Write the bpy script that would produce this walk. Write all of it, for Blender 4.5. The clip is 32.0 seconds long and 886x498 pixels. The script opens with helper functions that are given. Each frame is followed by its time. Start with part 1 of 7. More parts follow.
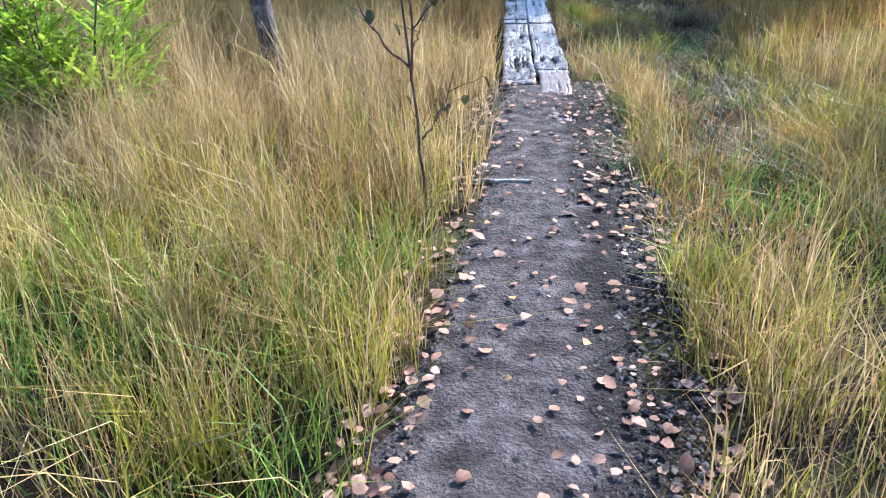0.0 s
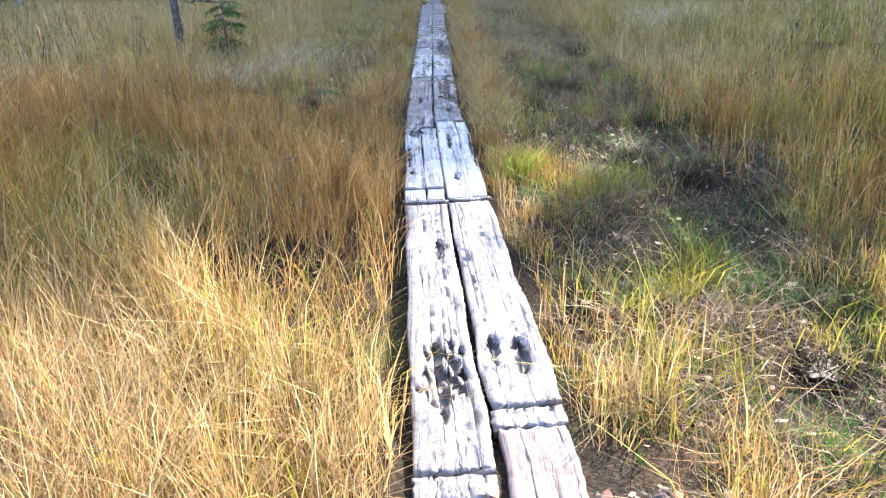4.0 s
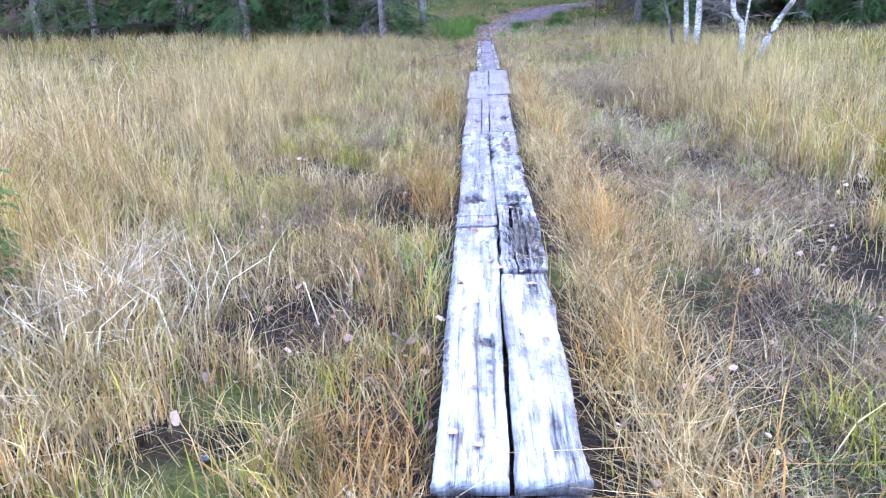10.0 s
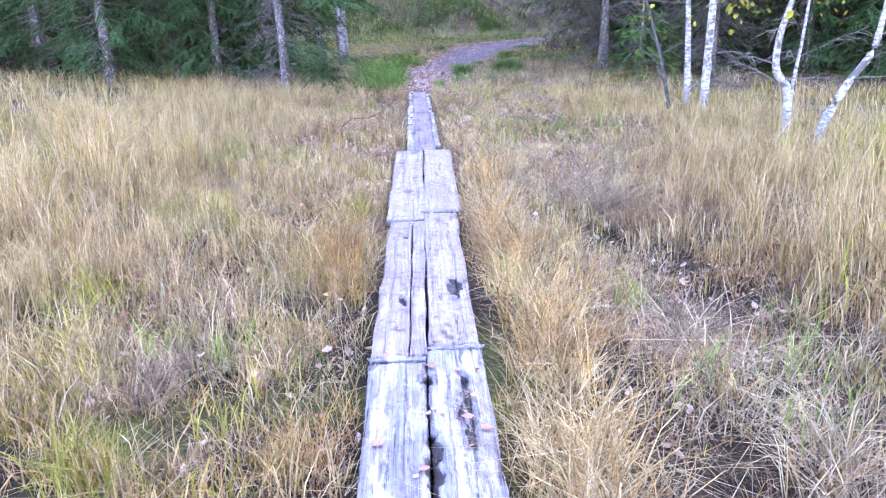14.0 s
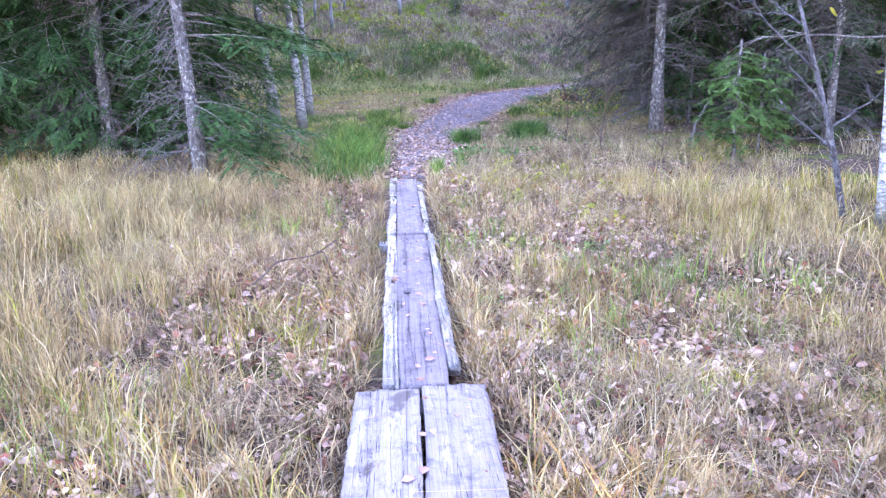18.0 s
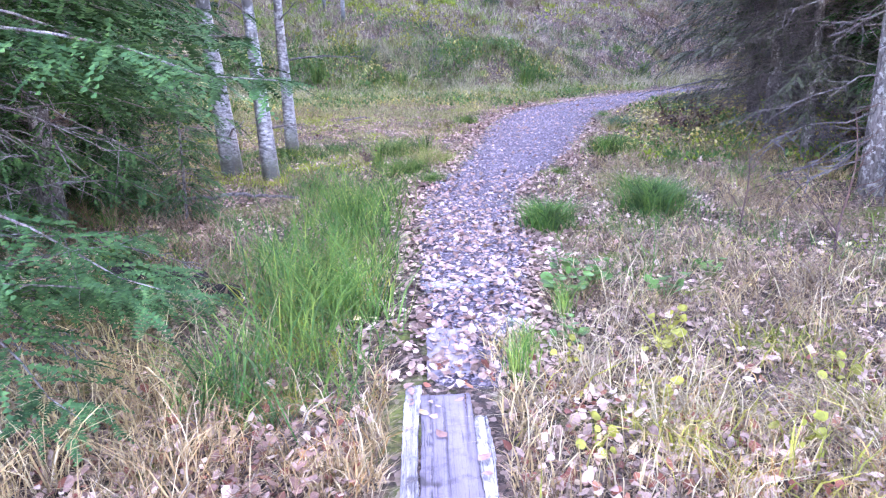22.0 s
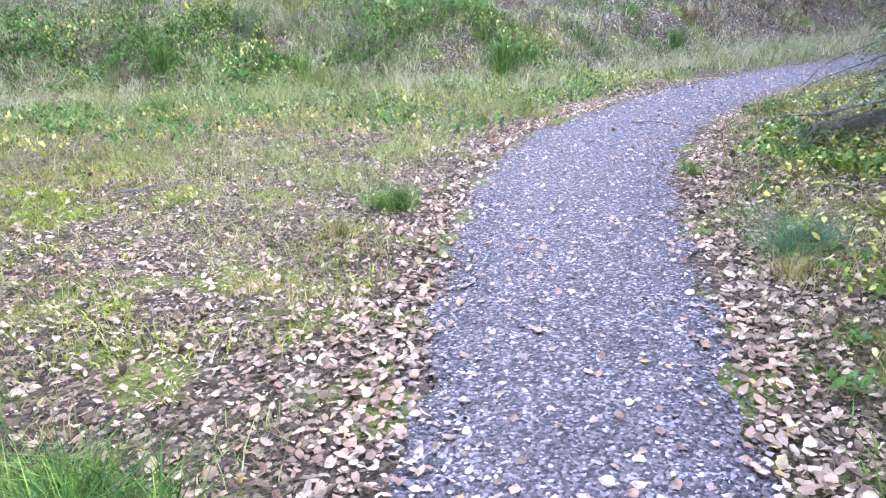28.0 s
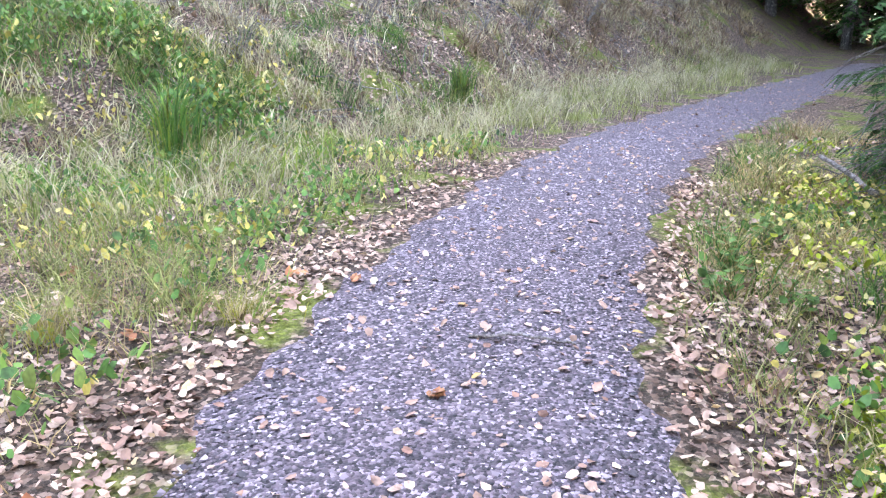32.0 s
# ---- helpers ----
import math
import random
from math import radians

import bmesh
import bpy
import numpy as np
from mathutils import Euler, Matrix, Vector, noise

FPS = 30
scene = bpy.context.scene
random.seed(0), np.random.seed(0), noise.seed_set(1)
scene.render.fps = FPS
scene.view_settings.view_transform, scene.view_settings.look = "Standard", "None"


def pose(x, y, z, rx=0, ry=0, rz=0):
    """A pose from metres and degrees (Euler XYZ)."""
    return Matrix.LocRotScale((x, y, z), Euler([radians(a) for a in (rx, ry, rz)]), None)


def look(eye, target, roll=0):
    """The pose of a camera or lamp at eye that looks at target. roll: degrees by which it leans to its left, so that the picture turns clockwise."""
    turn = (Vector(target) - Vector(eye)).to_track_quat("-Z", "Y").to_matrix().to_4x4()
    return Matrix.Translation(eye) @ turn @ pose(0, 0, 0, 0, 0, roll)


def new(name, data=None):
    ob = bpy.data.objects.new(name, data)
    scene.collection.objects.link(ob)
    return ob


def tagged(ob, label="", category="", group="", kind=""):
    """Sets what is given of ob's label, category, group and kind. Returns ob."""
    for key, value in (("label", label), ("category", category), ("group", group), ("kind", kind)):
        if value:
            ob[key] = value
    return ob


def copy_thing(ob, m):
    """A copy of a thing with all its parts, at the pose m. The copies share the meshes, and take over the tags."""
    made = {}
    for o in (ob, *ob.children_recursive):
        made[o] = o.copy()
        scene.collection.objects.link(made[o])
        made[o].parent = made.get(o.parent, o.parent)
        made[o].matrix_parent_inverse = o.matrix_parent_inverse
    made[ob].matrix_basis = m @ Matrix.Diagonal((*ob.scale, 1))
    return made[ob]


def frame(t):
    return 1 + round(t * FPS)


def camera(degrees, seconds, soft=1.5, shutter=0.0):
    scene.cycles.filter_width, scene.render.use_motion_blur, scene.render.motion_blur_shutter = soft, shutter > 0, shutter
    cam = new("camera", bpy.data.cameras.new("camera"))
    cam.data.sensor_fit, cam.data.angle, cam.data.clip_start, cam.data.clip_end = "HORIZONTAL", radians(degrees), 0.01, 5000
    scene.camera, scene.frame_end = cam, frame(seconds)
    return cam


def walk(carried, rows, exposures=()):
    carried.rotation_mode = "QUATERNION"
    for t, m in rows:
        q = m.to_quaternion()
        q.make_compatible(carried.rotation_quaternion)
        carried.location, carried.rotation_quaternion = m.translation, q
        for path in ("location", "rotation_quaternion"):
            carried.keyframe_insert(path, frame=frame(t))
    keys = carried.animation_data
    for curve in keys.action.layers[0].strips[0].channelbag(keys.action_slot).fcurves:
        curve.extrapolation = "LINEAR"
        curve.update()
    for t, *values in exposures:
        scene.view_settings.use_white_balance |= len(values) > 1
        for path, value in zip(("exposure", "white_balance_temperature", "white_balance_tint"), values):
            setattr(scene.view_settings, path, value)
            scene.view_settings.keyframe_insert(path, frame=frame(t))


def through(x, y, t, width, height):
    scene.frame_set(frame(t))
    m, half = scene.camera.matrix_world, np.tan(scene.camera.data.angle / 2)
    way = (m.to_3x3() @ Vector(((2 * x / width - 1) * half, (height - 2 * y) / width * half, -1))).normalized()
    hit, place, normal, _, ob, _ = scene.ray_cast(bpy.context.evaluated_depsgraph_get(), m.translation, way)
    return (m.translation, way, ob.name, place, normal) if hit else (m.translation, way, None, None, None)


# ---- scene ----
cam = camera(59.5, 32.0, soft=1.2, shutter=0.0)
PATH = [
    (0, (0.121, 0.564, 1.38), (-0.107, 2.358, 0.525), -1.9),
    (0.5, (0.03, 1.038, 1.343), (-0.108, 2.851, 0.511), 0.2),
    (1, (0.003, 1.527, 1.331), (0.065, 3.368, 0.552), 2.3),
    (1.5, (0.019, 2.081, 1.329), (0.04, 3.932, 0.571), 0.8),
    (2, (-0.032, 2.695, 1.294), (0.004, 4.555, 0.559), 2.9),
    (2.5, (0.005, 3.274, 1.288), (0.076, 5.146, 0.587), 2.5),
    (4.5, (-0.008, 5.111, 1.537), (-0.019, 6.961, 0.779), -3.6),
    (5, (0.121, 5.705, 1.524), (0.166, 7.599, 0.883), -2.8),
    (5.5, (0.147, 6.207, 1.487), (0.078, 8.108, 0.869), -3.2),
    (6, (0.087, 6.833, 1.504), (-0.067, 8.712, 0.836), -2.5),
    (6.5, (0.056, 7.422, 1.498), (-0.137, 9.292, 0.815), -3.2),
    (7, (-0.013, 7.957, 1.452), (-0.244, 9.821, 0.765), -3.5),
    (7.5, (-0.033, 8.589, 1.462), (-0.163, 10.461, 0.772), -2.6),
    (8, (-0.013, 9.279, 1.471), (-0.126, 11.156, 0.79), -2.9),
    (8.5, (-0.041, 9.919, 1.44), (-0.144, 11.8, 0.768), -0.7),
    (9, (0.0, 10.452, 1.466), (-0.042, 12.335, 0.794), -1.9),
    (9.5, (-0.052, 11.061, 1.44), (-0.154, 12.939, 0.758), -3.3),
    (10, (-0.113, 11.711, 1.442), (-0.22, 13.591, 0.769), -2.6),
    (10.5, (-0.133, 12.308, 1.481), (-0.256, 14.188, 0.809), -4.4),
    (11, (-0.166, 12.957, 1.481), (-0.271, 14.845, 0.829), -3.8),
    (11.5, (-0.105, 13.495, 1.48), (-0.082, 15.399, 0.87), -3.5),
    (12, (-0.078, 14.054, 1.495), (-0.035, 15.965, 0.907), -4.6),
    (12.5, (-0.028, 14.576, 1.519), (0.028, 16.492, 0.947), -3.0),
    (13, (0.021, 14.991, 1.523), (0.068, 16.909, 0.958), -3.1),
    (13.5, (-0.053, 15.416, 1.476), (-0.012, 17.332, 0.901), -1.7),
    (15.5, (-0.078, 17.369, 1.468), (0.009, 19.224, 0.724), -0.8),
    (16, (-0.12, 18.008, 1.45), (-0.072, 19.872, 0.726), -1.2),
    (16.5, (-0.144, 18.659, 1.464), (-0.106, 20.521, 0.735), -0.8),
    (17, (-0.09, 19.334, 1.459), (-0.039, 21.197, 0.734), -1.3),
    (17.5, (-0.123, 20.008, 1.429), (-0.075, 21.904, 0.797), -1.3),
    (18, (-0.032, 20.677, 1.401), (0.07, 22.607, 0.887), -1.5),
    (18.5, (0.018, 21.286, 1.39), (0.083, 23.224, 0.899), -2.6),
    (19, (0.017, 21.952, 1.403), (0.034, 23.889, 0.904), -1.9),
    (19.5, (0.01, 22.627, 1.408), (-0.034, 24.564, 0.909), -2.8),
    (20, (-0.073, 23.32, 1.391), (-0.158, 25.254, 0.889), -2.2),
    (20.5, (-0.044, 23.977, 1.375), (-0.08, 25.91, 0.863), -2.4),
    (21, (-0.079, 24.634, 1.371), (-0.11, 26.566, 0.857), -1.6),
    (21.5, (-0.089, 25.289, 1.39), (-0.056, 27.219, 0.866), 0.1),
    (22, (-0.039, 25.912, 1.45), (0.007, 27.841, 0.924), -1.3),
    (22.5, (-0.001, 26.578, 1.45), (0.054, 28.511, 0.943), -1.8),
    (23, (0.02, 27.247, 1.43), (0.078, 29.181, 0.923), -2.4),
    (23.5, (-0.017, 27.843, 1.425), (0.018, 29.776, 0.915), -2.4),
    (24, (-0.006, 28.414, 1.442), (0.105, 30.339, 0.91), -1.3),
    (24.5, (0.039, 29.034, 1.482), (0.152, 30.957, 0.942), -1.9),
    (26.5, (0.391, 31.677, 1.562), (0.531, 33.563, 0.91), -0.8),
    (27, (0.461, 32.428, 1.557), (0.586, 34.314, 0.904), -2.3),
    (27.5, (0.514, 33.22, 1.553), (0.639, 35.107, 0.9), -1.7),
    (28, (0.665, 33.953, 1.568), (0.814, 35.841, 0.925), -1.7),
    (28.5, (0.755, 34.675, 1.52), (0.998, 36.553, 0.877), -0.6),
    (29, (0.91, 35.406, 1.475), (1.303, 37.259, 0.833), -0.0),
    (29.5, (1.043, 36.164, 1.463), (1.465, 38.016, 0.837), -0.4),
    (30, (1.192, 36.906, 1.455), (1.756, 38.73, 0.861), 0.9),
    (30.5, (1.429, 37.627, 1.445), (2.057, 39.436, 0.869), -0.7),
    (31, (1.656, 38.343, 1.442), (2.362, 40.12, 0.855), 0.5),
    (31.5, (1.933, 39.057, 1.438), (2.707, 40.8, 0.836), 0.8),
    (32, (2.154, 39.773, 1.44), (2.933, 41.512, 0.83), 1.1),
]
EXPOSURES = [(0, 1.98, 5450, 9), (1, 2.52, 5200, 22), (2, 2.4, 5600, 8), (5, 3.1, 7300, 19), (6.2, 3.0, 8200, 24), (7, 3.25, 7100, 25), (8, 4.1, 6600, 20), (9, 4.33, 6500, 24), (11, 4.15, 6250, 30), (13, 4.58, 6250, 40), (16, 4.55, 6450, 38), (17, 4.48, 6500, 39), (18, 4.75, 6400, 38), (20, 4.98, 6550, 39), (22, 5.15, 6500, 42), (24, 5.36, 7250, 38), (27, 5.44, 6950, 30), (28.4, 5.46, 7350, 17), (29.3, 5.48, 7500, 17), (31, 5.53, 7400, 26), (32, 5.50, 8100, 20)]
walk(cam, [(t, look(eye, target, roll)) for t, eye, target, roll in PATH], EXPOSURES)

# ---- sky and sun ----
SUN_AZ, SUN_EL = radians(37), radians(30)  # azimuth from +y towards +x
world = bpy.data.worlds.new("sky")
scene.world = world
world.use_nodes = True
wn = world.node_tree.nodes
sky = wn.new("ShaderNodeTexSky")
sky.sky_type = "NISHITA"
sky.sun_disc = False
sky.sun_elevation, sky.sun_rotation = SUN_EL, SUN_AZ
world.node_tree.links.new(sky.outputs[0], wn["Background"].inputs[0])
wn["Background"].inputs[1].default_value = 0.135
sun = new("sun", bpy.data.lights.new("sun", "SUN"))
sun.data.energy, sun.data.angle, sun.data.color = 4.2, radians(0.6), (1.0, 0.91, 0.78)
sun_way = Vector((math.sin(SUN_AZ) * math.cos(SUN_EL), math.cos(SUN_AZ) * math.cos(SUN_EL), math.sin(SUN_EL)))
sun.matrix_world = Matrix.Translation((0, 0, 40)) @ sun_way.to_track_quat("Z", "Y").to_matrix().to_4x4()

rng = np.random.default_rng(7)


# ---- materials ----
def nodes_of(name, rough=0.7):
    m = bpy.data.materials.new(name)
    m.use_nodes = True
    n, l = m.node_tree.nodes, m.node_tree.links
    b = n["Principled BSDF"]
    b.inputs["Roughness"].default_value = rough
    return m, n, l, b


def ramp(n, l, source, stops):
    r = n.new("ShaderNodeValToRGB")
    while len(r.color_ramp.elements) < len(stops):
        r.color_ramp.elements.new(0.5)
    for e, (p, c) in zip(r.color_ramp.elements, stops):
        e.position, e.color = p, (*c, 1)
    l.new(source, r.inputs[0])
    return r.outputs[0]


def tex_noise(n, l, scale, detail=5.0, coords=None, stretch=None, rough=0.6):
    t = n.new("ShaderNodeTexNoise")
    t.inputs["Scale"].default_value, t.inputs["Detail"].default_value = scale, detail
    t.inputs["Roughness"].default_value = rough
    g = coords
    if g is None:
        g = n.new("ShaderNodeNewGeometry").outputs["Position"]
    if stretch:
        mp = n.new("ShaderNodeMapping")
        mp.inputs["Scale"].default_value = stretch
        l.new(g, mp.inputs[0])
        g = mp.outputs[0]
    l.new(g, t.inputs["Vector"])
    return t.outputs["Fac"]


def mix(n, l, fac, a, b, kind="MIX"):
    m = n.new("ShaderNodeMix")
    m.data_type, m.blend_type = "RGBA", kind
    for sock, v in ((m.inputs[0], fac), (m.inputs[6], a), (m.inputs[7], b)):
        if isinstance(v, (int, float)):
            sock.default_value = v
        elif isinstance(v, tuple):
            sock.default_value = (*v, 1)
        else:
            l.new(v, sock)
    return m.outputs[2]


def math_node(n, l, op, a, b):
    m = n.new("ShaderNodeMath")
    m.operation = op
    for sock, v in ((m.inputs[0], a), (m.inputs[1], b)):
        if isinstance(v, (int, float)):
            sock.default_value = v
        else:
            l.new(v, sock)
    return m.outputs[0]


def bump(n, l, b, height, strength=0.5, distance=0.01):
    k = n.new("ShaderNodeBump")
    k.inputs["Strength"].default_value, k.inputs["Distance"].default_value = strength, distance
    l.new(height, k.inputs["Height"])
    l.new(k.outputs[0], b.inputs["Normal"])


def blade_material(name, stops, patch, through=0.33, rough=0.55, gloss=0.22):
    """Leafy stuff: every blade its own tone, broad patches, light shining through."""
    m, n, l, b = nodes_of(name, rough)
    b.inputs["Specular IOR Level"].default_value = gloss
    g = n.new("ShaderNodeNewGeometry")
    own = ramp(n, l, g.outputs["Random Per Island"], stops)
    wide = tex_noise(n, l, 0.7, 3)
    tone = ramp(n, l, wide, [(0.35, patch[0]), (0.65, patch[1])])
    col = mix(n, l, 0.45, own, tone)
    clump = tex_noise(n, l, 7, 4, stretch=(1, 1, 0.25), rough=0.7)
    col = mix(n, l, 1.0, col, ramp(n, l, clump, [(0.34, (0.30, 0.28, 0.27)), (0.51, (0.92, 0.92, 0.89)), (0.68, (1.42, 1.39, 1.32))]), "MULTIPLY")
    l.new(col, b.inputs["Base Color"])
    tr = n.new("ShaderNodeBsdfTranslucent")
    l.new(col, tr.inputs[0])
    mx = n.new("ShaderNodeMixShader")
    mx.inputs[0].default_value = through
    out = n["Material Output"]
    l.new(b.outputs[0], mx.inputs[1])
    l.new(tr.outputs[0], mx.inputs[2])
    l.new(mx.outputs[0], out.inputs[0])
    return m


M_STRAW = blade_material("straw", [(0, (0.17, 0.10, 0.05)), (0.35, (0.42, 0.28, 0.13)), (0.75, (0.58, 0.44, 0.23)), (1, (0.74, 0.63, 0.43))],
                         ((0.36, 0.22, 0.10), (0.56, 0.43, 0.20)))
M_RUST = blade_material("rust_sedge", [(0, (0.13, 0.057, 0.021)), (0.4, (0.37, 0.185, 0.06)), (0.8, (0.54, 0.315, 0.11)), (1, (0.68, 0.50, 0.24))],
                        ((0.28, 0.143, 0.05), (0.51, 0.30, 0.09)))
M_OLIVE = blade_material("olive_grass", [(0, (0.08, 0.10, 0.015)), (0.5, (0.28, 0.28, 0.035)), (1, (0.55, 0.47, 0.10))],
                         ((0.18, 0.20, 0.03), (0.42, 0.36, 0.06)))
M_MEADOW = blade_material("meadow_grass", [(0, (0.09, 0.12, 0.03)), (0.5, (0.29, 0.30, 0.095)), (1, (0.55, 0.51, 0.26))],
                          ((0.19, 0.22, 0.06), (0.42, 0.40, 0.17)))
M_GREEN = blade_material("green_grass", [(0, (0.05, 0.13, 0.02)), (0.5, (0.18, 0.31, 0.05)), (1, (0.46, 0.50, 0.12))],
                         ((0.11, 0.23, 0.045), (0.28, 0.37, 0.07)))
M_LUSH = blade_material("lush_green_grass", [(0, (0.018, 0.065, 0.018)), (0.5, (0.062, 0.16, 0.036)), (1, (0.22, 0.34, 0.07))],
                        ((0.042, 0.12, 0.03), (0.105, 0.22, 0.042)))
M_LEAF = blade_material("fallen_leaf", [(0, (0.11, 0.045, 0.03)), (0.33, (0.26, 0.13, 0.09)), (0.62, (0.50, 0.33, 0.25)), (0.92, (0.70, 0.51, 0.41)), (1, (0.62, 0.46, 0.12))],
                        ((0.34, 0.195, 0.15), (0.62, 0.445, 0.355)), 0.12, 0.6, 0.12)
M_RUSTY_LEAF = blade_material("rusty_leaf", [(0, (0.22, 0.07, 0.03)), (0.6, (0.46, 0.17, 0.07)), (1, (0.60, 0.30, 0.14))], ((0.30, 0.10, 0.05), (0.50, 0.2, 0.09)), 0.12, 0.5)
M_RED_LEAF = blade_material("red_leaf", [(0, (0.12, 0.03, 0.02)), (0.6, (0.28, 0.08, 0.045)), (1, (0.42, 0.20, 0.10))], ((0.16, 0.05, 0.03), (0.32, 0.11, 0.06)), 0.12, 0.5)
M_PALE_LEAF = blade_material("pale_leaf", [(0, (0.17, 0.08, 0.055)), (0.4, (0.40, 0.235, 0.175)), (0.9, (0.61, 0.43, 0.34)), (1, (0.58, 0.38, 0.08))],
                             ((0.29, 0.145, 0.11), (0.50, 0.305, 0.24)), 0.12, 0.6, 0.08)
M_BROWN_LEAF = blade_material("rotting_leaf", [(0, (0.05, 0.028, 0.02)), (0.6, (0.17, 0.10, 0.07)), (1, (0.34, 0.22, 0.16))], ((0.08, 0.05, 0.035), (0.20, 0.13, 0.09)), 0.12, 0.6, 0.12)
M_BLUE_SEDGE = blade_material("blue_green_sedge", [(0, (0.02, 0.055, 0.035)), (0.6, (0.07, 0.16, 0.10)), (1, (0.20, 0.33, 0.22))], ((0.05, 0.12, 0.075), (0.10, 0.20, 0.13)), 0.3)
M_YELLOW_LEAF = blade_material("yellow_leaf", [(0, (0.30, 0.22, 0.05)), (0.5, (0.58, 0.46, 0.10)), (1, (0.72, 0.62, 0.34))], ((0.42, 0.32, 0.07), (0.62, 0.52, 0.18)), 0.2, 0.5)
M_MOSS = blade_material("moss", [(0, (0.14, 0.19, 0.015)), (0.5, (0.33, 0.40, 0.035)), (1, (0.50, 0.54, 0.08))], ((0.22, 0.29, 0.025), (0.40, 0.46, 0.05)), 0.3)
M_NEEDLE = blade_material("spruce_needles", [(0, (0.014, 0.045, 0.02)), (0.6, (0.041, 0.116, 0.045)), (1, (0.12, 0.22, 0.07))],
                          ((0.032, 0.09, 0.033), (0.077, 0.165, 0.052)), 0.2, 0.8, 0.08)
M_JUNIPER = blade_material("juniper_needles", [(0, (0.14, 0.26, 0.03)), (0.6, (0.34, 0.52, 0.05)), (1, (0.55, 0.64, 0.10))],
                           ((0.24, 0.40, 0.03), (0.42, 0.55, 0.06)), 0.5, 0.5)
M_DRY_NEEDLE = blade_material("sparse_grey_needles", [(0, (0.05, 0.06, 0.04)), (0.6, (0.11, 0.13, 0.085)), (1, (0.20, 0.22, 0.15))], ((0.07, 0.085, 0.055), (0.15, 0.165, 0.11)), 0.2, 0.8, 0.08)
M_SPROUT = blade_material("young_needles", [(0, (0.03, 0.08, 0.02)), (0.6, (0.09, 0.19, 0.05)), (1, (0.18, 0.30, 0.09))], ((0.06, 0.14, 0.035), (0.12, 0.22, 0.06)), 0.25, 0.6)
M_HERB = blade_material("herb_leaf", [(0, (0.04, 0.12, 0.03)), (0.6, (0.10, 0.22, 0.05)), (1, (0.36, 0.36, 0.07))],
                        ((0.07, 0.17, 0.04), (0.13, 0.24, 0.05)), 0.3, 0.45)
M_DARK_STEM = blade_material("wet_dead_stems", [(0, (0.02, 0.014, 0.01)), (0.6, (0.09, 0.066, 0.042)), (0.9, (0.20, 0.16, 0.11)), (1, (0.42, 0.36, 0.27))], ((0.05, 0.036, 0.024), (0.13, 0.10, 0.06)), 0.15)


def m_ground():
    m, n, l, b = nodes_of("peat_ground", 0.9)
    b.inputs["Specular IOR Level"].default_value = 0.15
    fine, mid, wide = tex_noise(n, l, 45, 6), tex_noise(n, l, 6, 5), tex_noise(n, l, 0.5, 4)
    peat = ramp(n, l, fine, [(0.3, (0.006, 0.005, 0.004)), (0.55, (0.022, 0.016, 0.011)), (0.75, (0.06, 0.042, 0.027))])
    thatch = ramp(n, l, fine, [(0.3, (0.012, 0.008, 0.005)), (0.7, (0.055, 0.036, 0.02))])
    moss = ramp(n, l, fine, [(0.3, (0.05, 0.07, 0.015)), (0.7, (0.17, 0.20, 0.04))])
    col = mix(n, l, ramp(n, l, mid, [(0.42, (0, 0, 0)), (0.6, (1, 1, 1))]), peat, thatch)
    col = mix(n, l, ramp(n, l, wide, [(0.55, (0, 0, 0)), (0.68, (0.8, 0.8, 0.8))]), col, moss)
    floor = ramp(n, l, tex_noise(n, l, 40, 6, rough=0.8), [(0.36, (0.016, 0.012, 0.009)), (0.5, (0.055, 0.038, 0.028)), (0.66, (0.17, 0.12, 0.09))])
    cell = n.new("ShaderNodeTexVoronoi")
    cell.inputs["Scale"].default_value = 42
    l.new(n.new("ShaderNodeNewGeometry").outputs["Position"], cell.inputs["Vector"])
    pick = n.new("ShaderNodeSeparateColor")
    l.new(cell.outputs["Color"], pick.inputs[0])
    scrap = ramp(n, l, pick.outputs[0], [(0, (0.045, 0.026, 0.018)), (0.5, (0.17, 0.105, 0.075)), (1, (0.40, 0.28, 0.215))])
    floor = mix(n, l, ramp(n, l, pick.outputs[1], [(0.45, (0, 0, 0)), (0.5, (0.8,) * 3)]), floor, scrap)
    mat = ramp(n, l, fine, [(0.3, (0.05, 0.07, 0.012)), (0.7, (0.20, 0.23, 0.035))])
    floor = mix(n, l, ramp(n, l, tex_noise(n, l, 1.3, 6), [(0.52, (0, 0, 0)), (0.60, (0.8,) * 3)]), floor, mat)
    xyz = n.new("ShaderNodeSeparateXYZ")
    l.new(n.new("ShaderNodeNewGeometry").outputs["Position"], xyz.inputs[0])
    reach = math_node(n, l, "ADD", xyz.outputs["Y"], math_node(n, l, "MULTIPLY", mid, 6.0))
    step = n.new("ShaderNodeMapRange")
    step.inputs["From Min"].default_value, step.inputs["From Max"].default_value = 24.0, 29.0
    l.new(reach, step.inputs["Value"])
    col = mix(n, l, step.outputs[0], col, floor)
    l.new(col, b.inputs["Base Color"])
    bump(n, l, b, math_node(n, l, "ADD", fine, mid), 0.9, 0.03)
    return m


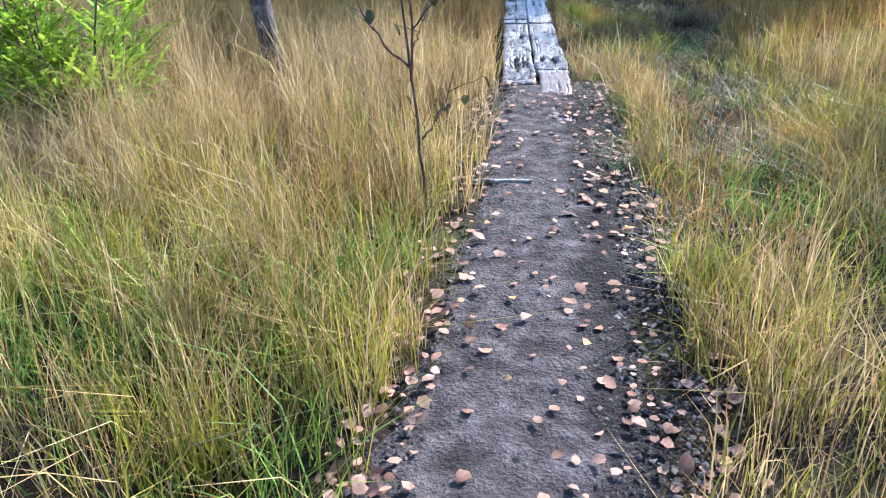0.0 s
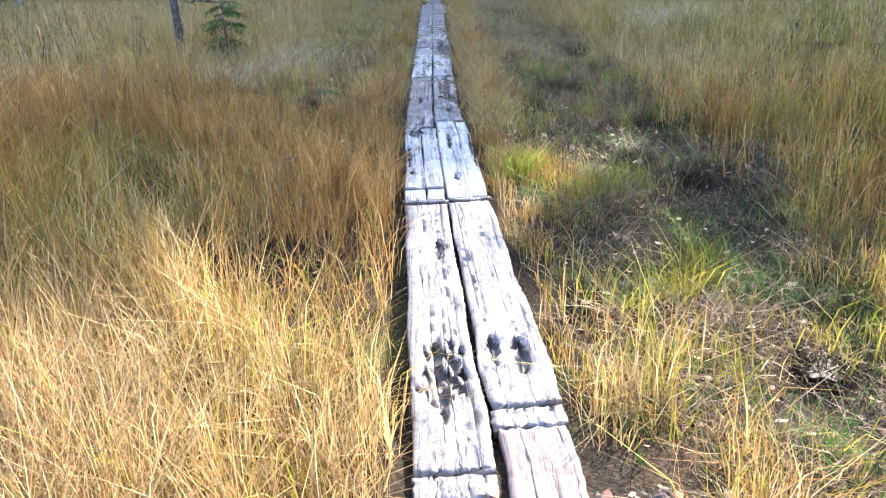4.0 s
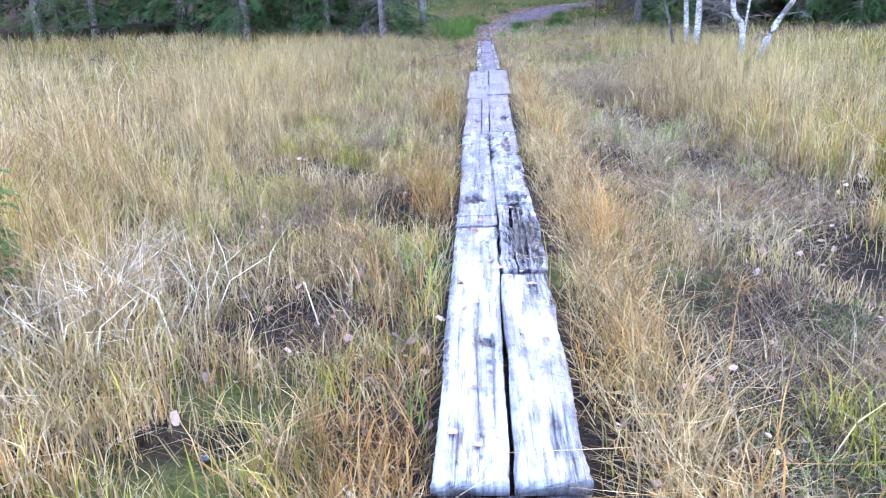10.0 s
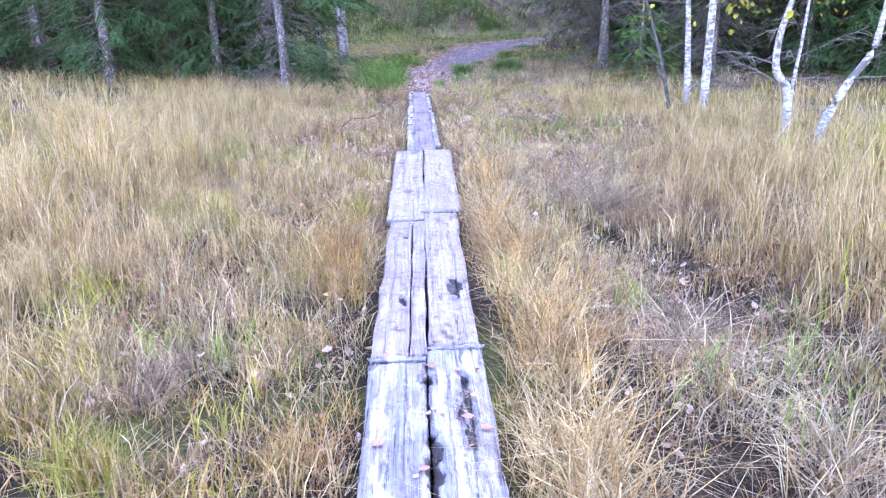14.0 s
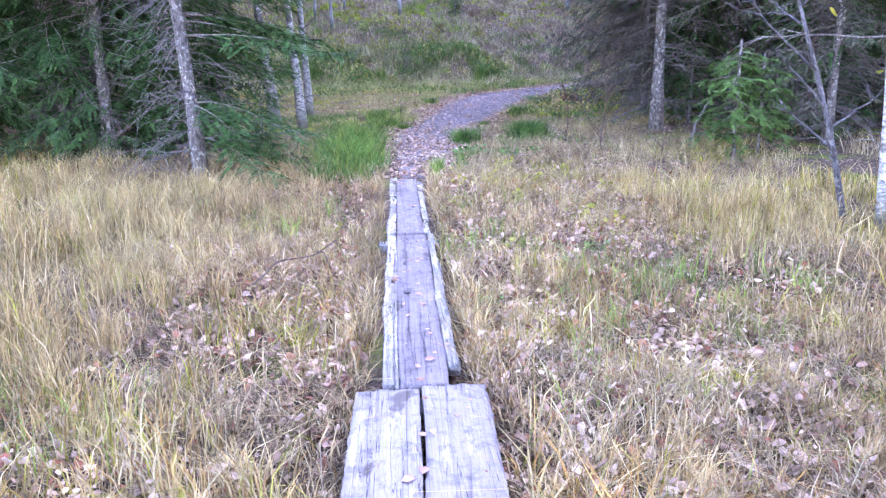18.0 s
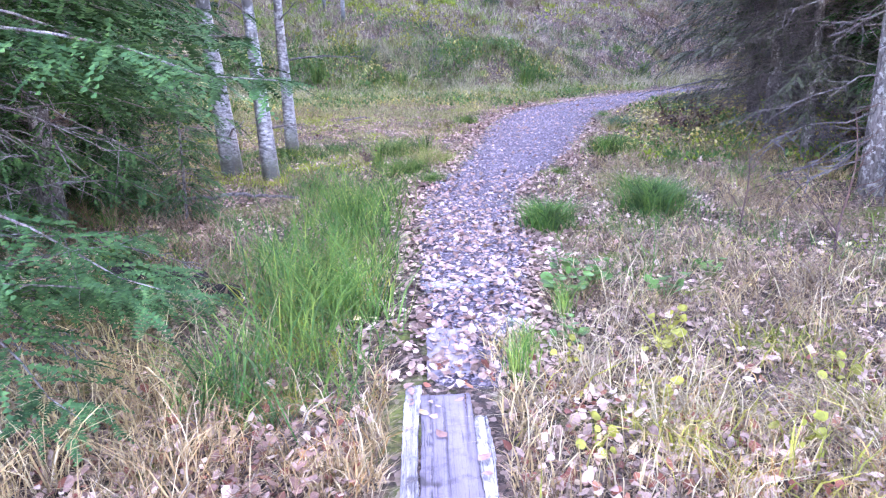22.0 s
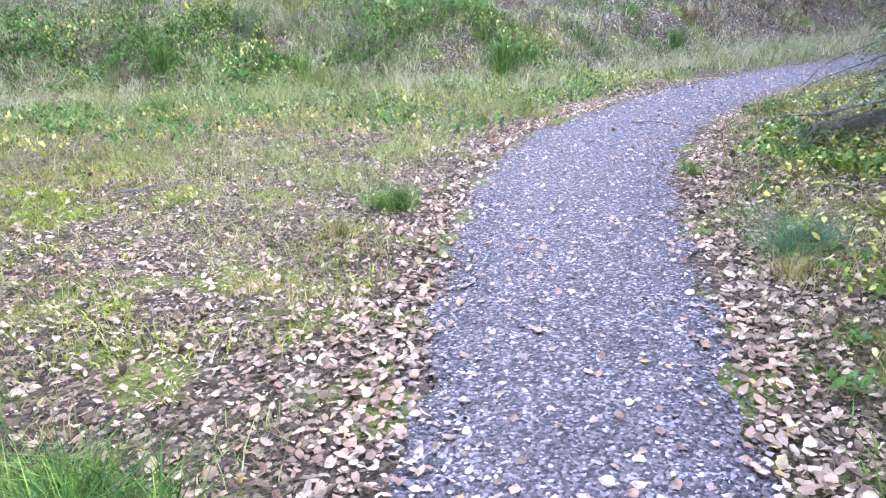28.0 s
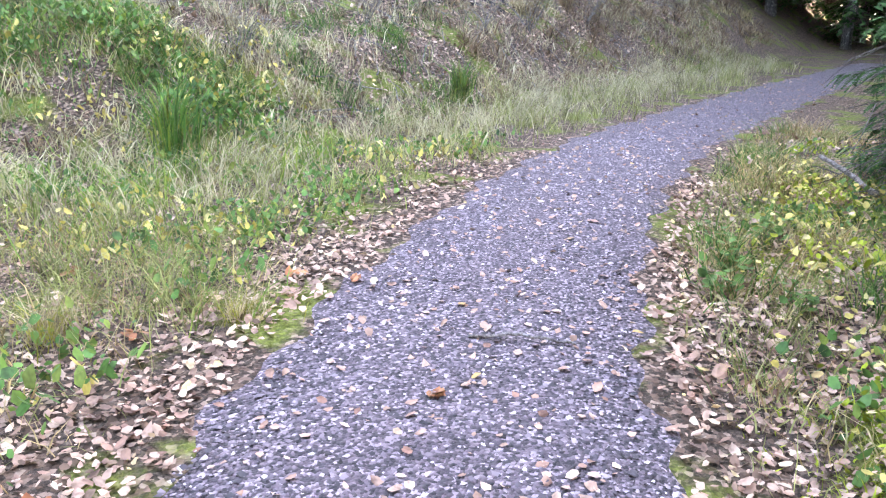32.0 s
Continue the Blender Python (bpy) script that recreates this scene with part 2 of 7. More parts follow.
def m_gravel():
    m, n, l, b = nodes_of("path_gravel", 0.8)
    v = n.new("ShaderNodeTexVoronoi")
    v.inputs["Scale"].default_value = 75
    g = n.new("ShaderNodeNewGeometry")
    l.new(g.outputs["Position"], v.inputs["Vector"])
    own = n.new("ShaderNodeSeparateColor")
    l.new(v.outputs["Color"], own.inputs[0])
    stone = ramp(n, l, own.outputs[0], [(0, (0.015, 0.012, 0.014)), (0.5, (0.088, 0.064, 0.076)), (0.85, (0.20, 0.15, 0.17)), (1, (0.40, 0.33, 0.36))])
    dirt = ramp(n, l, tex_noise(n, l, 5, 6), [(0.35, (0.75, 0.72, 0.72)), (0.7, (1, 1, 1))])
    col = mix(n, l, 1.0, stone, dirt, "MULTIPLY")
    l.new(col, b.inputs["Base Color"])
    bump(n, l, b, v.outputs["Distance"], 1.0, -0.012)
    return m


def m_mud():
    m, n, l, b = nodes_of("path_mud", 0.9)
    b.inputs["Specular IOR Level"].default_value = 0.12
    fine, mid, wide = tex_noise(n, l, 70, 8), tex_noise(n, l, 9, 6), tex_noise(n, l, 1.4, 3)
    col = ramp(n, l, mid, [(0.3, (0.022, 0.019, 0.022)), (0.5, (0.098, 0.083, 0.093)), (0.72, (0.22, 0.19, 0.20))])
    col = mix(n, l, ramp(n, l, fine, [(0.3, (0.55, 0.55, 0.55)), (0.7, (0, 0, 0))]), col, (0.03, 0.025, 0.022))
    xyz = n.new("ShaderNodeSeparateXYZ")
    l.new(n.new("ShaderNodeNewGeometry").outputs["Position"], xyz.inputs[0])
    churned = math_node(n, l, "ADD", xyz.outputs["X"], math_node(n, l, "MULTIPLY", math_node(n, l, "SUBTRACT", tex_noise(n, l, 3.5, 6), 0.5), 0.5))
    col = mix(n, l, ramp(n, l, churned, [(0.27, (0, 0, 0)), (0.36, (0.9,) * 3)]), col, (0.016, 0.013, 0.015))
    l.new(col, b.inputs["Base Color"])
    l.new(ramp(n, l, wide, [(0.35, (0.65,) * 3), (0.6, (0.95,) * 3)]), b.inputs["Roughness"])
    bump(n, l, b, math_node(n, l, "ADD", math_node(n, l, "MULTIPLY", mid, 2.0), fine), 1.0, 0.03)
    return m


def m_plank(name, white, tint=(1.0, 1.0, 1.0), rough=1.0):
    """Weathered grey boards, wet and shiny in places, grain along the walk."""
    m, n, l, b = nodes_of(name, 0.5)
    o = n.new("ShaderNodeObjectInfo")
    grain = tex_noise(n, l, 1.0, 8, stretch=(55, 1.6, 55), rough=0.7)
    crack = tex_noise(n, l, 1.0, 3, stretch=(24, 0.5, 24), rough=0.5)
    spot = tex_noise(n, l, 13, 6, rough=0.75)
    rot = tex_noise(n, l, 3.2, 3, stretch=(1.5, 1, 1))
    col = ramp(n, l, grain, [(0.28, (0.12, 0.115, 0.122)), (0.5, (0.195, 0.19, 0.205)), (0.72, (0.29, 0.285, 0.30))])
    if rough < 1:
        col = ramp(n, l, grain, [(0.28, (0.165, 0.152, 0.163)), (0.72, (0.235, 0.22, 0.232))])
    line = math_node(n, l, "ABSOLUTE", math_node(n, l, "SUBTRACT", crack, 0.5), 0.0)
    col = mix(n, l, 1.0, col, ramp(n, l, line, [(0.002, (0.2, 0.19, 0.18)), (0.010, (1, 1, 1))]), "MULTIPLY")
    hair = math_node(n, l, "ABSOLUTE", math_node(n, l, "SUBTRACT", tex_noise(n, l, 1.0, 4, stretch=(62, 1.3, 62), rough=0.6), 0.5), 0.0)
    col = mix(n, l, rough, col, ramp(n, l, hair, [(0.004, (0.30, 0.28, 0.27)), (0.022, (1, 1, 1))]), "MULTIPLY")
    col = mix(n, l, 0.75, col, ramp(n, l, spot, [(0.36, (0.40, 0.38, 0.36)), (0.50, (1, 1, 1))]), "MULTIPLY")
    col = mix(n, l, ramp(n, l, rot, [(0.62, (0, 0, 0)), (0.68, (0.85,) * 3)]), col, (0.045, 0.035, 0.03))
    decay = n.new("ShaderNodeAttribute")
    decay.attribute_name = "rot"
    frayed = math_node(n, l, "ADD", decay.outputs["Fac"], math_node(n, l, "MULTIPLY", math_node(n, l, "SUBTRACT", tex_noise(n, l, 38, 6, stretch=(1, 0.35, 1), rough=0.7), 0.5), 1.6))
    # pale streaks: bleached wood, and glare painted into the base colour
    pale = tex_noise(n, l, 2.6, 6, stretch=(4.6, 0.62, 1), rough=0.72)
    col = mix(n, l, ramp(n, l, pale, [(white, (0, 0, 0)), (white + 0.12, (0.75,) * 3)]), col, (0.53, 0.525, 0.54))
    tone = ramp(n, l, o.outputs["Random"], [(0, tuple(0.82 * c for c in tint)), (1, tuple(1.12 * c for c in tint))])
    col = mix(n, l, 1.0, col, tone, "MULTIPLY")
    crumbly = ramp(n, l, tex_noise(n, l, 60, 6), [(0.35, (0.012, 0.010, 0.010)), (0.6, (0.035, 0.027, 0.025)), (0.8, (0.14, 0.115, 0.10))])
    col = mix(n, l, ramp(n, l, frayed, [(0.42, (0, 0, 0)), (0.52, (1, 1, 1))]), col, crumbly)
    l.new(col, b.inputs["Base Color"])
    wet = tex_noise(n, l, 2.2, 5, stretch=(1.6, 0.8, 1))
    l.new(ramp(n, l, wet, [(0.44, ((0.22 if rough == 1 else 0.55),) * 3), (0.58, ((0.6 if rough == 1 else 0.8),) * 3)]), b.inputs["Roughness"])
    bump(n, l, b, math_node(n, l, "ADD", grain, math_node(n, l, "MULTIPLY", line, 2.0)), 0.35, 0.006)
    return m


def m_bark(name, dark, light, scale=1.0, crust=(0.42, 0.42, 0.40)):
    m, n, l, b = nodes_of(name, 0.9)
    t = n.new("ShaderNodeTexCoord").outputs["Object"]
    scales = tex_noise(n, l, 1.0, 6, t, (45 * scale, 45 * scale, 14 * scale))
    lichen = tex_noise(n, l, 17, 7, t, rough=0.7)
    plates = tex_noise(n, l, 1.0, 4, t, (26 * scale, 26 * scale, 9 * scale))
    col = ramp(n, l, scales, [(0.3, dark), (0.7, light)])
    col = mix(n, l, 0.8, col, ramp(n, l, plates, [(0.40, (0.35, 0.33, 0.32)), (0.52, (1, 1, 1))]), "MULTIPLY")
    col = mix(n, l, ramp(n, l, lichen, [(0.53, (0, 0, 0)), (0.59, (0.8, 0.8, 0.8))]), col, crust)
    l.new(col, b.inputs["Base Color"])
    bump(n, l, b, scales, 0.9, 0.02)
    return m


def m_birch():
    m, n, l, b = nodes_of("birch_bark", 0.6)
    t = n.new("ShaderNodeTexCoord").outputs["Object"]
    band = tex_noise(n, l, 1.0, 8, t, (16, 16, 34), rough=0.78)
    knot = tex_noise(n, l, 1.0, 3, t, (7, 7, 3.2))
    col = ramp(n, l, band, [(0.38, (0.03, 0.027, 0.027)), (0.455, (0.16, 0.152, 0.155)), (0.54, (0.33, 0.32, 0.32)), (0.66, (0.58, 0.56, 0.545))])
    col = mix(n, l, ramp(n, l, knot, [(0.55, (0, 0, 0)), (0.64, (1, 1, 1))]), col, (0.07, 0.065, 0.06))
    foot = n.new("ShaderNodeSeparateXYZ")
    l.new(t, foot.inputs[0])
    crusty = math_node(n, l, "ADD", foot.outputs["Z"], math_node(n, l, "MULTIPLY", tex_noise(n, l, 9, 6, t), 0.7))
    col = mix(n, l, ramp(n, l, crusty, [(0.45, (0.9,) * 3), (0.75, (0, 0, 0))]), col, mix(n, l, band, (0.03, 0.032, 0.02), (0.13, 0.13, 0.085)))
    l.new(col, b.inputs["Base Color"])
    bump(n, l, b, band, 0.5, 0.008)
    return m


M_GROUND, M_GRAVEL, M_MUD, M_PLANK, M_BIRCH = m_ground(), m_gravel(), m_mud(), m_plank("weathered_wood", 0.525, (0.88, 0.86, 0.88)), m_birch()
M_WHITE_PLANK, M_PALE_PLANK = m_plank("painted_glare_wood", 0.37), m_plank("bleached_sheen_wood", 0.45)
M_GREY_PLANK, M_CREAM_PLANK = m_plank("grey_wood", 0.66, (0.93, 0.80, 0.82), 0.4), m_plank("cream_grey_wood", 0.57, (1.06, 0.95, 0.91), 0.4)
M_FRAYED_PLANK = m_plank("frayed_wood", 0.52, (1.12, 1.02, 0.94))
M_SPRUCE_BARK = m_bark("spruce_bark", (0.05, 0.042, 0.042), (0.20, 0.18, 0.178), 1.0, (0.34, 0.335, 0.33))
M_PINE_BARK = m_bark("grey_bark", (0.022, 0.02, 0.024), (0.11, 0.102, 0.115), 1.0, (0.16, 0.155, 0.165))
M_TWIG = m_bark("dry_twig", (0.085, 0.068, 0.063), (0.27, 0.23, 0.218), 2, (0.30, 0.285, 0.27))
M_DEADWOOD = m_bark("dark_dry_twig", (0.06, 0.05, 0.05), (0.205, 0.172, 0.172), 2, (0.25, 0.235, 0.23))
M_SAPLING = m_bark("red_brown_twig", (0.05, 0.025, 0.022), (0.14, 0.075, 0.06), 2, (0.16, 0.12, 0.10))


# ---- mesh helpers ----
def np_mesh(name, verts, tris=None, quads=None, smooth=False):
    """A mesh from arrays of corners."""
    parts_ = [np.asarray(f, np.int32) for f in (tris, quads) if f is not None and len(f)]
    me = bpy.data.meshes.new(name)
    me.vertices.add(len(verts))
    me.vertices.foreach_set("co", np.asarray(verts, np.float32).ravel())
    loops = np.concatenate([f.ravel() for f in parts_])
    sizes = np.concatenate([np.full(len(f), f.shape[1], np.int32) for f in parts_])
    me.loops.add(len(loops))
    me.loops.foreach_set("vertex_index", loops)
    me.polygons.add(len(sizes))
    me.polygons.foreach_set("loop_start", np.r_[0, np.cumsum(sizes)[:-1]].astype(np.int32))
    me.polygons.foreach_set("loop_total", sizes)
    if smooth:
        me.polygons.foreach_set("use_smooth", np.ones(len(sizes), bool))
    me.update(calc_edges=True)
    return me


def mesh_object(name, me, material, parent=None, label=""):
    ob = new(name, me)
    if not me.materials:
        me.materials.append(material)
    ob.parent = parent
    return tagged(ob, label)


def part(name, bm, material, parent, label=""):
    me = bpy.data.meshes.new(name)
    bm.to_mesh(me)
    bm.free()
    return mesh_object(name, me, material, parent, label)


class Soup:
    """Collects corners and faces of many small pieces."""

    def __init__(self):
        self.v, self.t, self.q, self.count = [], [], [], 0

    def add(self, v, tris=None, quads=None):
        v = np.asarray(v, float)
        self.v.append(v)
        if tris is not None and len(tris):
            self.t.append(np.asarray(tris) + self.count)
        if quads is not None and len(quads):
            self.q.append(np.asarray(quads) + self.count)
        self.count += len(v)

    def mesh(self, name, smooth=False):
        return np_mesh(name, np.concatenate(self.v), np.concatenate(self.t) if self.t else None,
                       np.concatenate(self.q) if self.q else None, smooth)


def tube(soup, pts, radii, sides=6):
    """A tapered tube along points."""
    pts, radii = np.asarray(pts, float), np.asarray(radii, float)
    way = np.gradient(pts, axis=0)
    way /= np.linalg.norm(way, axis=1)[:, None] + 1e-9
    ref = np.where(np.abs(way[:, 2:3]) > 0.9, [[1.0, 0, 0]], [[0, 0, 1.0]])
    a = np.cross(way, ref)
    a /= np.linalg.norm(a, axis=1)[:, None] + 1e-9
    b = np.cross(way, a)
    ang = np.arange(sides) / sides * 2 * np.pi
    ring = a[:, None] * np.cos(ang)[None, :, None] + b[:, None] * np.sin(ang)[None, :, None]
    v = (pts[:, None] + ring * radii[:, None, None]).reshape(-1, 3)
    k, s = np.meshgrid(np.arange(len(pts) - 1), np.arange(sides), indexing="ij")
    k, s = k.ravel(), s.ravel()
    nxt = (s + 1) % sides
    q = np.stack([k * sides + s, k * sides + nxt, (k + 1) * sides + nxt, (k + 1) * sides + s], 1)
    top = (len(pts) - 1) * sides
    t = [[top, top + i, top + i + 1] for i in range(1, sides - 1)] + [[0, i + 1, i] for i in range(1, sides - 1)]
    soup.add(v, t, q)


def blades(x, y, z, h, w, lean, droop=0.5, turn=None):
    """Grass blades: corners and faces, one tapered bent strip each."""
    n = len(x)
    r = rng.random((n, 4))
    a = r[:, 0] * 2 * np.pi if turn is None else turn
    d = r[:, 1] * 2 * np.pi
    side = np.stack([np.cos(a), np.sin(a), 0 * a], 1) * (w / 2)[:, None]
    away = np.stack([np.cos(d), np.sin(d), 0 * d], 1) * (lean * h)[:, None]
    base = np.stack([x, y, z], 1)
    up = np.stack([0 * h, 0 * h, h], 1)
    mid = base + away * 0.33 + up * 0.55
    tip = base + away * (1.0 + droop * r[:, 2:3]) + up * (1 - droop * 0.3 * r[:, 2:3])
    v = np.stack([base - side, base + side, mid + side * 0.8, mid - side * 0.8, tip], 1).reshape(-1, 3)
    k = np.arange(n)[:, None] * 5
    return v, k + [[3, 2, 4]], k + [[0, 1, 2, 3]]


# ---- plan: ground, walk and path ----
CENTRE = np.array([(0.10, 28.6), (0.23, 29.6), (0.24, 30.3), (0.33, 31.3), (0.33, 32.4), (0.46, 33.5), (0.88, 34.7), (1.15, 35.6), (1.40, 36.7), (1.60, 37.5), (1.85, 38.6), (2.08, 39.5),
                   (2.40, 40.5), (3.0, 41.8), (3.6, 42.7), (4.5, 43.8), (5.85, 45.2), (7.7, 46.7), (10.3, 48.3), (14.2, 50.6), (22.0, 54.8), (40.0, 63.0)])
HALF = np.array([0.20, 0.26, 0.31, 0.41, 0.38, 0.45, 0.53, 0.62, 0.72, 0.78, 0.80, 0.84, 0.88, 0.90, 0.88, 0.84, 0.82, 0.80, 0.78, 0.75, 0.72, 0.72])


def path_gap(x, y):
    """Distance from the gravel path's edge (negative on it) and the side: positive is its left."""
    p = np.stack([x, y], -1)
    best, side = np.full(np.shape(x), 1e9), np.zeros(np.shape(x))
    for a, b, ha, hb in zip(CENTRE[:-1], CENTRE[1:], HALF[:-1], HALF[1:]):
        d = b - a
        f = np.clip(((p - a) @ d) / (d @ d), 0, 1)
        gap = np.linalg.norm(p - a - f[..., None] * d, axis=-1) - (ha + (hb - ha) * f)
        s = d[0] * (p[..., 1] - a[1]) - d[1] * (p[..., 0] - a[0])
        near = gap < best
        best, side = np.where(near, gap, best), np.where(near, s, side)
    return best, np.sign(side)


def smooth(a, b, v):
    f = np.clip((v - a) / (b - a), 0, 1)
    return f * f * (3 - 2 * f)


def wave(x, y, s):
    return (np.sin(x * s * 1.3 + 1.7 * np.sin(y * s * 0.7)) + np.sin(y * s * 1.1 + 1.3 * np.sin(x * s * 0.9 + 2)) + np.sin((x + y) * s * 0.63 + 4)) / 3


HOLES = [(-1.15, 12.55, 0.26), (-1.05, 13.3, 0.22), (-1.09, 14.1, 0.27), (-0.96, 8.2, 0.28), (-0.70, 16.7, 0.30), (1.62, 17.8, 0.26), (1.30, 12.85, 0.32), (1.0, 12.0, 0.26), (0.95, 8.5, 0.36), (1.72, 8.7, 0.3), (-1.0, 18.6, 0.22), (1.9, 11.0, 0.35), (1.2, 10.2, 0.3), (1.8, 13.9, 0.3),
         (0.98, 18.0, 0.2), (1.53, 19.6, 0.28), (-1.02, 15.0, 0.2), (-1.9, 9.6, 0.22), (-1.6, 11.0, 0.2), (1.5, 6.9, 0.3), (1.66, 9.3, 0.28), (1.2, 20.8, 0.2), (-0.9, 21.3, 0.16), (-1.9, 17.6, 0.2), (2.0, 15.6, 0.26), (1.1, 15.0, 0.25)]


def hole(x, y):
    """Wet dark gaps between the tussocks, 0 to 1."""
    x, y = np.asarray(x, float), np.asarray(y, float)
    u, v = x + 0.06 * np.sin(y * 11) + 0.04 * np.sin(x * 23), y + 0.09 * np.sin(x * 9)
    k = np.zeros(np.broadcast(x, y).shape)
    for hx, hy, r in HOLES:
        k = np.maximum(k, smooth(1.25, 0.7, np.hypot((u - hx) / r, (v - hy) / (1.5 * r))))
    return k


def trench(x, y):
    """The trodden wet strip beside the first boards, 0 to 1."""
    return np.exp(-(((x - 1.15 - 0.3 * smooth(4, 8, y) - 0.15 * np.sin(y * 0.5)) / (0.34 + 0.21 * smooth(5, 8, y))) ** 4)) * smooth(3.0, 4.5, y) * smooth(15.5, 13.0, y)


def ground_z(x, y):
    x, y = np.asarray(x, float), np.asarray(y, float)
    gap, _ = path_gap(x, y)
    near = np.exp(-(x**2 + (y - 22) ** 2 * 0.25) / 900)
    z = -0.10 + near * (0.035 * wave(x, y, 2.3) + 0.025 * wave(x + 9, y, 6.1))
    trough = np.exp(-(((x - 1.55 - 0.15 * np.sin(y * 0.5)) / 0.4) ** 2)) * smooth(4, 6, y) * (1 - smooth(19, 23, y))
    z -= 0.05 * trough + 0.07 * hole(x, y)
    z += 0.10 * smooth(26, 30, y)
    start = smooth(0.85, 0.45, np.abs(x - 0.16)) * smooth(7.0, 6.5, y)
    z = z * (1 - start) + start * (-0.024 + 0.010 * wave(x, y, 9) + 0.006 * wave(x + 3, y, 23))
    on = smooth(0.35, -0.1, gap) * smooth(28.0, 29.5, y)
    z = z * (1 - on) + on * 0.0
    foot = 45.7 + np.clip(x - 2.4, 0, 60) * 0.60 + 0.4 * wave(x, 0, 0.6)
    rise = np.clip(y - foot, 0, 15)
    z = z + (0.36 + 0.12 * smooth(4, 9, x)) * rise * smooth(0, 2.5, rise) + 0.12 * wave(x, y, 1.1) * smooth(0.5, 3, rise)
    return z


def axis(lo, hi, step, far_lo, far_hi):
    mid = np.arange(lo, hi + 1e-6, step)
    grow = np.cumsum(step * 1.16 ** np.arange(1, 70))
    return np.r_[(lo - grow[lo - grow > far_lo])[::-1], mid, hi + grow[hi + grow < far_hi]]


gx, gy = axis(-6, 9, 0.16, -600, 600), axis(-3, 50, 0.16, -600, 700)
GX, GY = np.meshgrid(gx, gy, indexing="ij")
gv = np.stack([GX, GY, ground_z(GX, GY)], -1).reshape(-1, 3)
i, j = np.meshgrid(np.arange(len(gx) - 1), np.arange(len(gy) - 1), indexing="ij")
i, j, w_ = i.ravel(), j.ravel(), len(gy)
ground = mesh_object("ground", np_mesh("ground", gv, None, np.stack([i * w_ + j, (i + 1) * w_ + j, (i + 1) * w_ + j + 1, i * w_ + j + 1], 1), True), M_GROUND)
tagged(ground, "dark peaty bog ground with moss and dead grass, rising to a bank", "ground", kind="structure")


def ribbon(name, centre, half, material, lift, step=0.07, across=18):
    """A slightly domed sheet that follows a line over the ground, with ragged edges."""
    seg = np.r_[0, np.cumsum(np.linalg.norm(np.diff(centre, axis=0), axis=1))]
    s = np.arange(0, seg[-1], step)
    cx, cy, hw = (np.interp(s, seg, v) for v in (centre[:, 0], centre[:, 1], half))
    k = np.exp(-np.linspace(-2, 2, 25) ** 2)
    k /= k.sum()
    cx, cy = (np.convolve(np.pad(v, 12, mode="edge"), k, "valid") for v in (cx, cy))
    tx, ty = np.gradient(cx), np.gradient(cy)
    nl = np.hypot(tx, ty)
    f = np.linspace(-1, 1, across)
    ragged = 1 + 0.10 * np.sin(s * 5.1)[:, None] * np.abs(f) ** 3 + 0.08 * np.sin(s[:, None] * 13 + np.sign(f) * 2) * np.abs(f) ** 3
    X = cx[:, None] + (ty / nl * hw)[:, None] * f * ragged
    Y = cy[:, None] - (tx / nl * hw)[:, None] * f * ragged
    Z = ground_z(X, Y) + (lift + 0.02) * (1 - np.abs(f) ** 4) * smooth(0, 0.7, s)[:, None] - 0.02
    v = np.stack([X, Y, Z], -1).reshape(-1, 3)
    i, j = np.meshgrid(np.arange(len(s) - 1), np.arange(across - 1), indexing="ij")
    i, j = i.ravel(), j.ravel()
    return mesh_object(name, np_mesh(name, v, None, np.stack([i * across + j, i * across + j + 1, (i + 1) * across + j + 1, (i + 1) * across + j], 1), True), material)


tagged(ribbon("gravel_path", CENTRE[:-1], HALF[:-1] * 1.05, M_GRAVEL, 0.02), "grey gravel footpath strewn with fallen leaves", "path", kind="structure")
MUD = np.array([(0.05, -3.0), (0.05, 1.2), (0.10, 2.3), (0.22, 3.7), (0.26, 5.2), (0.22, 6.5)])
tagged(ribbon("mud_path", MUD, np.array([0.42, 0.42, 0.42, 0.44, 0.46, 0.36]), M_MUD, 0.02), "trodden dark mud path with scattered leaves", "path", kind="structure")


# ---- boardwalk ----
m_, n_, l_, b_ = nodes_of("rotten_wood", 0.9)
f_ = tex_noise(n_, l_, 60, 6)
l_.new(ramp(n_, l_, f_, [(0.3, (0.010, 0.008, 0.008)), (0.6, (0.03, 0.023, 0.021)), (0.8, (0.12, 0.10, 0.09))]), b_.inputs["Base Color"])
bump(n_, l_, b_, f_, 1.0, 0.02)
b_.inputs["Specular IOR Level"].default_value = 0.1
M_ROT = m_


